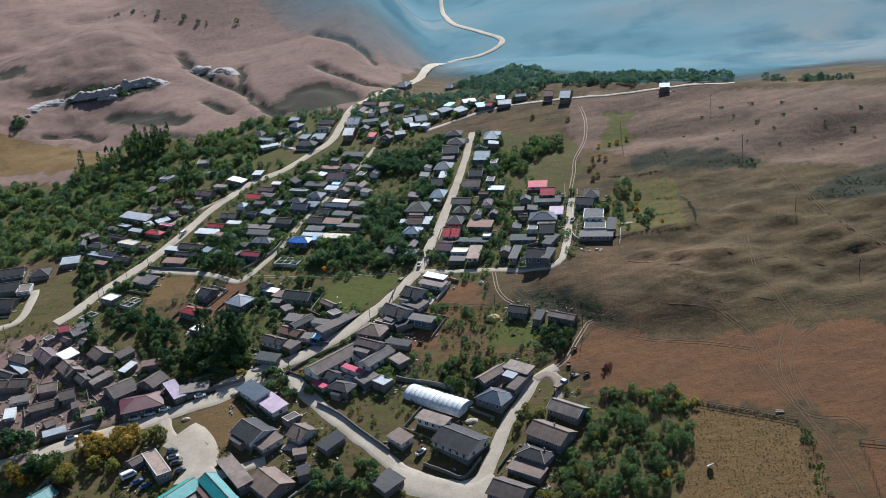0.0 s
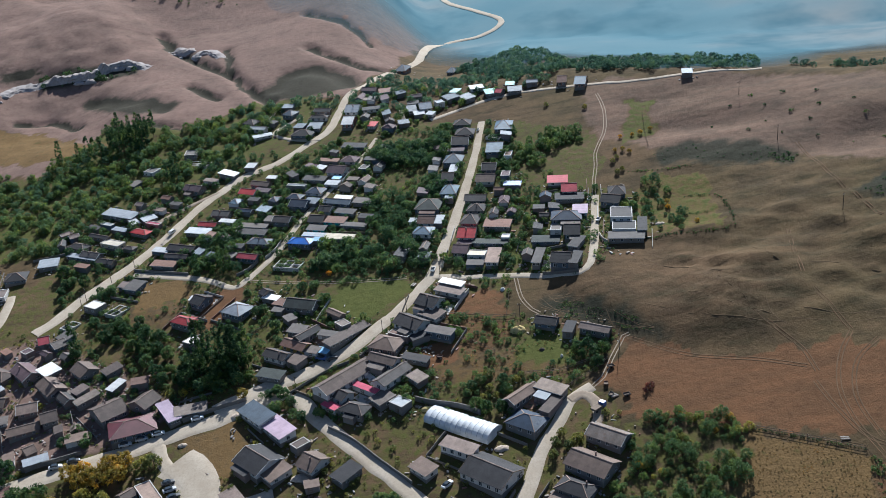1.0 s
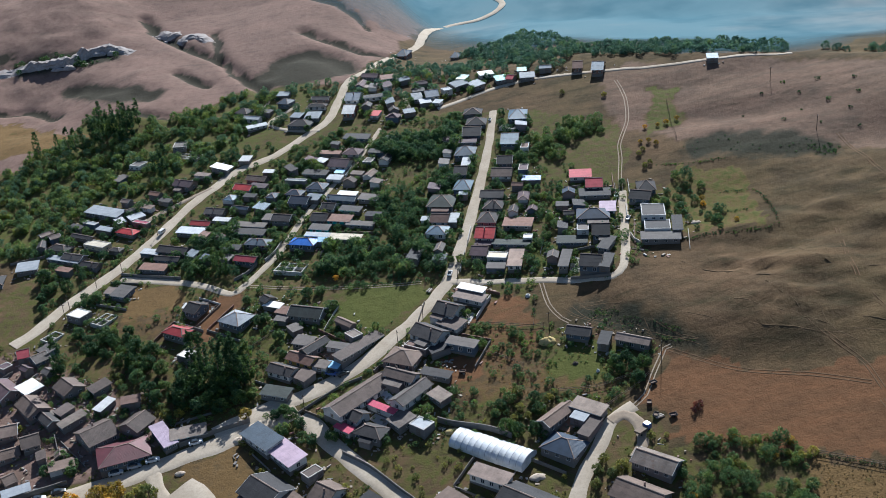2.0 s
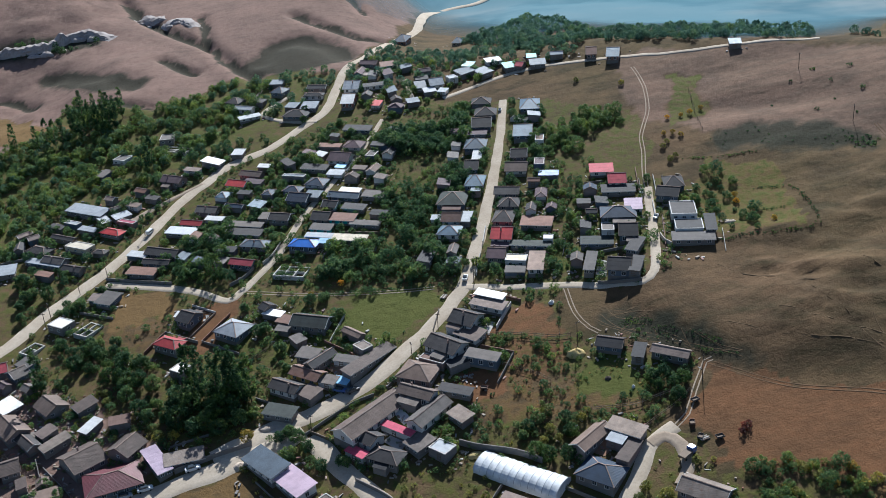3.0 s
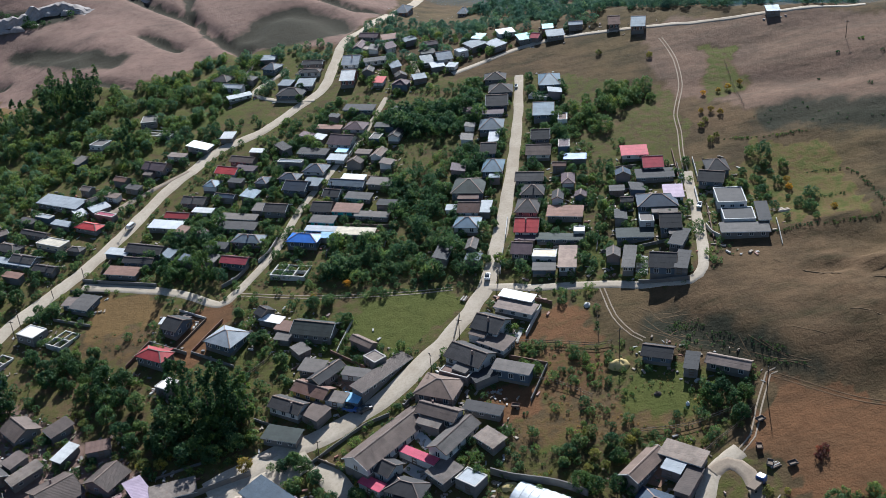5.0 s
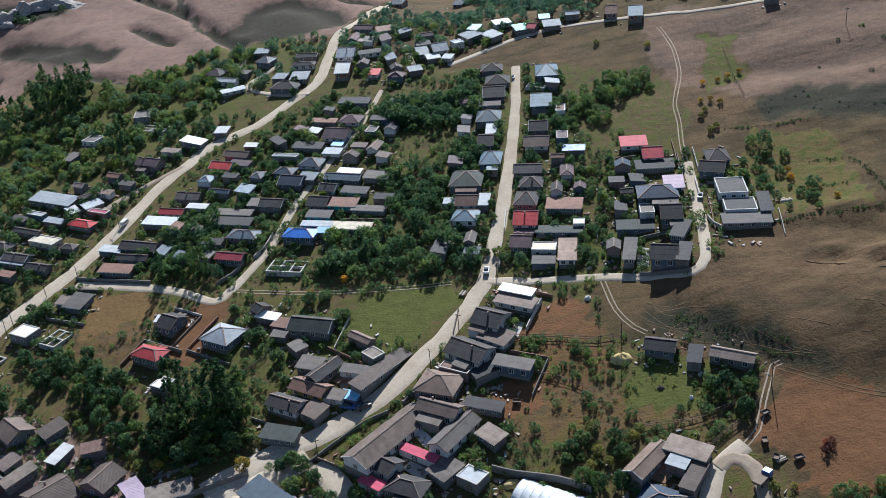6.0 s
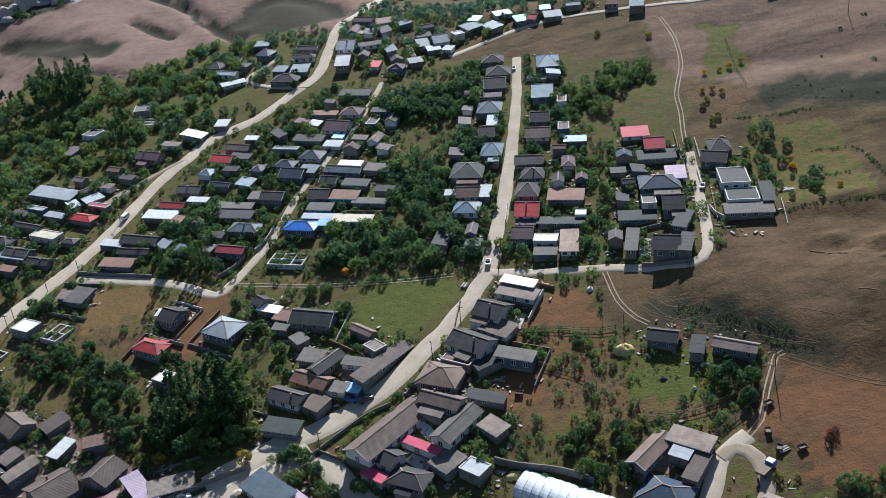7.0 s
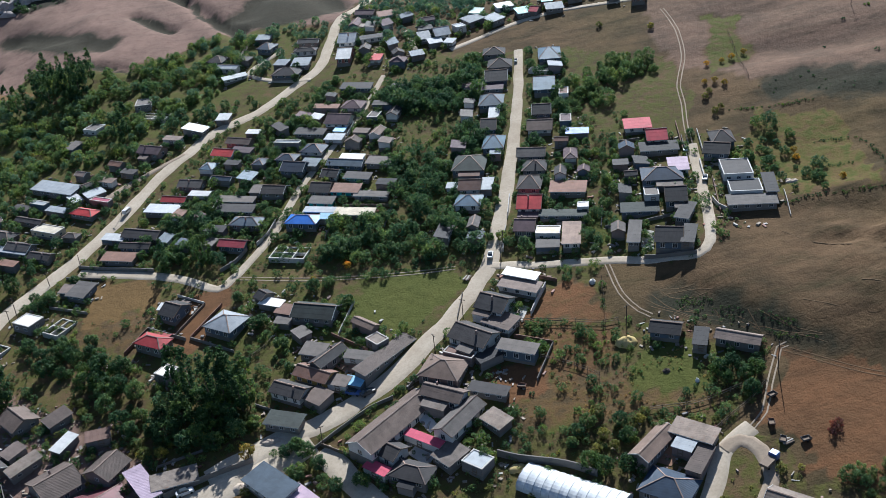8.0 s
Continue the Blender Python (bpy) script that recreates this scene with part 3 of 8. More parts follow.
road("lane", [(-125.1, 437.2), (-119.4, 441.3), (-112.7, 446.4), (-105.8, 451.3), (-94.8, 458.4)], 3.6, TRACKMAT, "brown earth verge beside the main street", 0.268, seed=9, end=1.8)
road("lane", [(-60.8, 518.5), (-67.5, 513.0), (-73.4, 506.8), (-71.5, 501.4), (-62.0, 494.2), (-51.3, 490.2)], 2.4, ROAD, "worn earth path between gardens", 0.28, seed=10, end=2.2)
road("lane", [(-14.5, 512.2), (-13.5, 500.3), (-12.9, 494.1)], 2.2, ROAD, "worn earth path between gardens", 0.292, seed=11, end=2.0)
road("lane", [(-184.0, 379.1), (-171.4, 383.2), (-169.5, 396.4), (-170.2, 404.8)], 4.0, ROAD, "worn earth path between gardens", 0.304, seed=12, end=4.0)
road("lane", [(-79.9, 519.2), (-76.6, 522.8), (-74.5, 529.5)], 1.6, ROAD, "worn earth path between gardens", 0.316, seed=13, end=1.6)
road("lane", [(-60.9, 281.0), (-69.7, 279.4), (-76.9, 278.7), (-87.8, 290.9), (-94.9, 300.3), (-98.1, 307.7)], 4.0, ROAD, "worn earth path between gardens", 0.328, seed=14, end=4.5)
road("lane", [(-84.5, 275.7), (-82.6, 283.5), (-84.1, 291.3), (-91.4, 300.0)], 11.0, ROAD, "worn earth path between gardens", 0.34, seed=15, end=13.0)
road("lane", [(-21.4, 266.6), (-9.7, 258.6), (1.7, 253.5), (10.4, 256.7)], 9.0, ROAD, "worn earth path between gardens", 0.352, seed=16, end=8.0)
road("track", [(27.0, 295.8), (31.0, 297.4), (34.1, 293.8), (33.4, 286.6), (30.1, 282.3)], 3.6, TRACKMAT, "worn earth path between gardens", 0.364, seed=17, end=3.0)
ruts([(55.3, 399.0), (57.1, 408.7), (60.4, 421.3), (62.0, 430.0), (65.5, 438.8), (69.9, 449.4), (72.9, 464.5), (73.4, 475.9), (73.1, 481.9)])
ruts([(34.5, 299.8), (38.4, 302.9), (42.3, 309.7), (46.0, 315.5), (48.1, 318.7), (50.1, 318.9)])
ruts([(19.6, 359.0), (19.9, 347.6), (22.4, 340.2), (24.6, 337.4)])
ruts([(113.6, 357.9), (109.8, 339.7), (108.7, 326.4), (110.8, 315.1), (113.3, 302.7)], RUTMAT)
ruts([(113.1, 302.1), (106.3, 293.2), (101.2, 281.1), (100.5, 268.7), (102.5, 258.2), (105.0, 244.8), (106.6, 229.9)], RUTMAT)
ruts([(119.3, 297.2), (110.4, 290.6), (105.4, 281.2), (103.9, 272.7), (105.0, 261.5)], RUTMAT)
ruts([(95.8, 285.3), (97.6, 274.4), (100.8, 263.8), (105.5, 258.4), (112.8, 256.0), (115.7, 250.8)], RUTMAT)
ruts([(90.7, 311.5), (94.5, 304.8), (97.2, 298.6), (97.8, 288.8)], RUTMAT)
ruts([(135.7, 408.2), (137.9, 377.6), (141.1, 362.1), (145.7, 341.4), (154.2, 328.7)], RUTMAT)
ruts([(48.1, 318.7), (64.7, 305.6), (83.3, 298.0), (95.9, 291.5)], RUTMAT)
ruts([(-75.7, 386.7), (-54.4, 378.9), (-32.0, 373.1), (-17.8, 370.6)])
cattle_path([(24.3, 347.8), (28.4, 340.0), (32.9, 334.2), (38.9, 330.3), (45.1, 324.7), (57.1, 317.1)], 0)
cattle_path([(23.9, 344.7), (28.5, 338.4), (35.2, 334.6), (41.7, 329.2), (46.6, 323.4)], 1)
cattle_path([(28.3, 346.4), (31.1, 341.5), (38.8, 338.8)], 2)
cattle_path([(25.3, 340.3), (31.2, 335.2), (35.7, 330.0), (39.5, 329.0)], 3)
cattle_path([(45.2, 330.4), (45.7, 326.2), (46.9, 322.7)], 4)
cattle_path([(29.8, 342.7), (35.7, 342.3), (39.9, 339.0)], 5)
cattle_path([(29.4, 336.2), (34.2, 338.0), (38.1, 335.4), (39.3, 331.4)], 6)
cattle_path([(46.9, 329.4), (50.1, 324.5), (53.6, 320.7)], 7)
cattle_path([(49.5, 327.0), (53.1, 322.0), (57.5, 318.0)], 8)
cattle_path([(38.7, 331.1), (42.9, 327.0), (51.1, 321.8), (57.4, 317.8)], 9)
cattle_path([(25.8, 349.0), (31.0, 344.7), (36.0, 343.1)], 10)
cattle_path([(33.6, 336.3), (36.8, 333.2), (42.1, 330.5), (45.5, 325.7)], 11)
cattle_path([(79.8, 337.0), (86.3, 323.5), (89.2, 312.9), (93.4, 307.4)], 12)
cattle_path([(93.0, 319.7), (94.3, 310.7), (98.6, 306.3)], 13)
cattle_path([(57.8, 327.7), (69.7, 319.3), (81.9, 314.2), (95.9, 309.6)], 14)
cattle_path([(71.7, 327.8), (81.7, 320.8), (93.1, 313.3)], 15)
cattle_path([(102.8, 313.6), (114.5, 309.0), (128.9, 307.3), (142.7, 304.7)], 16)
cattle_path([(98.2, 311.1), (113.5, 305.9), (131.3, 303.9)], 17)
cattle_path([(95.7, 351.1), (103.9, 336.9), (118.7, 332.9), (131.8, 325.3)], 18)
cattle_path([(62.6, 352.4), (74.7, 341.1), (88.8, 332.9)], 19)


# ---- houses ----
def mesh_of(name, bm, mat):
    me = bpy.data.meshes.new(name)
    bmesh.ops.recalc_face_normals(bm, faces=bm.faces[:])
    bm.to_mesh(me)
    bm.free()
    me.materials.append(mat)
    return me


def part(name, bm, mat, parent, label="", m=None):
    """Links a bmesh, or a mesh that others share, as one mesh object under a thing or a part."""
    ob = new(name, bm if isinstance(bm, bpy.types.Mesh) else mesh_of(name, bm, mat))
    ob.parent = parent
    if m is not None:
        ob.matrix_basis = m
    return tagged(ob, label)


def thing(name, x, y, turn, label, category, group="", z=None):
    ob = new(name)
    ob.empty_display_size = 0.5
    ob.matrix_basis = pose(x, y, ground_z(x, y) if z is None else z, 0, 0, turn)
    return tagged(ob, label, category, group)


def slab(bm, corners, thick):
    """A closed plate whose top has the given corners."""
    top = [bm.verts.new(c) for c in corners]
    low = [bm.verts.new((c[0], c[1], c[2] - thick)) for c in corners]
    bm.faces.new(top)
    bm.faces.new(low[::-1])
    for i in range(len(top)):
        j = (i + 1) % len(top)
        bm.faces.new((top[j], top[i], low[i], low[j]))


def box(bm, x0, x1, y0, y1, z0, z1):
    slab(bm, ((x0, y0, z1), (x1, y0, z1), (x1, y1, z1), (x0, y1, z1)), z1 - z0)


def swept(bm, profile, x0, x1):
    """A closed solid: a profile in y and z, drawn out from x0 to x1."""
    a, b = ([bm.verts.new((x, py, pz)) for py, pz in profile] for x in (x0, x1))
    bm.faces.new(a)
    bm.faces.new(b[::-1])
    for i in range(len(profile)):
        j = (i + 1) % len(profile)
        bm.faces.new((a[i], b[i], b[j], a[j]))


def lattice_frame(bm, xs, zs, holes, y0, y1):
    """A plate in the plane of a wall with rectangular holes in it."""
    near = {(i, j): (bm.verts.new((x, y0, z)), bm.verts.new((x, y1, z))) for i, x in enumerate(xs) for j, z in enumerate(zs)}
    cells = {(i, j) for i in range(len(xs) - 1) for j in range(len(zs) - 1)} - set(holes)
    for i, j in cells:
        q = [near[i, j], near[i + 1, j], near[i + 1, j + 1], near[i, j + 1]]
        bm.faces.new([v[0] for v in q])
        bm.faces.new([v[1] for v in q[::-1]])
        for k, (di, dj) in enumerate(((0, -1), (1, 0), (0, 1), (-1, 0))):
            if (i + di, j + dj) not in cells:
                e, f = q[k], q[(k + 1) % 4]
                bm.faces.new((e[0], e[1], f[1], f[0]))


def shared_window(w, h):
    bm = bmesh.new()
    lattice_frame(bm, (-w / 2, -w / 2 + 0.1, -0.04, 0.04, w / 2 - 0.1, w / 2), (0, 0.1, h - 0.1, h), ((1, 1), (3, 1)), -0.09, 0.03)
    f = mesh_of("window", bm, TRIM)
    bm = bmesh.new()
    box(bm, -w / 2 + 0.1, w / 2 - 0.1, -0.03, 0.02, 0.1, h - 0.1)
    return f, mesh_of("pane", bm, GLASS)


WINDOW, PANE = shared_window(1.25, 1.45)
bm = bmesh.new()
lattice_frame(bm, (-0.6, -0.48, 0.48, 0.6), (0, 0.3, 0.9, 1.1, 1.8, 2.0), ((1, 1), (1, 3)), -0.09, 0.03)
DOOR = mesh_of("door", bm, WOOD)

ROOF_WORDS = dict(dark="dark grey slate", brown="brown-grey slate", slate="grey slate", old="patchy old slate", oldpink="pale brown slate", pale="pale galvanised", bright="shining zinc", white="white sheet", cream="cream screed", rust="rusty brown", red="red metal", crimson="crimson metal", maroon="maroon metal", pink="raspberry metal", blue="bright blue metal", lightblue="light blue", teal="teal metal", lilac="lilac metal", purple="faded plum", bluegrey="blue-grey", slateblue="steel-blue", navy="dark blue", darkgreen="dark mossy")
WALL_WORDS = dict(white="whitewashed", cream="cream plastered", grey="grey block", pink="pinkish stone", bluegrey="blue-grey rendered", red="red-brown", rust="brick", teal="turquoise", yellow="ochre painted")
SHAPE_WORDS = dict(gable="gabled", hip="hipped", shed="lean-to", flat="flat")
HOUSES = []
dice = random.Random(11)
annexes = random.Random(31)


def house(x, y, turn, L, W, h, kind, roof, wall):
    """A village house or shed: walls on a plinth, a roof of sheets with overhang and thickness, windows, a door, a chimney."""
    HOUSES.append((x, y, turn, L, W))
    small = L * W < 30 or h < 1.5
    name = "shed" if small else "house"
    hs = thing(name, x, y, turn, f"{WALL_WORDS[wall]} village {name} with a {SHAPE_WORDS[kind]} {ROOF_WORDS[roof]} roof", name, "houses of the village")
    # the lowest and highest ground under the corners
    c, s = math.cos(radians(turn)), math.sin(radians(turn))
    base = ground_z(x, y)
    low = min(ground_z(x + c * a - s * b, y + s * a + c * b) for a in (-L / 2, L / 2) for b in (-W / 2, W / 2)) - base
    o = 0.45 if not small else 0.25
    l2, w2 = L / 2 - o, W / 2 - o
    l2, w2 = max(l2, 1.2), max(w2, 1.2)
    rise = 0.0
    bm = bmesh.new()
    if kind == "gable":
        rise = min(W * 0.25, 2.3)
        pitch = rise / (W / 2)
        prof = [(-w2, low - 0.3), (w2, low - 0.3), (w2, h), (0, h + pitch * w2), (-w2, h)]
        ends = [[bm.verts.new((sx * l2, py, pz)) for py, pz in prof] for sx in (-1, 1)]
        bm.faces.new(ends[0])
        bm.faces.new(ends[1][::-1])
        for i in range(5):
            j = (i + 1) % 5
            bm.faces.new((ends[0][i], ends[0][j], ends[1][j], ends[1][i]))
    elif kind == "shed":
        rise = W * 0.07
        hi_y = h + rise * w2 / (W / 2) * 0.9
        prof = [(-w2, low - 0.3), (w2, low - 0.3), (w2, hi_y), (-w2, h)]
        ends = [[bm.verts.new((sx * l2, py, pz)) for py, pz in prof] for sx in (-1, 1)]
        bm.faces.new(ends[0])
        bm.faces.new(ends[1][::-1])
        for i in range(4):
            j = (i + 1) % 4
            bm.faces.new((ends[0][i], ends[0][j], ends[1][j], ends[1][i]))
    else:
        box(bm, -l2, l2, -w2, w2, low - 0.3, h + (0.35 if kind == "flat" else 0))
    part("wall", bm, WALL[wall], hs)
    bm = bmesh.new()
    box(bm, -l2 - 0.06, l2 + 0.06, -w2 - 0.06, w2 + 0.06, low - 0.4, 0.35)
    part("plinth", bm, PLINTH, hs)
    # the roof
    bm = bmesh.new()
    T = 0.12
    if kind == "gable":
        e = h - 0.02
        n = max(2, round((W / 2) / 1.5))
        up = []
        for k in range(n):
            up += [(-W / 2 * (1 - k / n), e + rise * k / n + 0.102), (-W / 2 * (1 - (k + 1) / n), e + rise * (k + 1) / n + 0.09)]
        under = [(W / 2, e), (0, e + rise - 0.02), (-W / 2, e)]
        swept(bm, up + [(-py, pz) for py, pz in up[-2::-1]] + under, -L / 2, L / 2)
        rf = part("roof", bm, ROOF[roof], hs)
        bm = bmesh.new()
        zr = e + rise + 0.2
        swept(bm, ((-0.2, zr - 0.09), (0, zr), (0.2, zr - 0.09), (0.2, zr - 0.14), (0, zr - 0.05), (-0.2, zr - 0.14)), -L / 2 - 0.04, L / 2 + 0.04)
        part("ridge_cap", bm, ROOF["oldpink"], rf)
        board = TRIM if dice.random() < 0.25 else WOOD
        for sx in (-1, 1):
            bm = bmesh.new()
            xb = sx * (L / 2 + 0.03)
            swept(bm, ((-W / 2, e - 0.1), (-W / 2, e + 0.15), (0, e + rise + 0.16), (W / 2, e + 0.15), (W / 2, e - 0.1), (0, e + rise - 0.1)), xb - 0.05, xb + 0.05)
            part("bargeboard", bm, board, rf)
    elif kind == "hip":
        e, rise = h - 0.02, min(W * 0.23, 2.2)
        k = max(L / 2 - W / 2, 0.4) if L >= W else 0.4
        a, b, c2, d = (-L / 2, -W / 2, e), (L / 2, -W / 2, e), (L / 2, W / 2, e), (-L / 2, W / 2, e)
        r0, r1 = (-k, 0, e + rise), (k, 0, e + rise)
        tops = [bm.verts.new(q) for q in (a, b, c2, d, r0, r1)]
        lows = [bm.verts.new((q[0], q[1], q[2] - T)) for q in (a, b, c2, d)]
        for f in ((0, 1, 5, 4), (2, 3, 4, 5), (1, 2, 5), (3, 0, 4)):
            bm.faces.new([tops[i] for i in f])
        for i in range(4):
            bm.faces.new((tops[i], lows[i], lows[(i + 1) % 4], tops[(i + 1) % 4]))
        bm.faces.new(lows[::-1])
        rf = part("roof", bm, ROOF[roof], hs)
        for p0, p1 in ((a, r0), (d, r0), (b, r1), (c2, r1), (r0, r1)):
            bm = bmesh.new()
            v = Vector(p1) - Vector(p0)
            sd = Vector((-v.y, v.x, 0)).normalized() * 0.13
            q0, q1 = Vector(p0) + Vector((0, 0, 0.05)), Vector(p1) + Vector((0, 0, 0.05))
            slab(bm, (q0 - sd, q0 + sd, q1 + sd, q1 - sd), 0.06)
            part("ridge_cap", bm, ROOF["oldpink"], rf)
    elif kind == "shed":
        n = max(2, round(W / 1.6))
        up = []
        for k in range(n):
            up += [(-W / 2 + W * k / n, h + rise * k / n * 1.9 + 0.065), (-W / 2 + W * (k + 1) / n, h + rise * (k + 1) / n * 1.9 + 0.055)]
        swept(bm, up + [(W / 2, h + rise * 1.9 - 0.06), (-W / 2, h - 0.04)], -L / 2, L / 2)
        part("roof", bm, ROOF[roof], hs)
        if not small:
            bm = bmesh.new()
            box(bm, -L / 2, L / 2, -W / 2 - 0.03, -W / 2 + 0.03, h - 0.14, h + 0.04)
            part("gutter", bm, TRIM, hs)
    else:
        box(bm, -l2 + 0.2, l2 - 0.2, -w2 + 0.2, w2 - 0.2, h, h + 0.38)
        part("roof", bm, ROOF[roof], hs)
        bm = bmesh.new()
        ring = [(-l2 - 0.05, -w2 - 0.05), (l2 + 0.05, -w2 - 0.05), (l2 + 0.05, w2 + 0.05), (-l2 - 0.05, w2 + 0.05)]
        inner = [(-l2 + 0.22, -w2 + 0.22), (l2 - 0.22, -w2 + 0.22), (l2 - 0.22, w2 - 0.22), (-l2 + 0.22, w2 - 0.22)]
        vs = [[bm.verts.new((px, py, z)) for px, py in loop] for loop in (ring, inner) for z in (h + 0.34, h + 0.55)]
        for i in range(4):
            j = (i + 1) % 4
            for p, q in ((0, 1), (1, 3), (3, 2), (2, 0)):
                bm.faces.new((vs[p][i], vs[p][j], vs[q][j], vs[q][i]))
        part("parapet", bm, TRIM if wall == "white" else CONCRETE, hs)
    # openings
    sill = (0.55 if h < 2.6 else 0.9) if h < 3.4 else 2.0
    tall = min(1.0, (h - sill - 0.25) / 1.45)

    def windows_on(face, count, z):
        run, off = (l2, w2) if face in (0, 180) else (w2, l2)
        for k in range(count):
            u = -run + 2 * run * (k + 0.5) / count
            p = pose(0, 0, 0, 0, 0, face) @ pose(u, -off - 0.012, z) @ Matrix.Diagonal((0.7 + 0.3 * tall, 1, tall, 1))
            wf = part("window", WINDOW, TRIM, hs, m=p)
            part("pane", PANE, GLASS, wf)

    if not small:
        n = max(2, int(L / 2.8))
        windows_on(0, n, sill)
        windows_on(180, max(1, n - 1), sill)
        if W > 5:
            windows_on(90, 2 if W > 7 else 1, sill)
            windows_on(-90, 1, sill)
        if h > 3.4:
            windows_on(0, max(1, n - 1), 0.45)
        face = dice.choice((90, 180))
        run, off = (l2, w2) if face == 180 else (w2, l2)
        part("door", DOOR, WOOD, hs, m=pose(0, 0, 0, 0, 0, face) @ pose(run * 0.82 - 0.6, -off - 0.07, 0.1) @ Matrix.Diagonal((1, 1, min(1.0, (h - 0.3) / 2.05), 1)))
    else:
        part("door", DOOR, WOOD, hs, m=pose(dice.uniform(-0.5, 0.5) * l2, -w2 - 0.08, 0.05) @ Matrix.Diagonal((1, 1, min(1.0, (h - 0.2) / 2.05), 1)))
        if L > 5:
            windows_on(180, 1, 0.9)
    # a lean-to against one side, lower than the eaves
    if not small and h > 1.7 and kind in ("gable", "hip") and annexes.random() < 0.4:
        side, run, deep = annexes.choice((-1, 1)), l2 * annexes.uniform(0.35, 0.7), annexes.uniform(1.6, 2.8)
        mid, top = annexes.uniform(-1, 1) * (l2 - run), h - 0.25
        y0, y1 = (w2 - 0.02, w2 + deep) if side > 0 else (-w2 - deep, -w2 + 0.02)
        out, inn = (y1, y0) if side > 0 else (y0, y1)
        bm = bmesh.new()
        box(bm, mid - run, mid + run, y0, y1, low - 0.4, top - 0.5)
        lean = part("annex_wall", bm, WALL[annexes.choice((wall, "grey", "pink", "white"))], hs)
        bm = bmesh.new()
        reach = out + side * 0.25
        swept(bm, ((inn, top - 0.12), (inn, top), (reach, top - 0.52), (reach, top - 0.62)) if side > 0 else ((inn, top), (inn, top - 0.12), (reach, top - 0.62), (reach, top - 0.52)), mid - run - 0.15, mid + run + 0.15)
        part("annex_roof", bm, ROOF[annexes.choice((roof, "slate", "old", "rust", "brown"))], lean)
    if kind in ("gable", "hip") and not small and dice.random() < 0.22:
        bm = bmesh.new()
        cx, cy = dice.uniform(-0.5, 0.5) * L * 0.5, dice.choice((-1, 1)) * W * 0.16
        box(bm, cx - 0.2, cx + 0.2, cy - 0.2, cy + 0.2, h, h + rise + 0.45)
        part("chimney", bm, BRICK, hs)
    return hs


house(-2.4, 359.4, -36, 9.6, 3.4, 2.3, "shed", "white", "white")
house(-3.4, 356, -36, 11.0, 4.6, 1.9, "shed", "oldpink", "white")
house(-10.6, 351.5, -39, 8.0, 8.4, 2.22, "gable", "dark", "white")
house(-10.4, 345.4, -45, 8.4, 5.8, 1.75, "shed", "brown", "white")
house(-17.4, 342.3, -45, 10.7, 8.2, 2.15, "gable", "dark", "white")
house(-8.4, 334.1, -31, 9.8, 4.0, 2.98, "shed", "slate", "bluegrey")
house(-15.3, 335, -74, 4.2, 6.2, 1.69, "shed", "dark", "grey")
house(-26.1, 334.1, -29, 10.3, 9.2, 2.21, "hip", "brown", "pink")
house(-21.7, 337.9, -37, 8.2, 3.2, 1.6, "flat", "rust", "pink")
house(-17.1, 324.9, -30, 9.6, 3.4, 1.7, "shed", "dark", "grey")
house(-39.6, 321.4, 44, 23.0, 7.8, 2.35, "gable", "brown", "white")
house(-41.6, 314.2, -46, 8.2, 6.0, 2.4, "gable", "dark", "white")
house(-25, 318.2, 47, 13.5, 5.8, 2.35, "gable", "slate", "white")
house(-27.2, 326.2, -36, 10.5, 5.6, 2.35, "gable", "brown", "white")
house(-33.4, 315, -43, 10.0, 2.4, 1.96, "shed", "pink", "white")
house(-44.4, 309.8, -45, 6.4, 2.8, 2.09, "shed", "pink", "white")
house(-37, 307.2, -33, 9.5, 6.4, 1.96, "hip", "dark", "grey")
house(-28.4, 309.3, -55, 6.2, 6.4, 1.83, "shed", "old", "grey")
house(-23, 305.8, -45, 5.9, 5.0, 1.96, "flat", "pale", "grey")
house(22.2, 300.2, -41, 9.8, 5.0, 2.09, "shed", "old", "grey")
house(13.2, 299.6, 42, 12.1, 5.0, 2.22, "gable", "brown", "grey")
house(21, 293.2, -41, 3.6, 8.3, 1.96, "shed", "brown", "pink")
house(19, 297.3, -41, 4.6, 3.3, 2.3, "shed", "pale", "pink")
house(-135.6, 451.5, -33, 17.5, 5.9, 1.79, "shed", "pale", "grey")
house(-128.4, 443, 35, 3.6, 4.9, 1.5, "shed", "pale", "bluegrey")
house(-122.4, 444.1, 35, 6.4, 4.3, 1.5, "shed", "pale", "grey")
house(-119.6, 438.8, -33, 7.7, 2.9, 1.5, "flat", "pink", "pink")
house(-124.2, 434.5, -33, 9.3, 4.7, 1.5, "hip", "red", "grey")
house(-141.4, 436.2, -33, 10.7, 3.2, 1.5, "gable", "dark", "pink")
house(-133.5, 439, -33, 8.0, 2.9, 1.5, "shed", "pale", "grey")
house(-148.9, 431.2, -33, 9.4, 5.5, 1.61, "hip", "dark", "grey")
house(-134.7, 428.8, -33, 10.7, 5.4, 1.52, "flat", "cream", "cream")
house(-145.6, 422.6, -29, 15.2, 3.0, 1.5, "shed", "pale", "bluegrey")
house(-142, 422.9, -29, 9.1, 5.2, 1.5, "gable", "slate", "grey")
house(-126.7, 423.2, -26, 5.3, 3.4, 1.5, "hip", "slate", "grey")
house(-134.5, 415.7, -29, 7.8, 4.3, 1.5, "gable", "dark", "grey")
house(-113, 416.9, -26, 7.7, 3.5, 1.5, "shed", "pale", "bluegrey")
house(-110.4, 406.4, -21, 10.5, 4.4, 1.55, "shed", "rust", "grey")
house(-105.9, 410.4, -21, 9.8, 3.9, 1.52, "gable", "dark", "bluegrey")
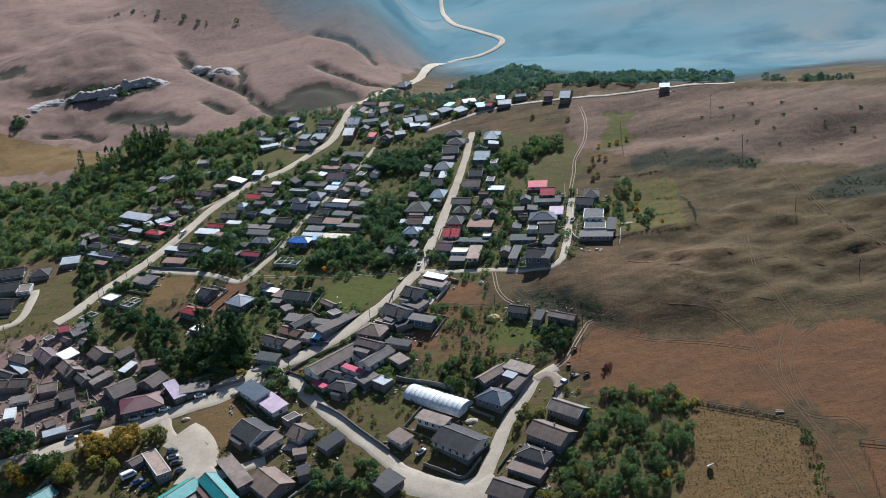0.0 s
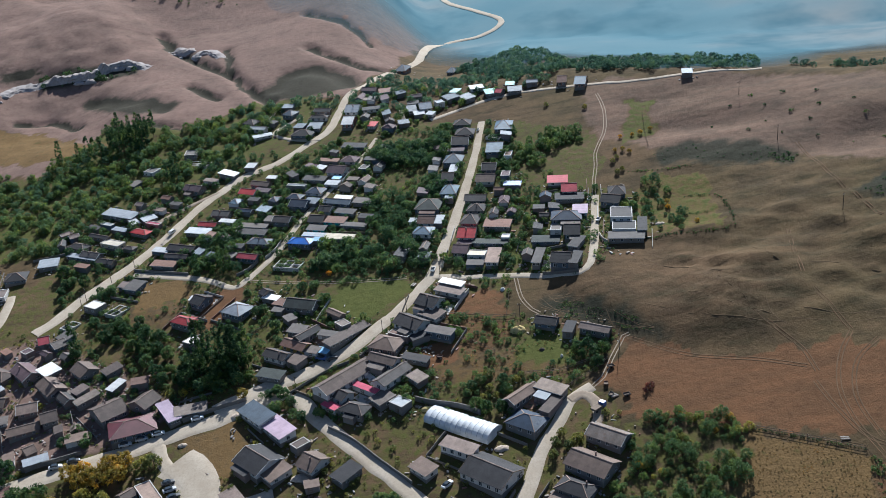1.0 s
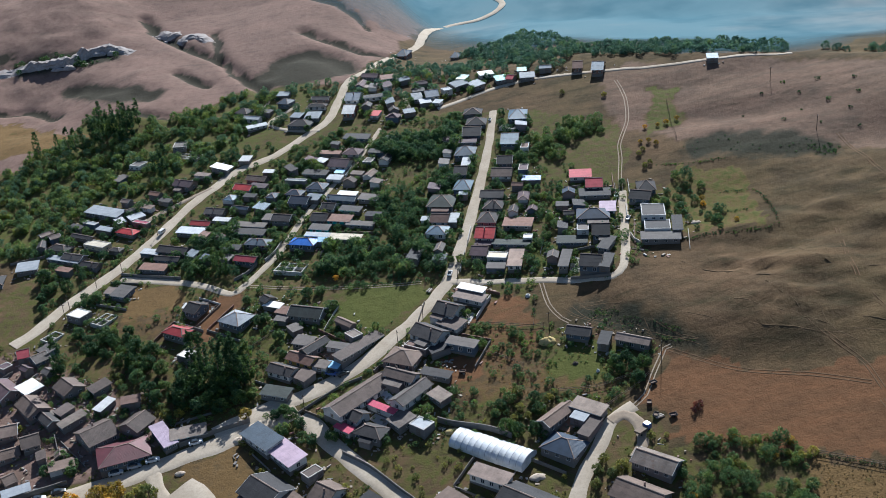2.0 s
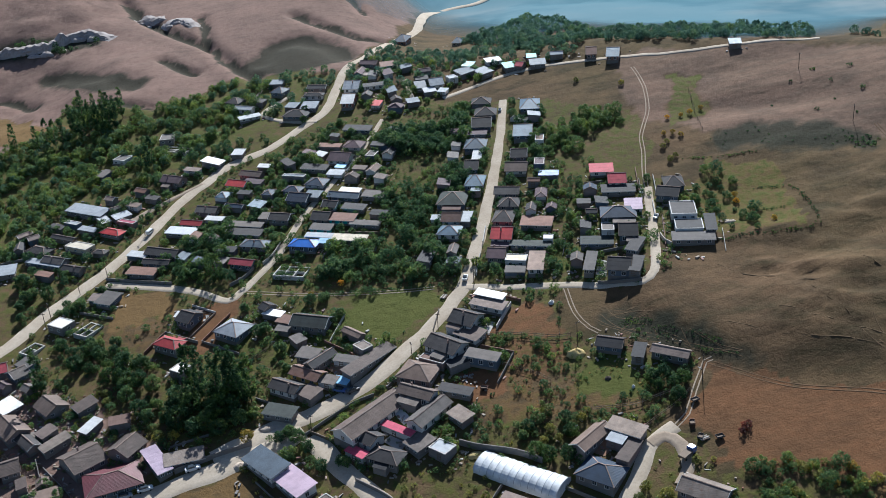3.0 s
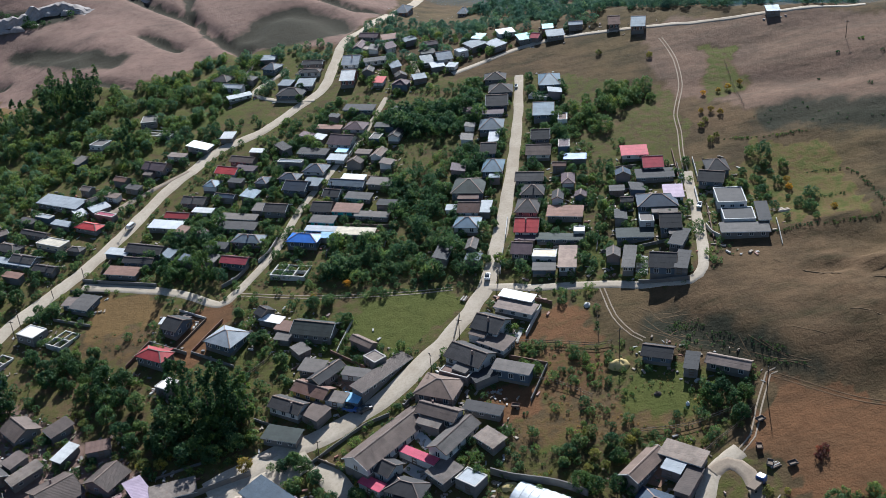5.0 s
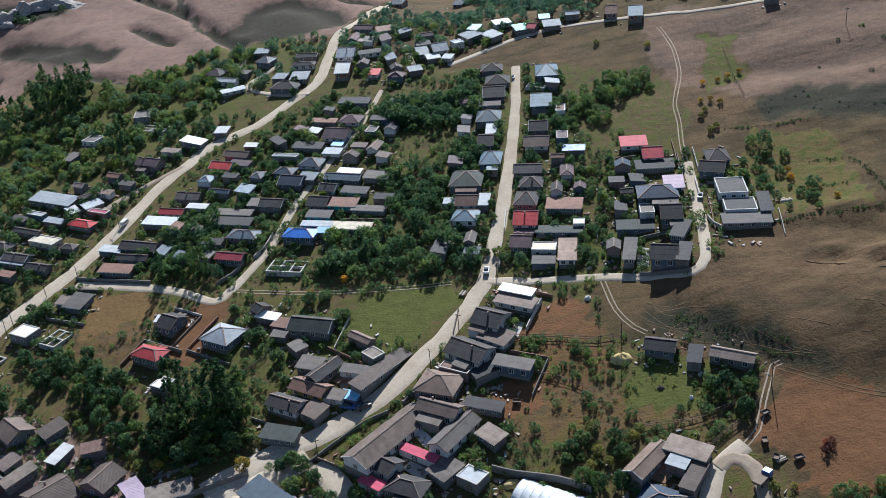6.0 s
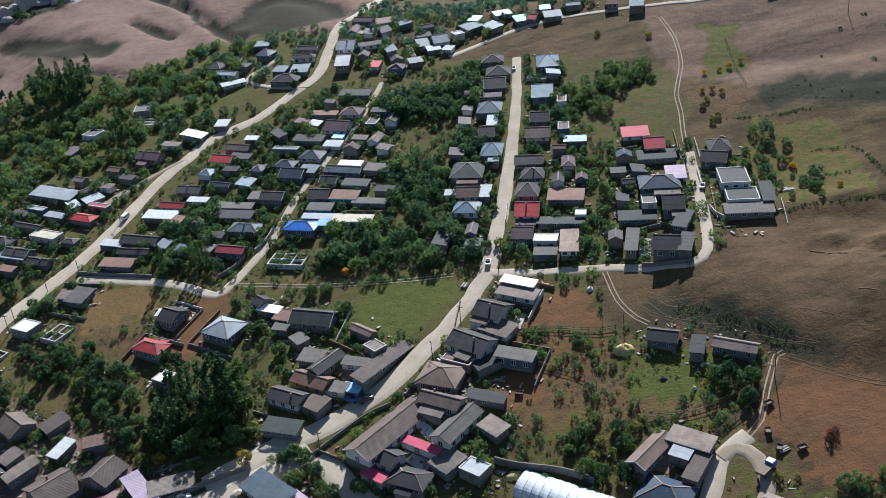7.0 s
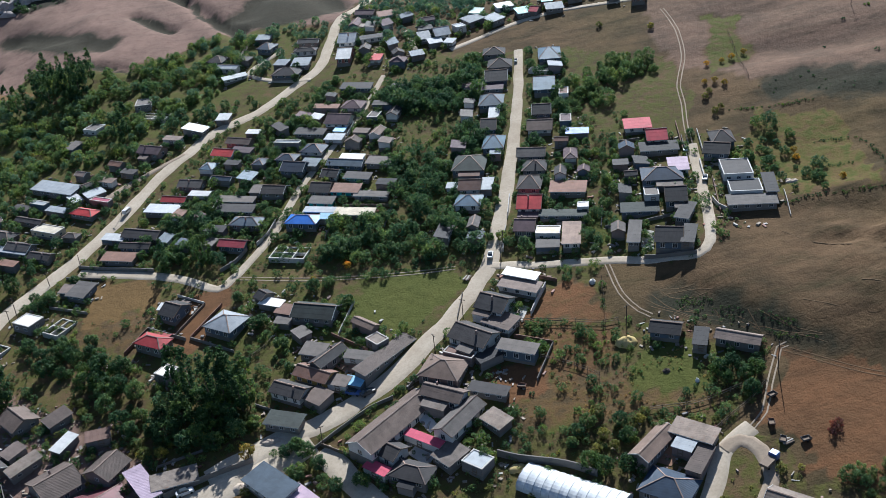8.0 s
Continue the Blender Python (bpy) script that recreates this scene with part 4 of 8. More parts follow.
house(-104.2, 415.3, -26, 12.3, 5.8, 1.6, "gable", "dark", "grey")
house(-99.3, 426.2, -23, 11.0, 4.6, 1.53, "shed", "bright", "grey")
house(-95.7, 430.2, -23, 8.4, 4.3, 1.51, "gable", "red", "white")
house(-90.8, 436.9, -23, 8.2, 5.5, 1.5, "gable", "slate", "grey")
house(-88.1, 430.2, -23, 7.0, 2.9, 1.5, "shed", "pale", "white")
house(-80.8, 451, -28, 7.9, 5.8, 1.5, "gable", "red", "white")
house(-91.3, 470.7, 62, 5.2, 8.3, 1.5, "shed", "bright", "grey")
house(-105.4, 462.4, -30, 8.9, 6.3, 1.79, "gable", "purple", "pink")
house(-127.6, 485.9, -30, 6.4, 6.4, 1.5, "flat", "slate", "white")
house(-133.6, 476.9, -33, 4.0, 5.9, 1.5, "shed", "slate", "bluegrey")
house(-111.3, 496.7, -1, 6.3, 7.8, 1.5, "flat", "slate", "grey")
house(-78.7, 502.6, 19, 9.2, 3.3, 1.5, "shed", "pale", "white")
house(-85.1, 518.9, -29, 6.8, 6.8, 1.79, "hip", "dark", "bluegrey")
house(-66.4, 520.8, -32, 6.0, 7.1, 1.79, "hip", "bluegrey", "bluegrey")
house(-59.4, 497.2, -20, 10.3, 7.7, 1.52, "hip", "dark", "bluegrey")
house(-61.2, 505.1, -26, 5.3, 5.0, 1.5, "shed", "bluegrey", "grey")
house(-54.1, 502, -15, 6.8, 6.7, 1.5, "shed", "bluegrey", "grey")
house(-37.8, 499.7, -15, 5.5, 11.3, 2.06, "gable", "white", "red")
house(-36, 512.1, -15, 6.6, 9.8, 1.79, "gable", "pale", "white")
house(-27.3, 492.5, -21, 4.0, 5.2, 1.5, "shed", "red", "white")
house(-35.8, 475.1, -21, 11.3, 4.6, 1.5, "shed", "dark", "bluegrey")
house(-37.8, 463.1, -22, 7.5, 7.1, 1.61, "hip", "purple", "white")
house(-42.7, 455.4, -26, 8.4, 8.3, 1.52, "gable", "purple", "white")
house(-45.2, 445.2, -24, 6.2, 4.1, 1.5, "shed", "pale", "white")
house(-43.3, 449.1, -26, 4.0, 2.9, 1.5, "shed", "lightblue", "white")
house(-52.7, 452, -24, 10.5, 4.3, 1.5, "shed", "dark", "grey")
house(-71.6, 460.1, -22, 4.9, 2.9, 1.5, "shed", "pale", "pink")
house(-75.9, 456, -28, 9.0, 4.9, 1.5, "gable", "brown", "pink")
house(-75.2, 450.2, -28, 7.5, 3.5, 1.5, "shed", "purple", "grey")
house(-81.8, 474.2, -17, 4.7, 5.0, 1.5, "shed", "pale", "grey")
house(-58.3, 433.2, -25, 7.8, 7.4, 1.51, "gable", "navy", "bluegrey")
house(-53.6, 433.5, -25, 5.9, 4.9, 1.5, "shed", "bluegrey", "grey")
house(-52, 441.5, -24, 7.6, 6.9, 1.55, "hip", "navy", "white")
house(-60.6, 439.9, -25, 6.9, 5.4, 1.5, "hip", "navy", "bluegrey")
house(-42.6, 429, -25, 11.8, 5.1, 1.52, "gable", "bluegrey", "bluegrey")
house(-40.6, 431.5, -25, 7.9, 3.4, 1.5, "shed", "white", "white")
house(-47.4, 425, -25, 5.6, 5.7, 1.5, "gable", "dark", "white")
house(-39.7, 420.5, -25, 8.6, 3.9, 1.5, "shed", "slate", "grey")
house(-32.6, 425.9, -25, 8.2, 4.5, 1.5, "shed", "slate", "grey")
house(-50.6, 418.5, -22, 6.6, 7.1, 1.59, "gable", "dark", "pink")
house(-43.7, 415.1, -22, 9.2, 5.1, 1.6, "shed", "rust", "teal")
house(-36.5, 409.5, -22, 10.8, 3.0, 1.5, "shed", "slate", "grey")
house(-51, 411.9, -22, 7.9, 4.1, 1.62, "shed", "slate", "teal")
house(-51, 407.2, -21, 11.7, 2.9, 1.5, "shed", "pale", "grey")
house(-56.8, 404, -21, 9.8, 6.2, 2.2, "hip", "blue", "bluegrey")
house(-50.1, 403.5, -21, 4.7, 3.2, 1.57, "shed", "lightblue", "grey")
house(-42, 402.7, -21, 12.1, 4.0, 1.5, "shed", "cream", "grey")
house(-70.2, 425.4, -22, 4.1, 4.6, 1.5, "shed", "slate", "grey")
house(-64.8, 423.1, -22, 7.6, 6.1, 1.56, "gable", "dark", "grey")
house(-76.6, 422.6, -22, 12.2, 3.4, 1.5, "shed", "slate", "grey")
house(-76.8, 417.9, -21, 12.4, 4.2, 1.5, "shed", "dark", "grey")
house(-73.3, 410, -21, 9.7, 5.8, 1.74, "hip", "bluegrey", "grey")
house(-76.9, 400.3, -25, 8.6, 4.8, 1.9, "gable", "crimson", "bluegrey")
house(2.1, 421.1, -15, 6.6, 10.0, 1.97, "hip", "slateblue", "bluegrey")
house(-6.6, 413.3, -16, 9.8, 11.6, 1.93, "hip", "darkgreen", "bluegrey")
house(-8.2, 402.7, -16, 6.5, 7.3, 1.57, "gable", "rust", "white")
house(-3.7, 401.1, -18, 3.5, 6.5, 1.5, "shed", "pale", "grey")
house(-9.9, 395.2, -18, 7.6, 7.4, 2.05, "hip", "slateblue", "white")
house(-13.3, 404.4, -16, 3.5, 3.2, 1.5, "shed", "pale", "white")
house(12.5, 477.2, -11, 7.8, 7.2, 1.52, "hip", "dark", "grey")
house(12.8, 467.9, -11, 8.4, 8.4, 1.52, "hip", "dark", "bluegrey")
house(10.1, 459.6, -11, 7.4, 9.5, 1.61, "gable", "dark", "bluegrey")
house(7.8, 454.1, -13, 7.1, 6.0, 1.5, "shed", "purple", "grey")
house(5.8, 445.7, -13, 8.0, 9.7, 1.61, "hip", "bluegrey", "bluegrey")
house(5.2, 437.7, -13, 3.5, 8.0, 1.57, "shed", "pale", "white")
house(2.5, 431.4, -15, 5.0, 8.4, 1.61, "gable", "dark", "bluegrey")
house(23.7, 448.5, -13, 7.0, 12.8, 1.61, "gable", "slateblue", "bluegrey")
house(29.6, 467.1, -11, 7.6, 12.3, 1.61, "hip", "slateblue", "bluegrey")
house(19.4, 433.2, -13, 5.9, 7.9, 1.5, "gable", "dark", "bluegrey")
house(17, 424.7, -15, 7.7, 7.8, 1.55, "gable", "brown", "white")
house(26.6, 417, -15, 6.9, 3.7, 1.5, "shed", "blue", "grey")
house(11, 404.7, -16, 7.1, 7.5, 1.66, "hip", "dark", "grey")
house(11.5, 411.6, -16, 8.5, 6.5, 1.52, "gable", "slate", "grey")
house(8, 397.2, -18, 6.9, 9.2, 1.82, "hip", "slate", "grey")
house(17.5, 391, -18, 10.3, 5.9, 1.52, "shed", "rust", "grey")
house(6.1, 388.1, -18, 6.9, 9.2, 1.88, "gable", "red", "white")
house(4.5, 383.5, -18, 5.7, 4.0, 1.56, "shed", "purple", "grey")
house(2.8, 378.7, -19, 5.8, 7.5, 1.82, "gable", "purple", "grey")
house(8, 374.4, -18, 7.3, 5.2, 1.61, "flat", "cream", "white")
house(13.4, 370.4, -15, 5.0, 10.1, 1.88, "shed", "oldpink", "white")
house(6.7, 369.2, -15, 6.3, 3.7, 1.63, "shed", "slate", "bluegrey")
house(13.5, 380.5, -18, 13.0, 3.2, 1.5, "shed", "darkgreen", "bluegrey")
house(19.3, 381.6, -15, 3.5, 3.7, 1.5, "flat", "white", "white")
house(43.7, 412.9, -10, 8.1, 6.1, 1.71, "shed", "crimson", "white")
house(46.9, 405.1, -10, 6.1, 8.0, 1.87, "gable", "crimson", "white")
house(46, 399.6, -10, 11.1, 5.2, 1.5, "shed", "dark", "grey")
house(42.3, 385.4, -12, 11.3, 8.6, 2.0, "hip", "navy", "bluegrey")
house(47.9, 388.3, -12, 5.7, 6.9, 1.77, "shed", "lilac", "white")
house(37.3, 378.7, -12, 4.3, 6.0, 1.7, "flat", "slate", "white")
house(42.4, 374.1, -13, 5.8, 9.2, 2.2, "gable", "dark", "bluegrey")
house(32.8, 374.2, -13, 10.2, 4.6, 1.5, "shed", "darkgreen", "bluegrey")
house(42.5, 366.1, -35, 4.0, 8.0, 1.78, "shed", "dark", "grey")
house(28.7, 365.1, -20, 3.5, 10.0, 1.79, "shed", "slate", "grey")
house(36, 359.3, -20, 7.0, 8.9, 2.29, "gable", "dark", "bluegrey")
house(40.3, 356.7, -26, 3.5, 8.1, 1.95, "shed", "dark", "grey")
house(60.4, 392.2, -26, 7.3, 7.7, 1.74, "gable", "dark", "bluegrey")
house(63.5, 397.4, -10, 6.7, 8.7, 1.71, "hip", "dark", "bluegrey")
house(61.6, 381.2, -12, 8.6, 10.7, 1.93, "flat", "dark", "white")
house(60.5, 371.8, -13, 9.1, 8.2, 1.86, "flat", "dark", "white")
house(59.8, 365.2, -13, 12.8, 4.9, 1.77, "shed", "slate", "grey")
house(66.7, 370.5, -13, 3.5, 9.3, 1.76, "shed", "dark", "white")
house(40.2, 322.6, -34, 10.3, 4.6, 1.96, "gable", "oldpink", "grey")
house(26, 330.8, -27, 7.4, 6.0, 1.7, "gable", "dark", "bluegrey")
house(32.3, 325.2, -25, 3.5, 6.4, 1.83, "shed", "dark", "grey")
house(-78.3, 367.4, -37, 9.3, 8.7, 2.24, "hip", "pale", "bluegrey")
house(-68.5, 375, -52, 3.5, 4.9, 1.72, "gable", "dark", "grey")
house(-66.5, 371.6, -32, 6.9, 3.2, 1.5, "shed", "white", "grey")
house(-62.8, 367.4, -30, 5.4, 4.2, 1.53, "shed", "rust", "pink")
house(-63.6, 363.6, -24, 4.6, 3.2, 1.5, "shed", "slate", "grey")
house(-55, 364.1, -24, 11.6, 7.7, 1.78, "gable", "darkgreen", "grey")
house(-56.1, 350, -27, 6.6, 4.9, 1.86, "shed", "slate", "grey")
house(-52.9, 346.3, 45, 9.9, 4.7, 2.28, "gable", "dark", "grey")
house(-45.2, 344.5, -26, 7.9, 3.3, 1.88, "shed", "slate", "white")
house(-56.3, 342, -38, 10.0, 5.7, 1.9, "gable", "rust", "yellow")
house(-50.7, 337.7, -29, 5.3, 3.9, 1.93, "shed", "old", "white")
house(-39.3, 343.0, 43, 18.5, 4.2, 1.81, "shed", "brown", "grey")
house(-47.3, 336.6, -30, 5.0, 3.2, 1.8, "shed", "lightblue", "bluegrey")
house(-62.3, 338.4, -36, 9.2, 5.7, 2.05, "gable", "dark", "white")
house(-55.9, 334.3, -46, 5.6, 5.3, 1.94, "shed", "brown", "grey")
house(-64, 329.6, -26, 9.3, 4.7, 1.83, "shed", "darkgreen", "grey")
house(-97.2, 366, -35, 9.2, 5.6, 2.47, "hip", "red", "grey")
house(-133.1, 386, -35, 7.3, 6.2, 1.77, "flat", "white", "grey")
house(-92.3, 376.9, -37, 5.6, 7.5, 2.06, "gable", "dark", "bluegrey")
house(-94.9, 379.3, -22, 4.5, 3.2, 1.5, "shed", "pale", "grey")
house(-93, 354.1, -37, 4.8, 5.0, 1.84, "flat", "white", "grey")
house(-122.1, 395.9, -21, 8.2, 4.2, 1.5, "shed", "oldpink", "bluegrey")
house(-140.5, 369.6, -44, 5.9, 4.6, 1.76, "shed", "slate", "bluegrey")
house(-28, 532.8, -25, 8.0, 4.7, 1.61, "gable", "purple", "grey")
house(-20.6, 528.1, 5, 6.2, 5.4, 1.52, "shed", "rust", "white")
house(-8.9, 501, 5, 4.7, 6.9, 1.52, "shed", "bluegrey", "white")
house(-2.8, 501.1, 6, 6.0, 8.1, 1.52, "gable", "pale", "white")
house(-5.8, 495.2, 6, 5.2, 4.7, 1.5, "shed", "pale", "grey")
house(-0.7, 492.6, -30, 3.9, 4.0, 1.5, "shed", "pale", "white")
house(9.8, 506.2, -71, 8.3, 6.5, 1.5, "shed", "bluegrey", "grey")
house(17, 502.6, -71, 8.5, 5.6, 1.5, "shed", "pale", "grey")
house(12.2, 511.7, -30, 4.7, 5.2, 1.5, "shed", "teal", "grey")
house(28, 502.7, 8, 5.7, 5.9, 1.52, "shed", "teal", "grey")
house(32.2, 501.3, -33, 3.5, 5.1, 1.52, "gable", "crimson", "grey")
house(39, 500.2, -5, 6.7, 6.0, 1.5, "shed", "bluegrey", "grey")
house(60.7, 498.7, -12, 4.4, 8.4, 1.88, "gable", "rust", "rust")
house(68.5, 493.6, -18, 5.3, 11.4, 1.88, "gable", "slateblue", "rust")
house(113.5, 480.9, -13, 4.8, 5.5, 1.52, "shed", "slateblue", "grey")
house(-10.7, 581.2, -21, 6.2, 11.0, 2.06, "hip", "navy", "rust")
house(15.1, 577.7, -21, 4.5, 8.1, 1.79, "hip", "bluegrey", "grey")
house(13.3, 289.1, -40, 10.6, 8.8, 2.04, "hip", "navy", "grey")
house(34.8, 278.2, -41, 11.6, 7.4, 1.8, "gable", "old", "grey")
house(22.6, 262.2, -39, 10.6, 7.0, 1.9, "hip", "dark", "grey")
house(19.4, 257.2, -38, 11.8, 5.0, 1.6, "shed", "brown", "grey")
house(28.3, 269.3, -43, 13.2, 9.4, 1.9, "gable", "brown", "grey")
house(13.7, 250.2, -37, 11.3, 9.6, 1.8, "gable", "brown", "grey")
house(1, 272.7, -43, 14.9, 11.6, 2.3, "gable", "dark", "white")
house(-17.7, 278.7, -51, 7.6, 5.4, 1.9, "shed", "brown", "white")
house(-7, 283.2, -38, 11.4, 4.8, 2.7, "shed", "oldpink", "white")
house(-87.8, 270.2, 49, 16.2, 7.8, 2.04, "gable", "teal", "red")
house(-74.3, 269.7, -57, 18.0, 6.3, 2.04, "gable", "teal", "red")
house(-133.1, 278.9, 50, 10.2, 7.3, 1.8, "gable", "teal", "grey")
house(-96.4, 285.8, -60, 16.7, 5.6, 1.8, "flat", "oldpink", "pink")
house(-104.1, 288.6, 45, 4.6, 4.8, 1.56, "gable", "brown", "grey")
house(-70, 276.5, -60, 18.8, 5.3, 1.8, "shed", "oldpink", "pink")
house(-65.6, 293, -48, 12.0, 11.1, 1.8, "gable", "dark", "white")
house(-61.2, 288.3, -52, 9.8, 8.2, 1.68, "shed", "brown", "white")
house(-49.3, 288.5, -43, 7.0, 8.7, 1.68, "gable", "brown", "white")
house(-39.6, 282.1, -49, 5.9, 8.2, 1.68, "shed", "dark", "grey")
house(-58.1, 269.3, -52, 12.4, 11.0, 1.8, "gable", "brown", "pink")
house(-22, 261.8, -52, 8.2, 7.8, 1.56, "shed", "slate", "grey")
house(-67.5, 312.1, -51, 12.9, 6.6, 2.16, "shed", "bluegrey", "white")
house(-60.5, 304.4, -54, 12.2, 6.5, 2.16, "shed", "lilac", "white")
house(-107.2, 316.9, 16, 14.7, 11.0, 1.92, "hip", "maroon", "bluegrey")
house(-96.1, 320, 31, 4.5, 11.2, 1.8, "shed", "lilac", "bluegrey")
house(-89.1, 320.1, 10, 10.6, 5.1, 1.5, "shed", "old", "pink")
house(-160.3, 355, -34, 11.4, 6.8, 1.58, "hip", "brown", "pink")
house(-150.3, 353.4, -50, 11.3, 7.5, 1.69, "gable", "purple", "pink")
house(-142.2, 352.5, 47, 6.5, 6.3, 1.5, "shed", "white", "grey")
house(-129.1, 349.2, -50, 8.2, 7.5, 1.6, "gable", "brown", "grey")
house(-119.3, 347, -53, 5.2, 6.5, 1.5, "shed", "brown", "grey")
house(-116.3, 338, -36, 3.7, 6.5, 1.54, "shed", "white", "grey")
house(-139, 343, -53, 10.8, 7.3, 1.74, "gable", "brown", "pink")
house(-128.6, 339.1, -46, 4.6, 5.2, 1.53, "shed", "oldpink", "grey")
house(-133.2, 336.5, -51, 9.1, 4.2, 1.78, "gable", "dark", "pink")
house(-125.2, 334, -53, 4.3, 8.3, 1.56, "shed", "old", "grey")
house(-116.5, 326.2, 38, 9.7, 11.0, 1.92, "gable", "brown", "grey")
house(-105, 327.7, 57, 8.0, 8.0, 1.68, "gable", "brown", "pink")
house(-160.2, 349.3, -49, 12.1, 2.8, 1.5, "shed", "pale", "grey")
house(-163.7, 346.1, -34, 8.7, 4.3, 1.62, "gable", "dark", "grey")
house(-158.7, 340.1, -5, 10.9, 7.0, 1.53, "gable", "brown", "pink")
house(-144.8, 334.4, 11, 6.8, 7.2, 1.56, "gable", "oldpink", "pink")
house(-136.3, 328.2, 20, 5.4, 7.5, 1.68, "gable", "brown", "grey")
house(-153.9, 330.2, 10, 7.1, 4.3, 1.5, "shed", "slate", "white")
house(-143.7, 324.5, 18, 10.1, 5.7, 1.56, "gable", "brown", "pink")
house(-155.4, 322.8, 9, 4.0, 6.0, 1.56, "shed", "white", "white")
house(-139.3, 314.4, 36, 3.6, 5.6, 1.5, "gable", "brown", "pink")
house(-136, 309.4, 22, 7.8, 3.7, 1.5, "shed", "pale", "grey")
house(-142.9, 297.8, 38, 5.2, 3.8, 1.56, "shed", "rust", "grey")
house(-148.2, 370.1, 15, 3.9, 6.5, 1.51, "gable", "crimson", "grey")
house(-142.3, 366.4, 41, 5.3, 6.3, 1.54, "gable", "slate", "bluegrey")
house(-181.4, 408.3, 5, 8.5, 9.8, 1.5, "gable", "dark", "grey")
house(-174.3, 405.1, 5, 6.5, 8.6, 1.5, "flat", "oldpink", "white")
house(-183.7, 420.2, 5, 10.1, 8.3, 1.5, "gable", "dark", "white")
house(-170.7, 416.4, 5, 8.7, 8.4, 1.5, "hip", "dark", "bluegrey")
house(-159.1, 421.9, 5, 8.0, 6.5, 1.5, "shed", "pale", "grey")
house(-178.4, 395.5, -9, 7.2, 9.7, 1.5, "gable", "dark", "grey")
house(-119.8, 394.8, -28, 6.5, 6.9, 1.5, "shed", "slate", "bluegrey")
house(-50.3, 460.2, 65, 4.8, 3.9, 1.76, "shed", "pale", "pink")
house(-87.7, 417.4, 69, 3.0, 3.5, 1.99, "gable", "purple", "grey")
house(-78.1, 443.1, -25, 5.3, 2.9, 1.9, "shed", "dark", "pink")
house(-69.2, 440.3, 66, 5.4, 4.4, 1.85, "hip", "navy", "grey")
house(-62.7, 458.3, -63, 7.7, 3.4, 2.13, "shed", "dark", "grey")
house(-73.2, 433.5, 67, 6.2, 4.9, 1.89, "shed", "slateblue", "pink")
house(-81.2, 435.6, -28, 7.2, 3.2, 1.75, "gable", "navy", "grey")
house(-83.1, 409.4, -24, 7.9, 3.4, 1.98, "shed", "dark", "grey")
house(-46.8, 465.2, -23, 9.2, 3.1, 1.87, "shed", "rust", "grey")
house(-54.5, 463, 65, 4.1, 4.6, 1.89, "shed", "purple", "white")
house(-91.6, 406, 67, 4.2, 3.8, 1.86, "shed", "navy", "grey")
house(-85.7, 444.3, 64, 5.5, 4.9, 2.0, "hip", "slateblue", "white")
house(-93.8, 421, 67, 5.2, 3.5, 1.98, "shed", "rust", "white")
house(-44.7, 472.5, 68, 3.4, 3.6, 1.76, "shed", "dark", "pink")
house(-60.3, 447.4, -23, 9.0, 2.9, 2.13, "flat", "bluegrey", "grey")
house(-83.9, 403.2, 65, 4.8, 3.7, 2.09, "shed", "slate", "grey")
house(-97.1, 410.4, 68, 5.4, 3.6, 1.76, "shed", "bluegrey", "white")
house(-116.6, 458.1, -33, 5.3, 3.6, 2.02, "gable", "rust", "grey")
house(-112.2, 452.1, -33, 5.8, 2.9, 1.72, "shed", "dark", "grey")
house(-145.5, 444.3, -34, 6.6, 3.0, 1.65, "shed", "dark", "grey")
house(-125.5, 449.4, 33, 4.1, 3.2, 1.64, "gable", "dark", "grey")
house(-152.8, 438.9, 32, 4.1, 3.8, 2.07, "gable", "oldpink", "bluegrey")
house(-144.1, 414.7, -30, 6.7, 2.9, 2.11, "shed", "rust", "grey")
house(-139.9, 444.4, -34, 6.7, 2.9, 1.76, "flat", "pale", "bluegrey")
house(-118.6, 449, -32, 5.5, 3.0, 2.0, "shed", "brown", "white")
house(-98.9, 467.4, -29, 7.0, 2.9, 1.68, "shed", "oldpink", "white")
house(-127.8, 456.3, -34, 4.1, 3.5, 2.11, "gable", "oldpink", "grey")
house(-156.8, 434.8, -83, 6.3, 3.5, 1.83, "gable", "dark", "grey")
house(-156.6, 442.1, 38, 5.5, 3.1, 2.04, "gable", "oldpink", "pink")
house(-29.6, 435.5, 66, 4.4, 4.1, 2.11, "shed", "brown", "white")
house(-36.5, 444.9, -25, 5.3, 3.1, 1.78, "shed", "brown", "grey")
house(-28.2, 458.5, -22, 7.1, 3.4, 2.07, "shed", "dark", "bluegrey")
house(-39.6, 439.6, 65, 3.2, 5.3, 2.14, "gable", "brown", "grey")
house(-31.7, 442.5, 64, 6.3, 3.9, 1.72, "gable", "brown", "white")
house(-25.3, 451.9, 68, 6.2, 4.0, 1.95, "gable", "dark", "white")
house(-31.7, 413.2, -23, 6.0, 3.4, 1.93, "shed", "dark", "pink")
house(-31.7, 452.8, 67, 5.4, 4.0, 1.68, "flat", "slate", "bluegrey")
house(-22.5, 467.5, 69, 3.7, 3.8, 2.06, "shed", "dark", "pink")
house(-10.8, 379, -23, 4.5, 3.7, 2.07, "shed", "navy", "grey")
house(-3.2, 440.2, 80, 6.0, 4.1, 1.99, "shed", "slate", "white")
house(-8.4, 423.6, 78, 6.0, 4.6, 2.09, "shed", "purple", "pink")
house(-18.8, 383.4, 69, 7.6, 4.2, 2.19, "shed", "dark", "grey")
house(-1.1, 447.5, 73, 4.0, 3.5, 1.84, "shed", "slate", "white")
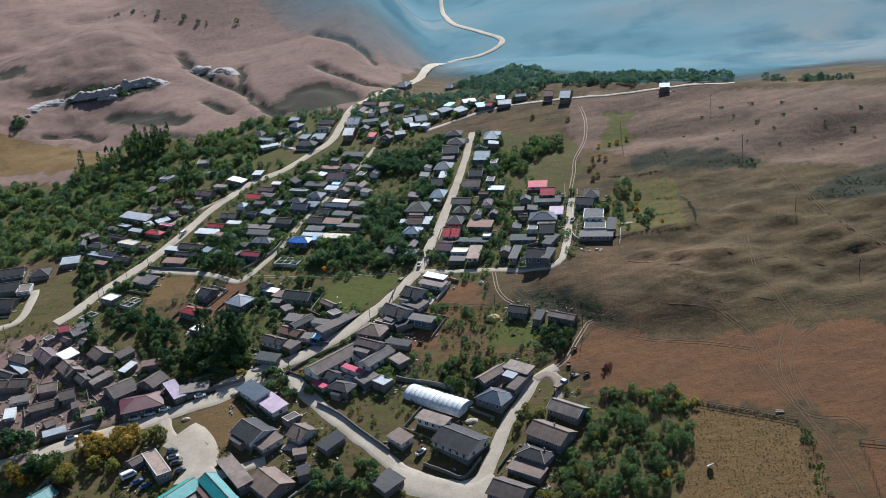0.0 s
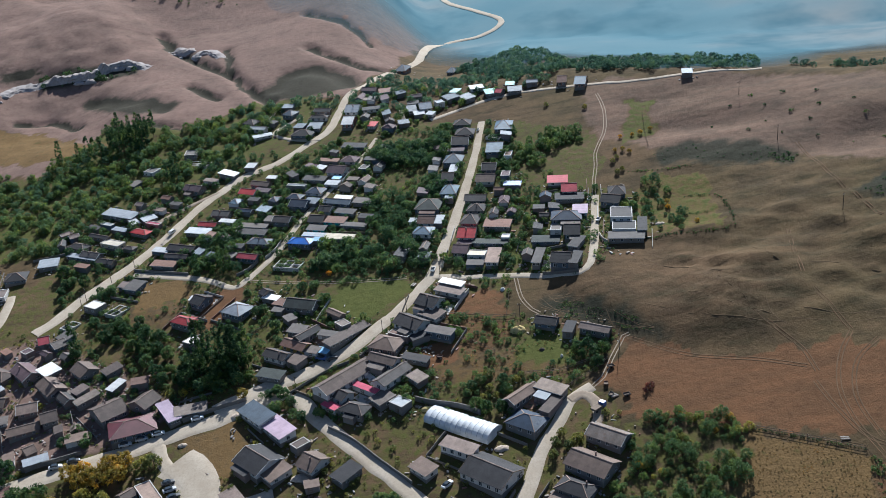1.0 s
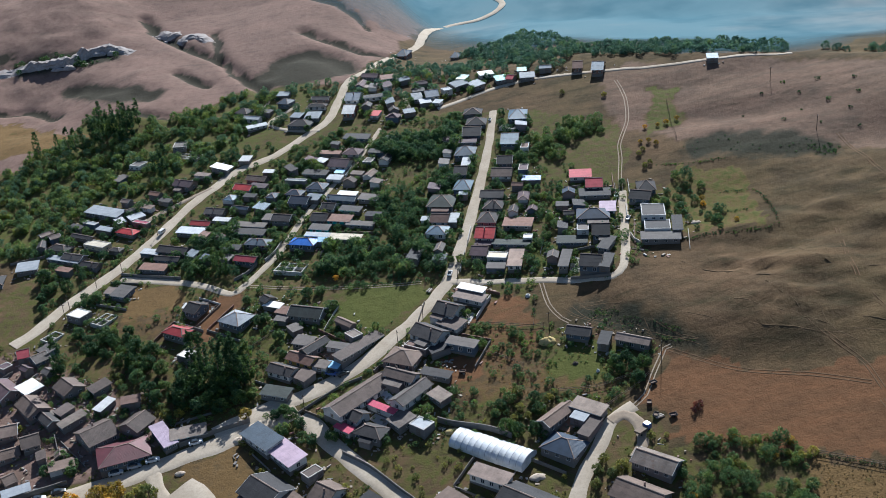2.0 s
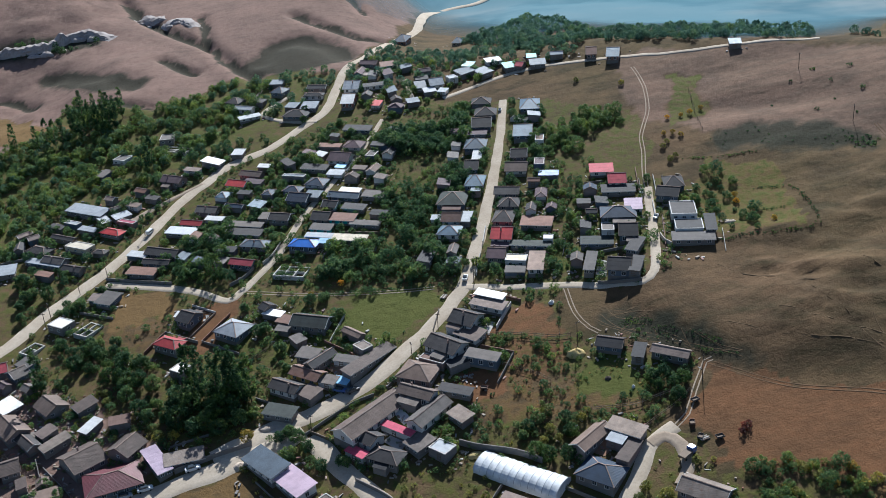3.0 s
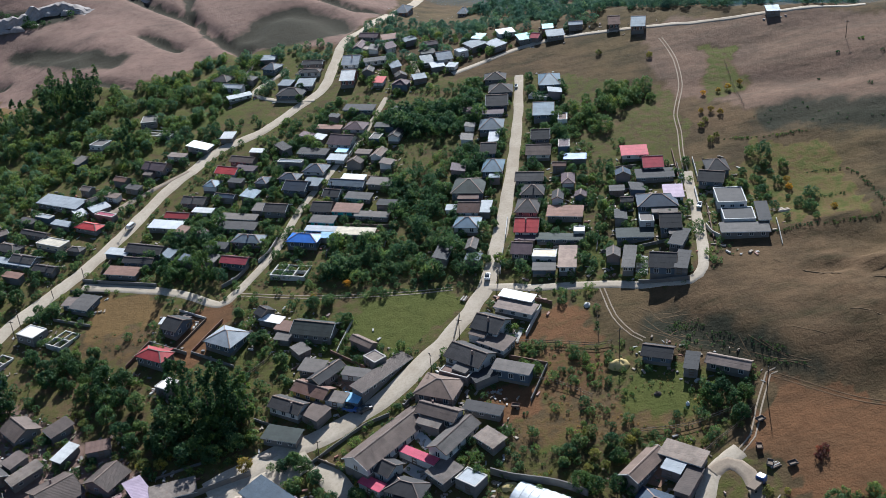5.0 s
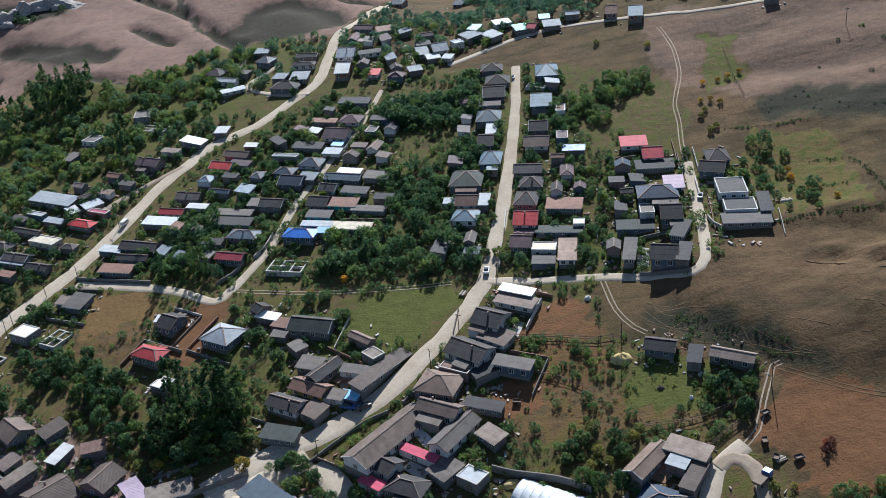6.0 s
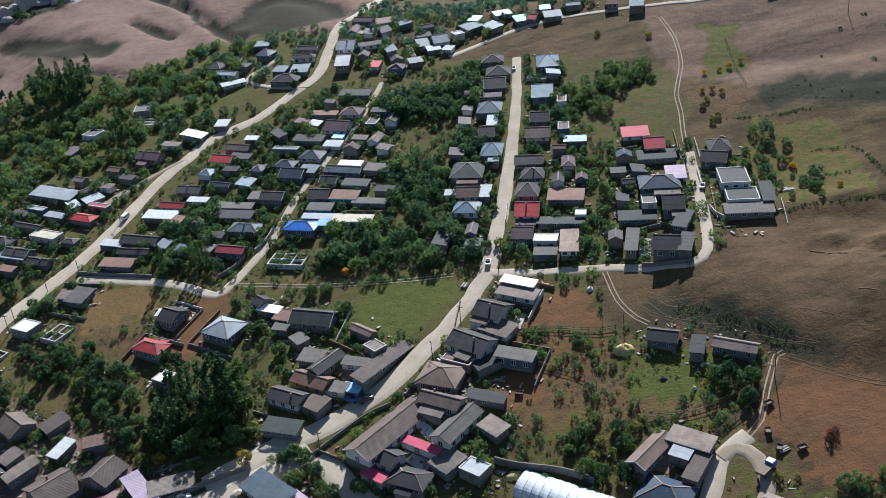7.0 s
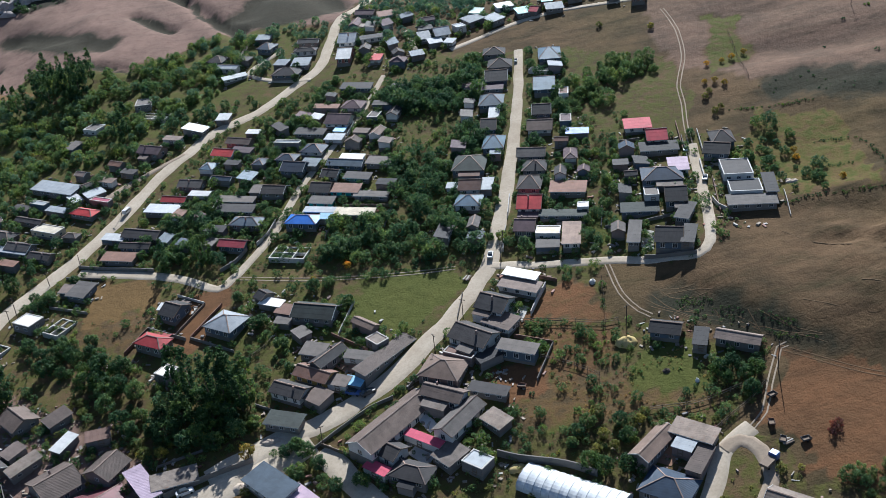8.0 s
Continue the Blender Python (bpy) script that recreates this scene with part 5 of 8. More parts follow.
house(-10.3, 384.8, 73, 6.1, 3.3, 1.96, "gable", "slate", "grey")
house(0.8, 457.3, -17, 5.2, 3.6, 1.71, "shed", "purple", "white")
house(22, 406.7, 77, 7.8, 4.1, 1.67, "hip", "purple", "white")
house(23.6, 397.5, 72, 3.7, 3.6, 1.62, "gable", "purple", "bluegrey")
house(17.1, 398.5, 75, 5.6, 3.5, 2.11, "gable", "dark", "white")
house(24.9, 424.5, 77, 6.4, 3.9, 1.9, "flat", "purple", "bluegrey")
house(28, 439.8, 76, 6.6, 3.4, 2.02, "flat", "rust", "white")
house(21, 413.8, -18, 4.2, 3.0, 2.16, "gable", "rust", "grey")
house(29.4, 457.6, 81, 4.9, 4.8, 2.19, "shed", "pale", "pink")
house(37.3, 402.2, 78, 4.0, 4.5, 2.18, "gable", "navy", "pink")
house(33.7, 395.6, -12, 4.5, 3.2, 1.82, "shed", "slate", "pink")
house(34.6, 388.8, -8, 3.6, 3.3, 2.17, "gable", "dark", "grey")
house(25.3, 368.4, 74, 4.9, 3.8, 2.13, "gable", "slate", "pink")
house(31.5, 383.5, 77, 5.7, 3.6, 1.72, "shed", "dark", "grey")
house(39.2, 394.3, 83, 5.6, 4.3, 1.7, "shed", "dark", "bluegrey")
house(-131.7, 321.4, -72, 5.0, 2.9, 1.73, "shed", "brown", "pink")
house(-160.9, 366.9, -48, 4.9, 2.8, 1.7, "shed", "rust", "grey")
house(-124.4, 315.4, 17, 7.3, 3.9, 2.19, "shed", "brown", "white")
house(-145, 311.7, -73, 5.6, 3.7, 2.02, "shed", "brown", "white")
house(-152.8, 364.8, 46, 3.9, 4.0, 1.62, "flat", "purple", "pink")
house(-145.2, 361.4, -44, 4.1, 3.1, 2.04, "gable", "purple", "grey")
house(-125.8, 320.1, -75, 3.6, 3.5, 2.0, "gable", "brown", "pink")
house(-137.4, 358.3, -44, 3.7, 3.8, 1.8, "gable", "slate", "grey")
house(-108.2, 337.5, 7, 5.9, 3.9, 2.12, "shed", "rust", "grey")
house(-40.6, 348.3, -55, 5.1, 4.2, 2.05, "flat", "old", "grey")
house(-43, 355, -49, 7.5, 3.2, 2.01, "gable", "brown", "pink")
house(-59.1, 357.5, 33, 4.0, 4.3, 1.63, "shed", "slate", "pink")
house(-17.1, 315.8, -56, 6.6, 4.6, 1.76, "shed", "old", "pink")
house(-50.7, 517.4, -17, 8.1, 4.3, 1.63, "gable", "slate", "pink")
house(-80.9, 509.9, -28, 8.4, 3.9, 2.09, "gable", "pale", "white")
house(-52.3, 510.3, -12, 8.7, 3.8, 2.1, "hip", "dark", "white")
house(-74.5, 514.3, 62, 4.5, 3.9, 1.81, "shed", "dark", "grey")
house(-67.8, 529.1, -16, 5.8, 4.9, 1.66, "shed", "bluegrey", "grey")
house(-27.6, 509.2, 3, 8.8, 3.5, 1.92, "shed", "dark", "white")
house(-32.5, 523.8, 73, 8.4, 3.9, 2.17, "gable", "purple", "bluegrey")
house(-20.1, 486.1, 68, 4.9, 5.9, 2.14, "hip", "purple", "bluegrey")
house(-19.5, 492.7, -85, 4.0, 4.4, 1.77, "gable", "dark", "grey")
house(-6, 513.2, 7, 5.0, 3.9, 2.15, "gable", "purple", "grey")
house(-20.8, 501.3, -84, 7.9, 4.0, 2.02, "shed", "bluegrey", "grey")
house(-30.7, 501.2, 76, 4.8, 4.2, 2.05, "gable", "slate", "grey")
house(-27.1, 520.3, 78, 7.1, 3.8, 1.8, "shed", "slate", "white")
house(-21.2, 518.5, -82, 8.4, 4.1, 2.1, "shed", "purple", "white")
house(-7.9, 507.3, 5, 5.7, 4.0, 1.7, "shed", "dark", "bluegrey")
house(-13.2, 488.4, 6, 5.1, 4.6, 1.71, "shed", "bluegrey", "pink")
house(-13.3, 522.3, -83, 6.1, 4.9, 1.63, "shed", "bluegrey", "grey")
house(37.7, 506.8, -8, 4.2, 4.5, 1.62, "shed", "teal", "pink")
house(4, 501.2, 18, 4.2, 4.9, 2.17, "flat", "pale", "white")
house(22.2, 510, 10, 6.7, 4.7, 2.0, "shed", "white", "white")
house(47.5, 503.7, -8, 5.4, 3.7, 1.95, "gable", "pale", "grey")
house(-49.6, 280.1, 8, 4.5, 3.5, 1.8, "shed", "brown", "grey")
house(-48.1, 271.7, -81, 5.7, 4.0, 1.9, "shed", "dark", "pink")
house(-53.4, 296.5, 39, 5.5, 4.0, 1.62, "flat", "brown", "grey")


# ---- trees, hedges and shrubs ----
grow = random.Random(5)


def leaf_cloud(rng, clumps, per, rx, rz, z0, size, column=False):
    """Corners of leaf sprays, gathered in clumps over an uneven crown."""
    quads = []
    lobes = [(rng.uniform(0, 6.28), rng.uniform(-0.3, 0.8), rng.uniform(0.75, 1.2)) for _ in range(5)]
    for _ in range(clumps):
        a, h = rng.uniform(0, 6.283), rng.uniform(-0.85, 1.0)
        r = math.sqrt(max(0.0, 1 - h * h)) if not column else (1 - 0.75 * abs(h) ** 2)
        r *= rng.uniform(0.45, 1.0) ** 0.5
        bulge = 1.0
        for la, lh, lk in lobes:
            if abs((a - la + 3.14) % 6.283 - 3.14) < 0.9 and abs(h - lh) < 0.5:
                bulge = lk
        c = Vector((rx * r * bulge * math.cos(a), rx * r * bulge * math.sin(a), z0 + rz * (1 + h * (0.92 if not column else 1.0) * (0.9 + 0.2 * bulge))))
        cr = (0.34 if not column else 0.42) * rx * rng.uniform(0.6, 1.15)
        for _ in range(per):
            d = Vector((rng.gauss(0, 1), rng.gauss(0, 1), rng.gauss(0, 0.8)))
            d.normalize()
            p = c + d * cr * rng.uniform(0.5, 1.0)
            nrm = (d + Vector((rng.uniform(-1, 1), rng.uniform(-1, 1), rng.uniform(-0.2, 1.2))) * 0.8).normalized()
            t = nrm.orthogonal().normalized()
            t.rotate(Matrix.Rotation(rng.uniform(0, 6.28), 3, nrm))
            b = nrm.cross(t)
            s = size * rng.uniform(0.6, 1.3)
            quads.append((p - t * s, p + b * s * 0.6, p + t * s, p - b * s * 0.6))
    return quads


def leaf_mesh(name, quads, mat):
    me = bpy.data.meshes.new(name)
    me.from_pydata([v for q in quads for v in q], [], [(4 * k, 4 * k + 1, 4 * k + 2, 4 * k + 3) for k in range(len(quads))])
    me.materials.append(mat)
    return me


def tube(bm, a, b, ra, rb, sides=6):
    a, b = Vector(a), Vector(b)
    ax = (b - a).normalized()
    t = ax.orthogonal().normalized()
    s = ax.cross(t)
    rings = [[bm.verts.new(p + (t * math.cos(k * 6.2832 / sides) + s * math.sin(k * 6.2832 / sides)) * r) for k in range(sides)] for p, r in ((a, ra), (b, rb))]
    for k in range(sides):
        bm.faces.new((rings[0][k], rings[0][(k + 1) % sides], rings[1][(k + 1) % sides], rings[1][k]))
    bm.faces.new(rings[1])
    bm.faces.new(rings[0][::-1])


def trunk_mesh(rng, height, girth, reach):
    bm = bmesh.new()
    mid = Vector((rng.uniform(-0.15, 0.15), rng.uniform(-0.15, 0.15), height * 0.5))
    top = Vector((rng.uniform(-0.3, 0.3), rng.uniform(-0.3, 0.3), height))
    tube(bm, (0, 0, -0.4), mid, girth, girth * 0.7)
    tube(bm, mid, top, girth * 0.7, girth * 0.25)
    for k in range(4):
        a = k * 1.57 + rng.uniform(-0.5, 0.5)
        at = mid.lerp(top, rng.uniform(0, 0.7))
        tube(bm, at, at + Vector((math.cos(a) * reach, math.sin(a) * reach, reach * rng.uniform(0.6, 1.1))), girth * 0.45, girth * 0.12, 5)
    return mesh_of("trunk", bm, BARK)


KINDS = {}
# lawns and fields without shrubs
OPEN = []
OPEN.append([(-46, 360), (-42, 372), (-23, 370), (-17, 367), (-23, 354), (-35, 353)])
OPEN.append([(-117, 398), (-100, 395), (-97, 381), (-116, 382)])
OPEN.append([(-93, 380), (-81, 384), (-77, 380), (-84, 366), (-87, 360), (-93, 359)])
OPEN.append([(-5, 345), (4, 357), (17, 354), (13, 339)])
OPEN.append([(-15, 331), (-3, 332), (-2, 317), (-16, 321)])
OPEN.append([(-96, 308), (-74, 314), (-67, 295), (-78, 290), (-87, 300)])
OPEN.append([(20, 359), (42, 350), (33, 333), (15, 340)])
OPEN.append([(48, 319), (82, 300), (73, 275), (53, 287), (39, 301)])



def tree_kind(key, leaf, rx, rz, stem, clumps, per, size, count, column=False):
    out = []
    for _ in range(count):
        k = grow.uniform(0.9, 1.1)
        quads = leaf_cloud(grow, clumps, per, rx * k, rz * k, stem, size, column)
        out.append((leaf_mesh("crown", quads, leaf), trunk_mesh(grow, stem + rz * 1.1, 0.07 * rx + 0.06, rx * 0.55), quads))
    KINDS[key] = out


tree_kind("broad", LEAF, 2.4, 1.75, 0.5, 54, 28, 0.25, 4)
tree_kind("dark", LEAF_DARK, 2.6, 2.2, 0.5, 58, 28, 0.26, 3)
tree_kind("olive", LEAF_OLIVE, 1.9, 1.4, 0.4, 40, 26, 0.21, 3)
tree_kind("gold", LEAF_GOLD, 1.7, 1.4, 0.4, 38, 26, 0.2, 2)
tree_kind("poplar", LEAF_DARK, 1.0, 4.2, 0.5, 70, 22, 0.19, 3, True)
tree_kind("bush", LEAF_OLIVE, 1.1, 0.75, 0.05, 18, 14, 0.19, 3)
tree_kind("wine", LEAF_WINE, 1.7, 0.8, 0.1, 26, 14, 0.2, 1)
TREE_WORDS = dict(broad="leafy green broad-crowned tree", dark="dense dark green shade tree", olive="yellowing olive-green fruit tree", gold="small tree in golden autumn leaf", poplar="tall narrow dark green poplar", bush="low olive-green bush", wine="wine-red spreading bush")
TREES = []


def tree(kind, x, y, size=1.0, where="in a garden"):
    crown, trunk, _ = grow.choice(KINDS[kind])
    name = "bush" if kind in ("bush", "wine") else "tree"
    t = thing(name, x, y, grow.uniform(0, 360), f"{TREE_WORDS[kind]} {where}", name, "trees of the village")
    s = size * grow.uniform(0.88, 1.12)
    t.scale = (s * grow.uniform(0.92, 1.08), s * grow.uniform(0.92, 1.08), s)
    part("crown", crown, LEAF, t)
    part("trunk", trunk, BARK, t)
    TREES.append((x, y))
    return t


BUILT = [(hx, hy, math.cos(radians(ht)), math.sin(radians(ht)), hl / 2, hw / 2) for hx, hy, ht, hl, hw in HOUSES]


def free(x, y, gap=0.6, road_gap=0.3):
    for hx, hy, c, s, a, b in BUILT:
        dx, dy = x - hx, y - hy
        if abs(dx * c + dy * s) < a + gap and abs(dy * c - dx * s) < b + gap:
            return False
    for line, w in ROAD_LINES:
        for p in line[::2]:
            if abs(p.x - x) < w and abs(p.y - y) < w and (p.x - x) ** 2 + (p.y - y) ** 2 < (w / 2 + road_gap) ** 2:
                return False
    return True


def scatter(poly, spacing, gap=0.6, road_gap=0.5):
    """Free places in a piece of the plan, about the given distance apart."""
    xs, ys = [p[0] for p in poly], [p[1] for p in poly]
    out, cells = [], {}
    area = (max(xs) - min(xs)) * (max(ys) - min(ys))
    for _ in range(int(area / spacing ** 2 * 2.2) + 20):
        x, y = grow.uniform(min(xs), max(xs)), grow.uniform(min(ys), max(ys))
        if not inside(x, y, poly):
            continue
        key = (int(x // spacing), int(y // spacing))
        near = [q for i in (-1, 0, 1) for j in (-1, 0, 1) for q in cells.get((key[0] + i, key[1] + j), ())]
        if all((q[0] - x) ** 2 + (q[1] - y) ** 2 > (spacing * 0.8) ** 2 for q in near) and free(x, y, gap, road_gap):
            cells.setdefault(key, []).append((x, y))
            out.append((x, y))
    return out


def orchard(poly, spacing, kinds, size=1.0, where="in a garden"):
    for x, y in scatter(poly, spacing):
        tree(grow.choice(kinds), x, y, size * grow.uniform(0.75, 1.2), where)


def thicket(name, poly, spacing, kinds, size, label, keep=0.6, leaf=1.35, mat=LEAF, bare=-2.0):
    """Woods whose trees nobody could count: one mass of leaf sprays, each crown on its own spot."""
    rows = []
    for x, y in scatter(poly, spacing, -0.2, 0.2):
        if bare > -2 and (any(inside(x, y, q) for q in OPEN) or noise.noise((x / 8, y / 8, 2)) < bare):
            continue
        quads = grow.choice(KINDS[grow.choice(kinds)])[2]
        s, a = size * grow.uniform(0.5, 1.4), grow.uniform(0, 6.28)
        q = np.array([[tuple(v) for v in f] for f in quads if grow.random() < 0.76 * keep])
        mid = q.mean(axis=1, keepdims=True)
        q = (mid + (q - mid) * leaf * 1.14)[:, :3]
        c, sn = math.cos(a) * s, math.sin(a) * s
        w = np.stack([q[..., 0] * c - q[..., 1] * sn + x, q[..., 0] * sn + q[..., 1] * c + y, q[..., 2] * s + ground_z(x, y) - 0.5 * s], -1)
        rows.append(w.reshape(-1, 3))
    if not rows:
        return
    v = np.concatenate(rows)
    me = bpy.data.meshes.new(name)
    n = len(v) // 3
    me.vertices.add(len(v))
    me.vertices.foreach_set("co", v.ravel())
    me.loops.add(len(v))
    me.loops.foreach_set("vertex_index", np.arange(len(v)))
    me.polygons.add(n)
    me.polygons.foreach_set("loop_start", np.arange(0, len(v), 3))
    me.polygons.foreach_set("loop_total", np.full(n, 3))
    me.update()
    me.validate()
    me.materials.append(mat)
    return tagged(new(name, me), label, "trees" if "shrub" not in name else "shrubs", kind="stuff")


tree("poplar", -88.1, 346.1, 1.55, "in a dark grove")
tree("poplar", -90.1, 346.4, 1.55, "in a dark grove")
tree("poplar", -79.5, 341.7, 1.55, "in a dark grove")
tree("poplar", -77.6, 339.2, 1.55, "in a dark grove")
tree("poplar", -75.9, 340.1, 1.55, "in a dark grove")
tree("poplar", -74.0, 337.3, 1.55, "in a dark grove")
tree("poplar", -72.2, 337.7, 1.55, "in a dark grove")
tree("poplar", -133.8, 357.8, 1.55, "in a dark grove")
tree("poplar", -77.4, 341.7, 1.55, "in a dark grove")
tree("poplar", -86.2, 344.1, 1.55, "in a dark grove")
tree("poplar", -82.0, 341.4, 1.55, "in a dark grove")
tree("poplar", -96.4, 396.7, 1.05, "beside a lane")
tree("poplar", -85.9, 396.1, 1.05, "beside a lane")
tree("poplar", -83.8, 394.8, 1.05, "beside a lane")
tree("poplar", -120.3, 479.2, 1.05, "beside a lane")
tree("poplar", -87.7, 397.4, 1.05, "beside a lane")
tree("poplar", -151.9, 514.2, 1.25, "in a row under the hill")
tree("poplar", -148.7, 510.5, 1.25, "in a row under the hill")
tree("poplar", -146.3, 508.8, 1.25, "in a row under the hill")
tree("poplar", -144.1, 513.0, 1.25, "in a row under the hill")
tree("poplar", -138.5, 511.4, 1.25, "in a row under the hill")
tree("poplar", -135.8, 511.3, 1.25, "in a row under the hill")
tree("poplar", -133.4, 511.3, 1.25, "in a row under the hill")
tree("poplar", -141.5, 514.8, 1.25, "in a row under the hill")
tree("gold", -72.8, 323.0, 1.0, "beside the street wall")
tree("gold", -55.2, 377.9, 0.55, "in a garden")
tree("gold", -45.8, 380.6, 0.55, "in a garden")
tree("gold", 79.0, 382.1, 0.55, "in a garden")
tree("gold", 79.4, 385.3, 0.55, "in a garden")
tree("gold", 85.7, 368.4, 0.55, "in a garden")
tree("gold", 74.3, 439.8, 0.5, "on the upper pasture")
tree("gold", 79.3, 440.2, 0.5, "on the upper pasture")
tree("gold", 82.9, 441.0, 0.5, "on the upper pasture")
tree("gold", 87.6, 443.2, 0.5, "on the upper pasture")
tree("gold", 69.7, 428.5, 0.5, "on the upper pasture")
tree("gold", 72.6, 427.9, 0.5, "on the upper pasture")
tree("gold", 74.8, 425.2, 0.5, "on the upper pasture")
tree("wine", 50.6, 295.3, 1.0, "on the bare field")
tree("wine", 49.5, 293.9, 1.0, "on the bare field")
tree("dark", 33.4, 315.6, 0.66, "in front of the barn")
tree("dark", 36.5, 316.6, 0.66, "in front of the barn")
tree("dark", 37.9, 312.4, 0.66, "in front of the barn")
tree("dark", 40.3, 313.6, 0.66, "in front of the barn")
tree("dark", 37.7, 307.9, 0.66, "in front of the barn")
tree("dark", 33.8, 312.7, 0.66, "in front of the barn")
tree("broad", -64.2, 355.2, 0.75, "at the street corner")
tree("broad", -61.7, 314.1, 0.75, "at the street corner")
tree("broad", -56.9, 315.5, 0.75, "at the street corner")
tree("broad", -53.8, 308.8, 0.75, "at the street corner")
tree("broad", -47.9, 308.1, 0.75, "at the street corner")
tree("broad", -61.6, 321.9, 0.75, "at the street corner")
tree("broad", -59.5, 319.6, 0.75, "at the street corner")
tree("broad", -64.3, 320.8, 0.75, "at the street corner")
tree("broad", -68.9, 365.6, 0.7, "beside a house")
tree("broad", -71.2, 365.1, 0.7, "beside a house")
tree("broad", -75.5, 377.2, 0.7, "beside a house")
tree("broad", -48.5, 364.1, 0.7, "beside a house")
tree("broad", -46.6, 365.9, 0.7, "beside a house")
tree("broad", -55.3, 374.7, 0.7, "beside a house")
tree("broad", -51.3, 374.7, 0.7, "beside a house")
tree("broad", -1.9, 399.3, 0.55, "beside the long street")
tree("broad", -2.5, 393.6, 0.55, "beside the long street")
tree("broad", -6.9, 383.8, 0.55, "beside the long street")
tree("broad", -4.1, 377.5, 0.55, "beside the long street")
tree("broad", -2.7, 374.3, 0.55, "beside the long street")
tree("broad", -6.9, 378.4, 0.55, "beside the long street")
tree("gold", -123.6, 300.4, 1.5, "beside the wide street")
tree("gold", -118.9, 300.6, 1.5, "beside the wide street")
tree("gold", -112.9, 299.2, 1.5, "beside the wide street")
tree("gold", -108.1, 299.4, 1.5, "beside the wide street")
tree("gold", -119.7, 295.6, 1.5, "beside the wide street")
tree("gold", -114.0, 295.6, 1.5, "beside the wide street")
tree("gold", -106.7, 301.7, 1.5, "beside the wide street")
tree("gold", -143.9, 290.9, 1.5, "beside the wide street")
tree("gold", -146.7, 294.0, 1.5, "beside the wide street")
tree("gold", -116.3, 297.4, 1.5, "beside the wide street")
tree("gold", -111.4, 301.5, 1.5, "beside the wide street")
tree("gold", -108.3, 295.6, 1.5, "beside the wide street")
tree("gold", -140.1, 287.7, 1.5, "beside the wide street")
tree("gold", -126.3, 288.4, 1.5, "beside the wide street")
tree("olive", -101.4, 299.2, 1.45, "beside the wide street")
tree("olive", -97.7, 299.6, 1.45, "beside the wide street")
tree("olive", -117.4, 290.1, 1.45, "beside the wide street")
tree("olive", -111.3, 287.5, 1.45, "beside the wide street")
tree("olive", -127.7, 286.2, 1.45, "beside the wide street")
tree("olive", -125.0, 286.9, 1.45, "beside the wide street")
tree("dark", -150.8, 307.8, 1.3, "at the edge of the village")
tree("dark", -144.8, 303.8, 1.3, "at the edge of the village")
tree("dark", -153.1, 305.7, 1.3, "at the edge of the village")
tree("dark", -136.6, 291.8, 1.3, "at the edge of the village")
tree("dark", -132.0, 292.0, 1.3, "at the edge of the village")
tree("dark", -137.9, 289.6, 1.3, "at the edge of the village")
tree("dark", -133.9, 356.7, 0.7, "in a yard")
tree("dark", -145.3, 286.4, 0.7, "in a yard")
tree("broad", -44.1, 269.0, 0.85, "in an overgrown yard")
tree("broad", -40.4, 263.7, 0.85, "in an overgrown yard")
tree("broad", -37.1, 269.7, 0.85, "in an overgrown yard")
tree("broad", -33.5, 262.2, 0.85, "in an overgrown yard")
tree("broad", -30.1, 270.4, 0.85, "in an overgrown yard")
tree("broad", -26.6, 265.1, 0.85, "in an overgrown yard")
tree("broad", -30.0, 261.4, 0.85, "in an overgrown yard")
tree("broad", -36.1, 263.9, 0.85, "in an overgrown yard")
tree("broad", -43.9, 264.5, 0.85, "in an overgrown yard")
tree("broad", -26.6, 269.6, 0.85, "in an overgrown yard")
tree("olive", 19.9, 279.9, 0.8, "beside the dirt street")
tree("olive", 22.1, 283.1, 0.8, "beside the dirt street")
tree("olive", 23.2, 277.8, 0.8, "beside the dirt street")
tree("olive", 18.5, 275.4, 0.8, "beside the dirt street")
tree("olive", 26.1, 279.6, 0.8, "beside the dirt street")
tree("broad", -127.4, 316.1, 0.75, "behind a street wall")
tree("broad", -125.3, 319.9, 0.75, "behind a street wall")
tree("broad", -121.4, 316.1, 0.75, "behind a street wall")
tree("broad", -129.2, 315.2, 0.75, "behind a street wall")
tree("broad", -121.8, 313.4, 0.75, "behind a street wall")
tree("olive", 50.3, 479.9, 0.55, "on the upper pasture")
tree("olive", 65.5, 470.1, 0.55, "on the upper pasture")
tree("olive", 67.0, 420.4, 0.55, "on the upper pasture")
tree("olive", 66.9, 411.7, 0.55, "on the upper pasture")
tree("olive", 69.3, 413.4, 0.55, "on the upper pasture")
tree("olive", 69.2, 423.0, 0.55, "on the upper pasture")
tree("dark", -55.9, 499.4, 0.55, "beside the main street")
tree("dark", -56.6, 491.5, 0.55, "beside the main street")
tree("dark", -35.7, 466.9, 0.55, "beside the main street")
tree("dark", -45.9, 466.9, 0.55, "beside the main street")
orchard([(-119, 360), (-105, 361), (-100, 350), (-87, 344), (-73, 347), (-69, 341), (-71, 327), (-88, 330), (-98, 334), (-107, 344)], 4.0, ['dark', 'dark', 'broad'], 0.95, "in a dark grove")
orchard([(-135, 380), (-104, 370), (-113, 360), (-124, 361)], 4.0, ['broad', 'dark'], 0.7, "behind the yards")
orchard([(-102, 341), (-87, 333), (-78, 327), (-99, 329)], 3.4, ['olive', 'bush', 'broad'], 0.75, "on a slope above the street")
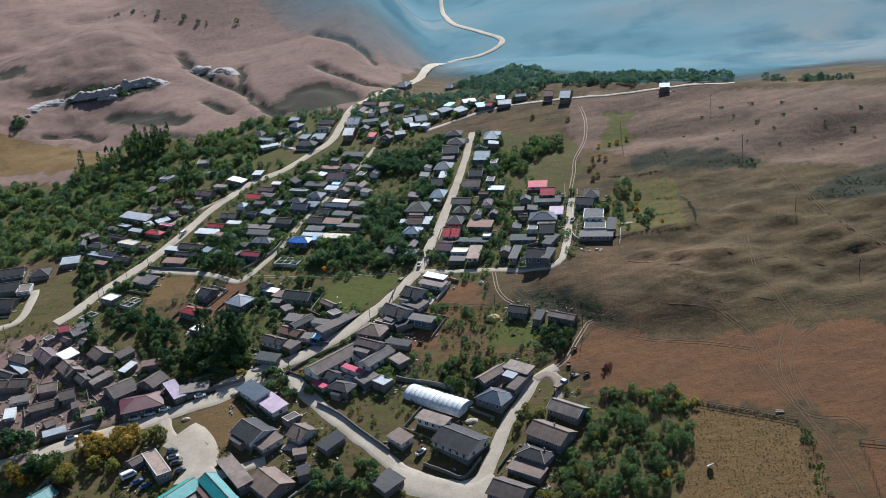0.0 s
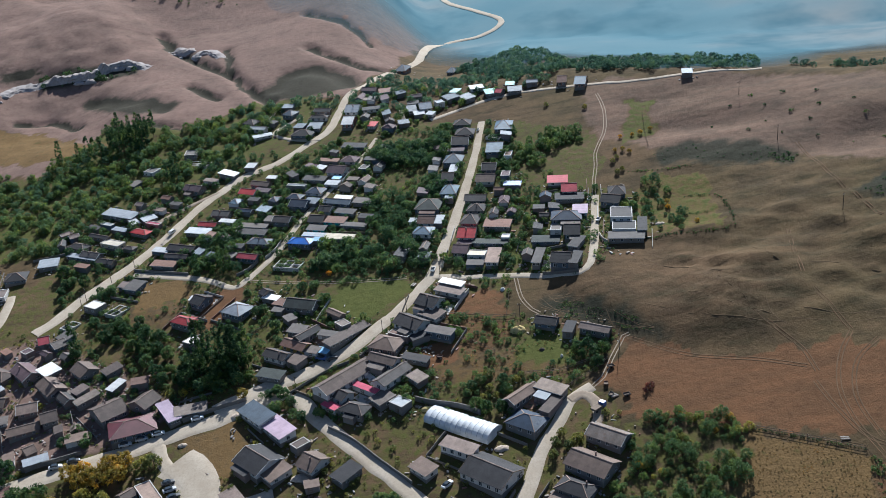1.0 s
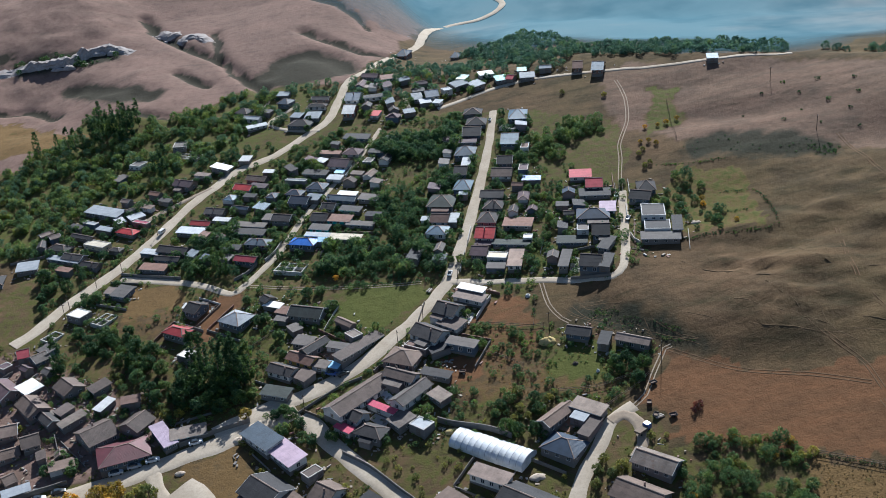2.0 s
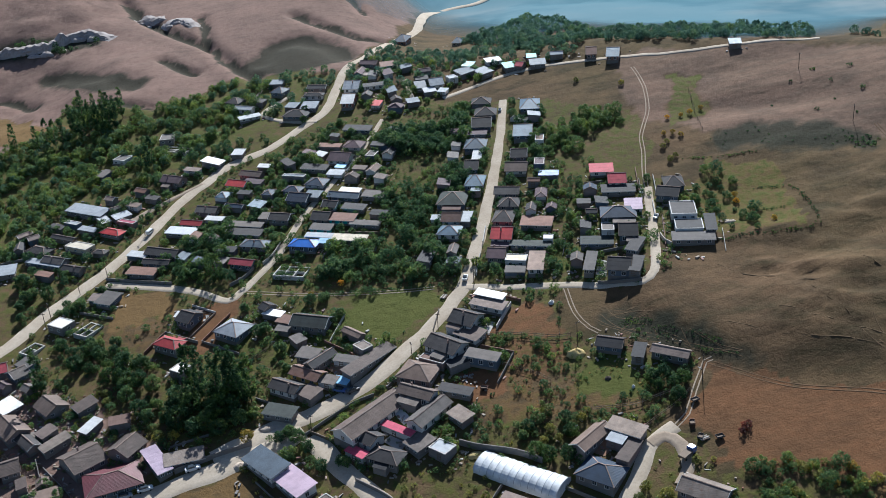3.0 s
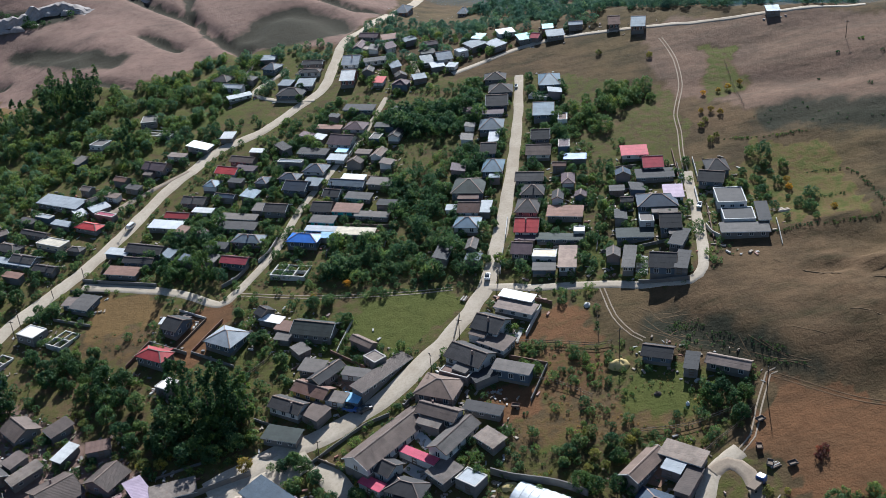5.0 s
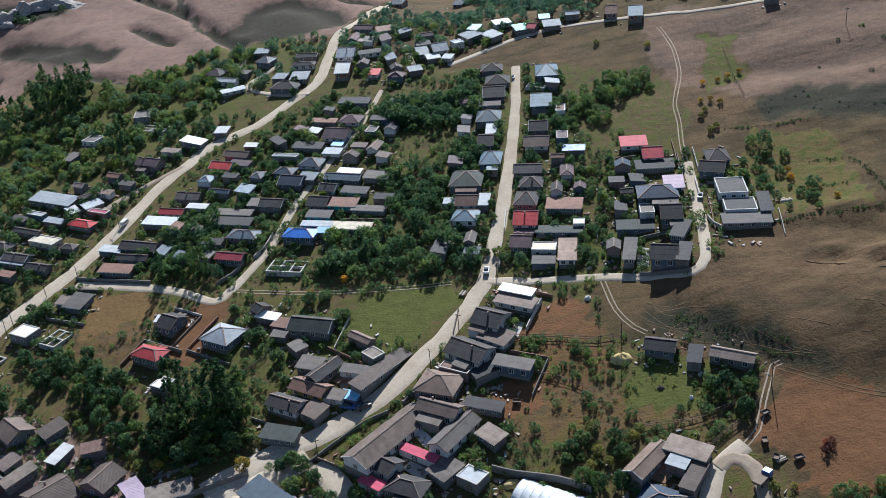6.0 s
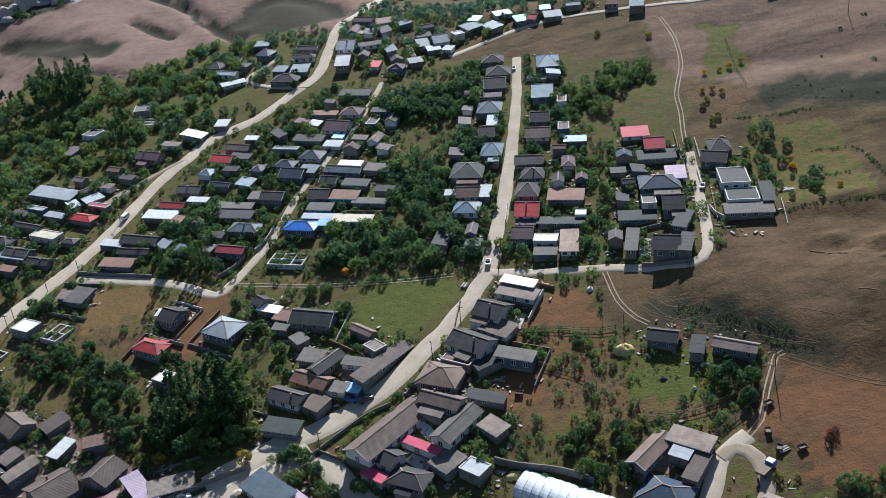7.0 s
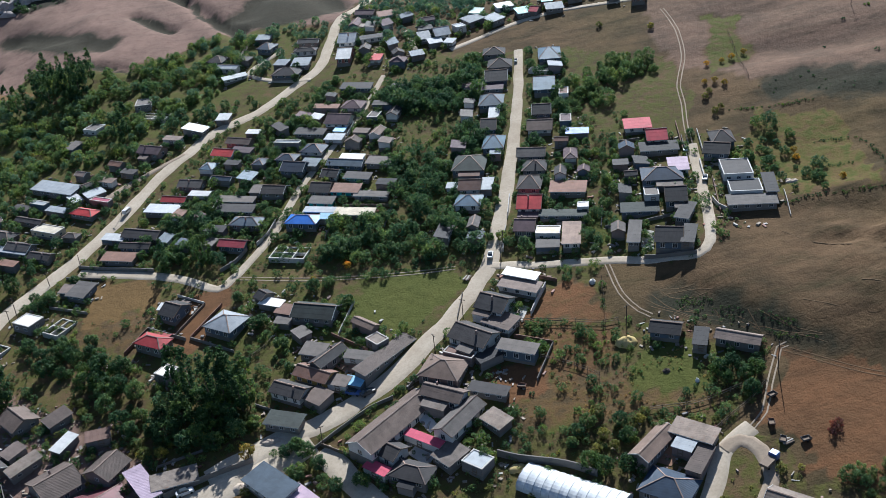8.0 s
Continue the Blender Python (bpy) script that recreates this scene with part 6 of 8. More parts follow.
thicket("garden_tree", [(-29, 428), (-8, 431), (0, 442), (-2, 418), (-11, 412), (-15, 389), (-31, 401)], 2.8, ['broad', 'dark', 'olive'], 0.75, "green and yellowing fruit trees in the long gardens", 0.42, 1.75, LEAF, -0.4)
thicket("garden_tree", [(-54, 402), (-31, 399), (-9, 387), (-10, 374), (-32, 376), (-54, 386), (-47, 395)], 2.8, ['broad', 'dark', 'olive'], 0.75, "green and yellowing fruit trees in the long gardens", 0.42, 1.75, LEAF, -0.4)
thicket("garden_tree", [(-29, 466), (-5, 469), (5, 480), (3, 453), (-8, 446), (-27, 453)], 2.5, ['dark', 'broad'], 0.75, "green and yellowing fruit trees in the long gardens", 0.42, 1.75, LEAF, -0.4)
thicket("garden_tree", [(25, 408), (34, 404), (29, 382), (20, 380), (24, 393)], 4.0, ['broad', 'olive'], 0.6, "green and yellowing fruit trees behind the houses", 0.61, 1.50, LEAF, -2.0)
thicket("garden_tree", [(18, 411), (25, 408), (33, 415), (41, 409), (32, 402), (19, 398)], 3.8, ['broad', 'olive'], 0.55, "green and yellowing fruit trees behind the houses", 0.61, 1.50, LEAF, -2.0)
thicket("garden_tree", [(18, 379), (23, 378), (19, 362), (15, 365)], 3.6, ['broad', 'olive'], 0.5, "green and yellowing fruit trees behind the houses", 0.61, 1.50, LEAF, -2.0)
thicket("garden_tree", [(63, 389), (74, 402), (84, 399), (81, 387), (75, 384), (83, 376), (81, 364), (68, 366), (72, 381)], 4.2, ['broad', 'olive', 'dark'], 0.6, "green and yellowing fruit trees in an orchard on the hill", 0.61, 1.50, LEAF, -2.0)
thicket("garden_tree", [(19, 436), (34, 450), (54, 458), (61, 447), (58, 442), (41, 439), (41, 430), (26, 431)], 2.7, ['dark', 'broad'], 0.6, "green and yellowing fruit trees in a plantation on the hill", 0.61, 1.50, LEAF, -2.0)
orchard([(-6, 308), (3, 313), (14, 308), (6, 295), (-3, 299)], 3.6, ['broad', 'dark', 'olive'], 0.75, "in an overgrown garden")
thicket("garden_tree", [(-11, 328), (6, 325), (16, 318), (14, 309), (-11, 311)], 7.5, ['bush', 'olive', 'bush'], 0.6, "green and yellowing fruit trees on a weedy plot", 0.61, 1.50, LEAF, -2.0)
thicket("garden_tree", [(-6, 345), (17, 336), (17, 320), (-2, 329)], 3.0, ['bush', 'olive', 'bush'], 0.5, "green and yellowing fruit trees on a vegetable plot", 0.61, 1.50, LEAF, -2.0)
thicket("garden_tree", [(-67, 362), (-35, 352), (-43, 347), (-64, 355)], 5.0, ['bush', 'bush', 'olive'], 0.5, "green and yellowing fruit trees in a weedy garden", 0.61, 1.50, LEAF, -2.0)
thicket("garden_tree", [(-76, 446), (-60, 451), (-56, 450), (-64, 428), (-75, 428)], 3.8, ['broad', 'dark'], 0.55, "green and yellowing fruit trees between the houses", 0.61, 1.50, LEAF, -2.0)
thicket("garden_tree", [(-110, 412), (-82, 424), (-81, 395), (-95, 396), (-100, 401)], 3.2, ['broad', 'dark', 'olive'], 0.75, "green and yellowing fruit trees between the houses", 0.61, 1.50, LEAF, -2.0)
thicket("garden_tree", [(-72, 475), (-43, 485), (-35, 471), (-46, 461), (-60, 455), (-68, 462)], 4.2, ['broad', 'olive', 'dark'], 0.55, "green and yellowing fruit trees between the houses", 0.61, 1.50, LEAF, -2.0)
orchard([(-153, 417), (-134, 400), (-142, 387), (-147, 388)], 4.2, ['dark', 'broad'], 0.7, "beside the main street")
orchard([(-136, 399), (-121, 402), (-124, 392), (-130, 389)], 3.8, ['broad'], 0.7, "beside the main street")
thicket("garden_tree", [(-112, 419), (-83, 449), (-60, 466), (-35, 479), (-25, 475), (-29, 428), (-37, 400), (-54, 402), (-73, 395), (-100, 403)], 3.0, ['broad', 'dark', 'olive', 'broad'], 0.52, "small fruit and shade trees round the houses", 0.42, 1.65, LEAF, -0.25)
thicket("garden_tree", [(-20, 380), (-9, 421), (7, 481), (35, 469), (27, 431), (25, 387), (19, 363), (-3, 371)], 3.0, ['broad', 'dark', 'olive', 'broad'], 0.52, "small fruit and shade trees round the houses", 0.42, 1.65, LEAF, -0.25)
thicket("garden_tree", [(20, 362), (34, 411), (58, 405), (41, 353)], 4.4, ['broad', 'dark', 'olive', 'broad'], 0.48, "small fruit and shade trees round the houses", 0.42, 1.70, LEAF, -0.28)
thicket("garden_tree", [(-157, 418), (-165, 452), (-135, 460), (-97, 481), (-68, 489), (-64, 476), (-98, 461), (-122, 425), (-140, 405)], 3.6, ['broad', 'dark', 'olive', 'broad'], 0.6, "small fruit and shade trees round the houses", 0.42, 1.70, LEAF, -0.28)
thicket("garden_tree", [(-42, 508), (-31, 543), (4, 519), (48, 504), (14, 498), (-0, 489), (-22, 481)], 4.0, ['broad', 'dark', 'olive', 'broad'], 0.6, "small fruit and shade trees round the houses", 0.42, 1.70, LEAF, -0.28)
thicket("garden_tree", [(-133, 327), (-144, 360), (-134, 375), (-102, 341), (-92, 325), (-70, 320), (-56, 332), (-67, 356), (-43, 356), (-28, 353), (-0, 345), (-2, 327), (-22, 302), (-51, 307)], 4.6, ['broad', 'olive', 'bush'], 0.5, "small fruit and shade trees round the yards", 0.51, 1.56, LEAF, -0.05)
tree("poplar", -148.8, 522.3, 1.2, "in a row under the hill")
tree("poplar", -143.6, 522.1, 1.2, "in a row under the hill")
tree("poplar", -145.2, 519.2, 1.2, "in a row under the hill")
tree("poplar", -139.7, 522.1, 1.2, "in a row under the hill")
tree("poplar", -134.7, 518.5, 1.2, "in a row under the hill")
tree("poplar", -136.9, 517.5, 1.2, "in a row under the hill")
tree("poplar", -131.8, 518.8, 1.2, "in a row under the hill")
tree("poplar", -164.7, 505.7, 1.2, "in a row under the hill")
tree("poplar", -160.4, 506.3, 1.2, "in a row under the hill")
tree("poplar", -157.3, 505.8, 1.2, "in a row under the hill")
tree("poplar", -154.3, 505.6, 1.2, "in a row under the hill")
tree("poplar", -117.2, 477.4, 1.2, "in a row under the hill")
tree("poplar", -115.2, 478.9, 1.2, "in a row under the hill")
tree("poplar", -173.5, 506.1, 1.2, "in a row under the hill")
thicket("scrub", [(30, 339), (33, 341), (39, 339), (39, 336), (34, 337), (31, 337)], 0.8, ['bush'], 0.3, "dark low weeds in the hollows of the bank", 0.42, 1.65, LEAF_DARK, -2.0)
thicket("scrub", [(38, 335), (44, 332), (44, 329), (40, 330), (38, 332)], 0.8, ['bush'], 0.3, "dark low weeds in the hollows of the bank", 0.42, 1.65, LEAF_DARK, -2.0)
thicket("scrub", [(47, 324), (51, 321), (57, 318), (57, 317), (49, 321)], 0.8, ['bush'], 0.3, "dark low weeds in the hollows of the bank", 0.42, 1.65, LEAF_DARK, -2.0)
thicket("scrub", [(46, 329), (50, 327), (54, 323), (54, 321), (48, 325)], 0.8, ['bush'], 0.3, "dark low weeds in the hollows of the bank", 0.42, 1.65, LEAF_DARK, -2.0)
thicket("scrub", [(-228, 764), (-191, 733), (-165, 717), (-141, 706), (-107, 701), (-107, 697), (-141, 701), (-165, 709), (-191, 724), (-224, 755)], 4.5, ['dark', 'bush'], 0.55, "line of dark scrub over the hill", 0.3, 1.9, LEAF_DARK, -0.1)
thicket("scrub", [(143, 366), (154, 373), (170, 377), (188, 376), (188, 364), (167, 359), (153, 360)], 1.7, ['bush'], 0.45, "band of dark scrub in a hollow of the pasture", 0.5, 1.6, LEAF_DARK, -0.15)
thicket("scrub", [(82, 420), (100, 422), (119, 412), (133, 401), (130, 395), (110, 406), (86, 414)], 2.4, ['bush'], 0.3, "band of dark scrub in a hollow of the pasture", 0.5, 1.6, LEAF_DARK, 0.05)
thicket("scrub", [(123, 403), (129, 404), (133, 400), (129, 395), (123, 398)], 1.7, ['bush'], 0.6, "clump of dark scrub on the pasture", 0.5, 1.5, LEAF_DARK, -2.0)
thicket("scrub", [(-211, 617), (-200, 618), (-170, 617), (-158, 612), (-160, 607), (-188, 606), (-209, 605)], 2.6, ['bush', 'dark'], 0.5, "scrub along the rocks", 0.35, 1.8, LEAF_DARK, -0.1)
thicket("scrub", [(-234, 583), (-230, 587), (-226, 586), (-225, 579), (-231, 577)], 2.4, ['dark'], 0.6, "clump of dark trees on the bare hillside", 0.35, 1.8, LEAF_DARK, -2.0)
thicket("forest", [(-238, 517), (-184, 501), (-156, 543), (-123, 520), (-85, 545), (-69, 538), (-74, 516), (-88, 490), (-115, 466), (-142, 464), (-160, 431), (-207, 427)], 3.3, ['dark', 'broad', 'broad'], 0.66, "dense green woods below the bare hill", 0.3, 1.95, LEAF, -0.16)
thicket("forest", [(-236, 511), (-182, 495), (-155, 535), (-123, 515), (-84, 537), (-74, 523), (-88, 490), (-115, 466), (-142, 464), (-160, 431), (-209, 432)], 4.6, ['broad', 'olive', 'bush'], 0.6, "yellowing trees among dense woods", 0.36, 1.8, LEAF_OLIVE, -0.05)
thicket("forest", [(-236, 511), (-182, 495), (-155, 535), (-123, 515), (-84, 537), (-74, 523), (-88, 490), (-115, 466), (-142, 464), (-160, 431), (-209, 432)], 4.2, ['broad', 'dark'], 0.6, "trees with haze-tinted grey-green leaves among dense woods", 0.34, 1.8, LEAF_HAZED, -0.12)
thicket("forest", [(-100, 543), (-45, 535), (-39, 521), (-61, 504), (-81, 499), (-91, 516)], 3.6, ['dark', 'broad'], 0.6, "green trees round the upper yards", 0.34, 1.85, LEAF_HAZED, -0.1)
thicket("forest", [(-39, 532), (-15, 571), (60, 518), (55, 503), (33, 505), (2, 507), (-16, 501), (-33, 508)], 3.4, ['dark', 'broad'], 0.6, "hazy green trees round the far houses", 0.32, 1.9, LEAF_HAZED, -0.15)
thicket("forest", [(16, 577), (33, 595), (55, 609), (65, 585), (69, 545), (86, 536), (104, 537), (130, 523), (152, 499), (144, 478), (108, 491), (70, 511), (42, 518)], 2.7, ['dark', 'broad'], 0.6, "hazy grey-green trees in the far valley", 0.26, 2.1, LEAF_HAZED, -0.35)
thicket("forest", [(160, 482), (177, 477), (197, 474), (199, 452), (197, 447), (171, 470)], 2.8, ['dark', 'broad'], 0.45, "hazy grey-green trees in the far valley", 0.26, 2.1, LEAF_HAZED, -0.1)
SCRUBLAND = [(43, 284), (49, 286), (56, 283), (63, 281), (70, 278), (73, 273), (68, 261), (64, 249), (59, 239), (22, 248), (28, 256), (38, 266), (40, 275)]
thicket("thicket", SCRUBLAND, 2.9, ['broad', 'dark', 'olive'], 0.62, "tangled green thicket beside the bare field", 0.7, 1.3, LEAF, -0.3)
thicket("thicket", SCRUBLAND, 2.6, ['olive', 'bush'], 0.62, "yellowing scrub in the thicket", 0.8, 1.25, LEAF_OLIVE, -0.1)
thicket("thicket", SCRUBLAND, 6.0, ['bush', 'gold'], 0.6, "golden and brown bushes in the thicket", 0.9, 1.2, LEAF_GOLD, 0.1)
thicket("thicket", SCRUBLAND, 1.8, ['bush'], 0.5, "dark undergrowth in the thicket", 0.9, 1.2, LEAF_DARK, -0.1)


def hedge(points, wide, size, label, mat=LEAF):
    """A ragged line of low bushes along the edge of a plot."""
    line = [Vector(p) for p in points]
    side = [(b - a).normalized().orthogonal() * wide / 2 for a, b in zip(line, line[1:])]
    side.append(side[-1])
    poly = [tuple(p + d) for p, d in zip(line, side)] + [tuple(p - d) for p, d in zip(line[::-1], side[::-1])]
    thicket("hedge_shrub", poly, wide * 0.75, ['bush'], size, label, 0.7, 1.4, mat, -2.0)


thicket("dry_grass", [(73, 273), (98, 257), (95, 228), (60, 238)], 0.95, ['bush'], 0.2, "dry yellow grass tufts in a fenced field", 0.35, 1.9, LEAF_STRAW, -0.35)
thicket("dry_grass", [(-11, 330), (16, 322), (28, 327), (38, 312), (16, 308), (-11, 312)], 1.3, ['bush'], 0.22, "dry weeds on an untended plot", 0.35, 1.8, LEAF_STRAW, -0.2)
hedge([(71, 412), (82, 408), (94, 406)], 1.4, 0.42, "low dark hedge across the pasture", LEAF_DARK)
hedge([(86, 388), (94, 386), (98, 385), (99, 374), (97, 362), (93, 361), (80, 362), (66, 364)], 1.2, 0.36, "low ragged hedge round a field", LEAF_DARK)
hedge([(84, 375), (91, 374)], 1.1, 0.32, "low ragged hedge across a field", LEAF_DARK)
hedge([(73.3, 272.8), (86.3, 265.7), (99.0, 258.5)], 0.9, 0.32, "low weeds along a field fence", LEAF_DARK)
hedge([(-54, 378), (-32, 374), (-18, 371.5)], 1.6, 0.45, "line of weeds along a garden track")
thicket("garden_shrub", [(-133, 327), (-152, 411), (-129, 434), (-81, 479), (-35, 486), (7, 481), (27, 455), (55, 397), (76, 389), (68, 366), (40, 348), (37, 334), (47, 320), (22, 288)], 2.0, ['bush', 'olive', 'bush', 'broad'], 0.42, "low garden shrubs, weeds and vines between the houses", 0.28, 1.75, LEAF, -0.22)
thicket("garden_shrub", [(-147, 284), (-180, 390), (-59, 328), (-19, 306), (39, 313), (40, 285), (29, 246)], 2.4, ['bush', 'bush', 'olive'], 0.48, "low shrubs and weeds round the lower yards", 0.40, 1.63, LEAF_OLIVE, -0.05)
thicket("pasture_shrub", [(107, 431), (124, 456), (162, 447), (188, 415), (179, 392), (144, 408)], 11, ['bush'], 0.7, "scattered dark bushes on the dry pasture", 0.58, 1.65, LEAF_DARK, -2.0)
thicket("field_shrub", [(99, 258), (102, 254), (99, 230), (96, 231)], 1.9, ['bush'], 0.7, "row of scrub along the field edge", 0.49, 1.65, LEAF, -2.0)


def yard_clutter():
    """Planks, blocks, firewood and sheets that lie about the yards: too small to tell apart."""
    verts, faces = [], []
    for hx, hy, ht, hl, hw in HOUSES:
        for _ in range(16 if hy < 400 else 6):
            a, r = grow.uniform(0, 6.28), max(hl, hw) / 2 + grow.uniform(0.4, 3.2)
            x, y = hx + r * math.cos(a), hy + r * math.sin(a)
            if not free(x, y, 0.2, 0.2):
                continue
            k = len(verts)
            l, w, h = grow.uniform(0.15, 0.8), grow.uniform(0.1, 0.35), grow.uniform(0.08, 0.4)
            m = pose(x, y, ground_z(x, y), grow.uniform(-6, 6), grow.uniform(-6, 6), grow.uniform(0, 180))
            verts += [m @ Vector((sx * l, sy * w, sz)) for sz in (-0.3, h) for sx, sy in ((-1, -1), (1, -1), (1, 1), (-1, 1))]
            faces += [tuple(k + i for i in f) for f in ((4, 5, 6, 7), (0, 1, 5, 4), (1, 2, 6, 5), (2, 3, 7, 6), (3, 0, 4, 7))]
    me = bpy.data.meshes.new("yard_clutter")
    me.from_pydata(verts, [], faces)
    m, n, l, b = material("mixed_yard_scrap", 0.8)
    isl = n.new("ShaderNodeNewGeometry").outputs["Random Per Island"]
    l.new(ramp(n, l, isl, ((0.0, (0.10, 0.075, 0.055)), (0.3, (0.32, 0.26, 0.20)), (0.6, (0.16, 0.15, 0.15)), (0.8, (0.42, 0.40, 0.37)), (1.0, (0.24, 0.10, 0.07)))), b.inputs["Base Color"])
    me.materials.append(m)
    tagged(new("yard_clutter", me), "planks, blocks, firewood and scrap lying in the yards", "clutter", kind="stuff")


yard_clutter()


# ---- walls, fences, poles ----
def polyline_wall(points, high, thick, mat, label, name="yard_wall"):
    """A masonry wall that follows the ground, one closed mesh with a rough top."""
    line = glide(points, 1.6)
    bm = bmesh.new()
    rings = []
    for k, p in enumerate(line):
        d = (line[min(k + 1, len(line) - 1)] - line[max(k - 1, 0)]).normalized()
        s = Vector((d.y, -d.x)) * thick / 2
        z = ground_z(p.x, p.y)
        top = z + high + dice.uniform(-0.05, 0.05)
        rings.append([bm.verts.new(v) for v in ((p.x - s.x, p.y - s.y, z - 0.5), (p.x + s.x, p.y + s.y, z - 0.5), (p.x + s.x, p.y + s.y, top), (p.x - s.x, p.y - s.y, top))])
    for a, b in zip(rings, rings[1:]):
        for i in range(4):
            bm.faces.new((a[i], a[(i + 1) % 4], b[(i + 1) % 4], b[i]))
    bm.faces.new(rings[0][::-1])
    bm.faces.new(rings[-1])
    return tagged(new(name, mesh_of(name, bm, mat)), label, "wall", "yard walls")


bm = bmesh.new()
tube(bm, (0, 0, -0.4), (0.03, 0.02, 1.45), 0.07, 0.055, 6)
POST = mesh_of("post", bm, WOOD)


def fence(points, gap=2.6, rails=2, label="grey wooden post and rail fence along a plot"):
    line = glide(points, gap)
    x0, y0 = line[0]
    f = thing("fence", x0, y0, 0, label, "fence", "fences of the plots")
    z0 = ground_z(x0, y0)
    spots = [Vector((p.x - x0, p.y - y0, ground_z(p.x, p.y) - z0)) for p in line]
    for s in spots:
        part("post", POST, WOOD, f, m=Matrix.Translation(s) @ pose(0, 0, 0, dice.uniform(-5, 5), dice.uniform(-5, 5), dice.uniform(0, 360)))
    for k in range(rails):
        bm = bmesh.new()
        h = 0.55 + 0.6 * k
        ring = []
        for s in spots:
            ring.append([bm.verts.new(s + Vector((0, dx, h + dz + dice.uniform(-0.04, 0.04)))) for dx, dz in ((-0.04, -0.06), (0.04, -0.06), (0.04, 0.06), (-0.04, 0.06))])
        for a, b in zip(ring, ring[1:]):
            for i in range(4):
                bm.faces.new((a[i], a[(i + 1) % 4], b[(i + 1) % 4], b[i]))
        bm.faces.new(ring[0][::-1])
        bm.faces.new(ring[-1])
        part("rail", bm, WOOD, f)


def pole(x, y, high, lean=0.0):
    p = thing("utility_pole", x, y, dice.uniform(0, 180), "dark weathered wooden power pole with a crossarm", "pole", "power poles")
    bm = bmesh.new()
    tube(bm, (0, 0, -0.8), (lean, 0, high), 0.12, 0.08, 8)
    part("shaft", bm, DARKWOOD, p)
    bm = bmesh.new()
    box(bm, lean - 0.75, lean + 0.75, -0.06, 0.06, high - 0.55, high - 0.42)
    arm = part("crossarm", bm, DARKWOOD, p)
    for k in (-0.62, 0.0, 0.62):
        bm = bmesh.new()
        tube(bm, (lean + k, 0, high - 0.42), (lean + k, 0, high - 0.2), 0.05, 0.035, 6)
        part("insulator", bm, TRIM, arm)


# ---- vehicles ----
def paint(name, c):
    m, n, l, b = material(name, 0.3, 0.0, 0.6)
    l.new(blend(n, l, number(n, l, "MULTIPLY", tex_noise(n, l, place(n), 0.5, 4), 0.25), c, (0.32, 0.28, 0.23)), b.inputs["Base Color"])
    return m


PAINT = {k: paint(f"{k}_car_paint", c) for k, c in dict(white=(0.72, 0.72, 0.72), silver=(0.42, 0.43, 0.45), dark=(0.035, 0.038, 0.045), blue=(0.03, 0.10, 0.34), red=(0.38, 0.04, 0.04)).items()}
TYRE = material("tyre_rubber", 0.85)[0]
TYRE.node_tree.nodes["Principled BSDF"].inputs["Base Color"].default_value = (0.02, 0.02, 0.02, 1)


def loft(bm, sections):
    """Closed rings, from one end to the other, joined into one body."""
    rings = [[bm.verts.new(v) for v in s] for s in sections]
    for a, b in zip(rings, rings[1:]):
        for i in range(len(a)):
            bm.faces.new((a[i], a[(i + 1) % len(a)], b[(i + 1) % len(a)], b[i]))
    bm.faces.new(rings[0][::-1])
    bm.faces.new(rings[-1])


def ring_at(x, w, z0, z1, tuck=0.12):
    return [(x, -w, z0), (x, w, z0), (x, w, z1 - tuck), (x, w - tuck, z1), (x, -w + tuck, z1), (x, -w, z1 - tuck)]


bm = bmesh.new()
tube(bm, (0, -0.1, 0), (0, 0.1, 0), 0.31, 0.31, 14)
WHEEL = mesh_of("wheel", bm, TYRE)
CARS = {}


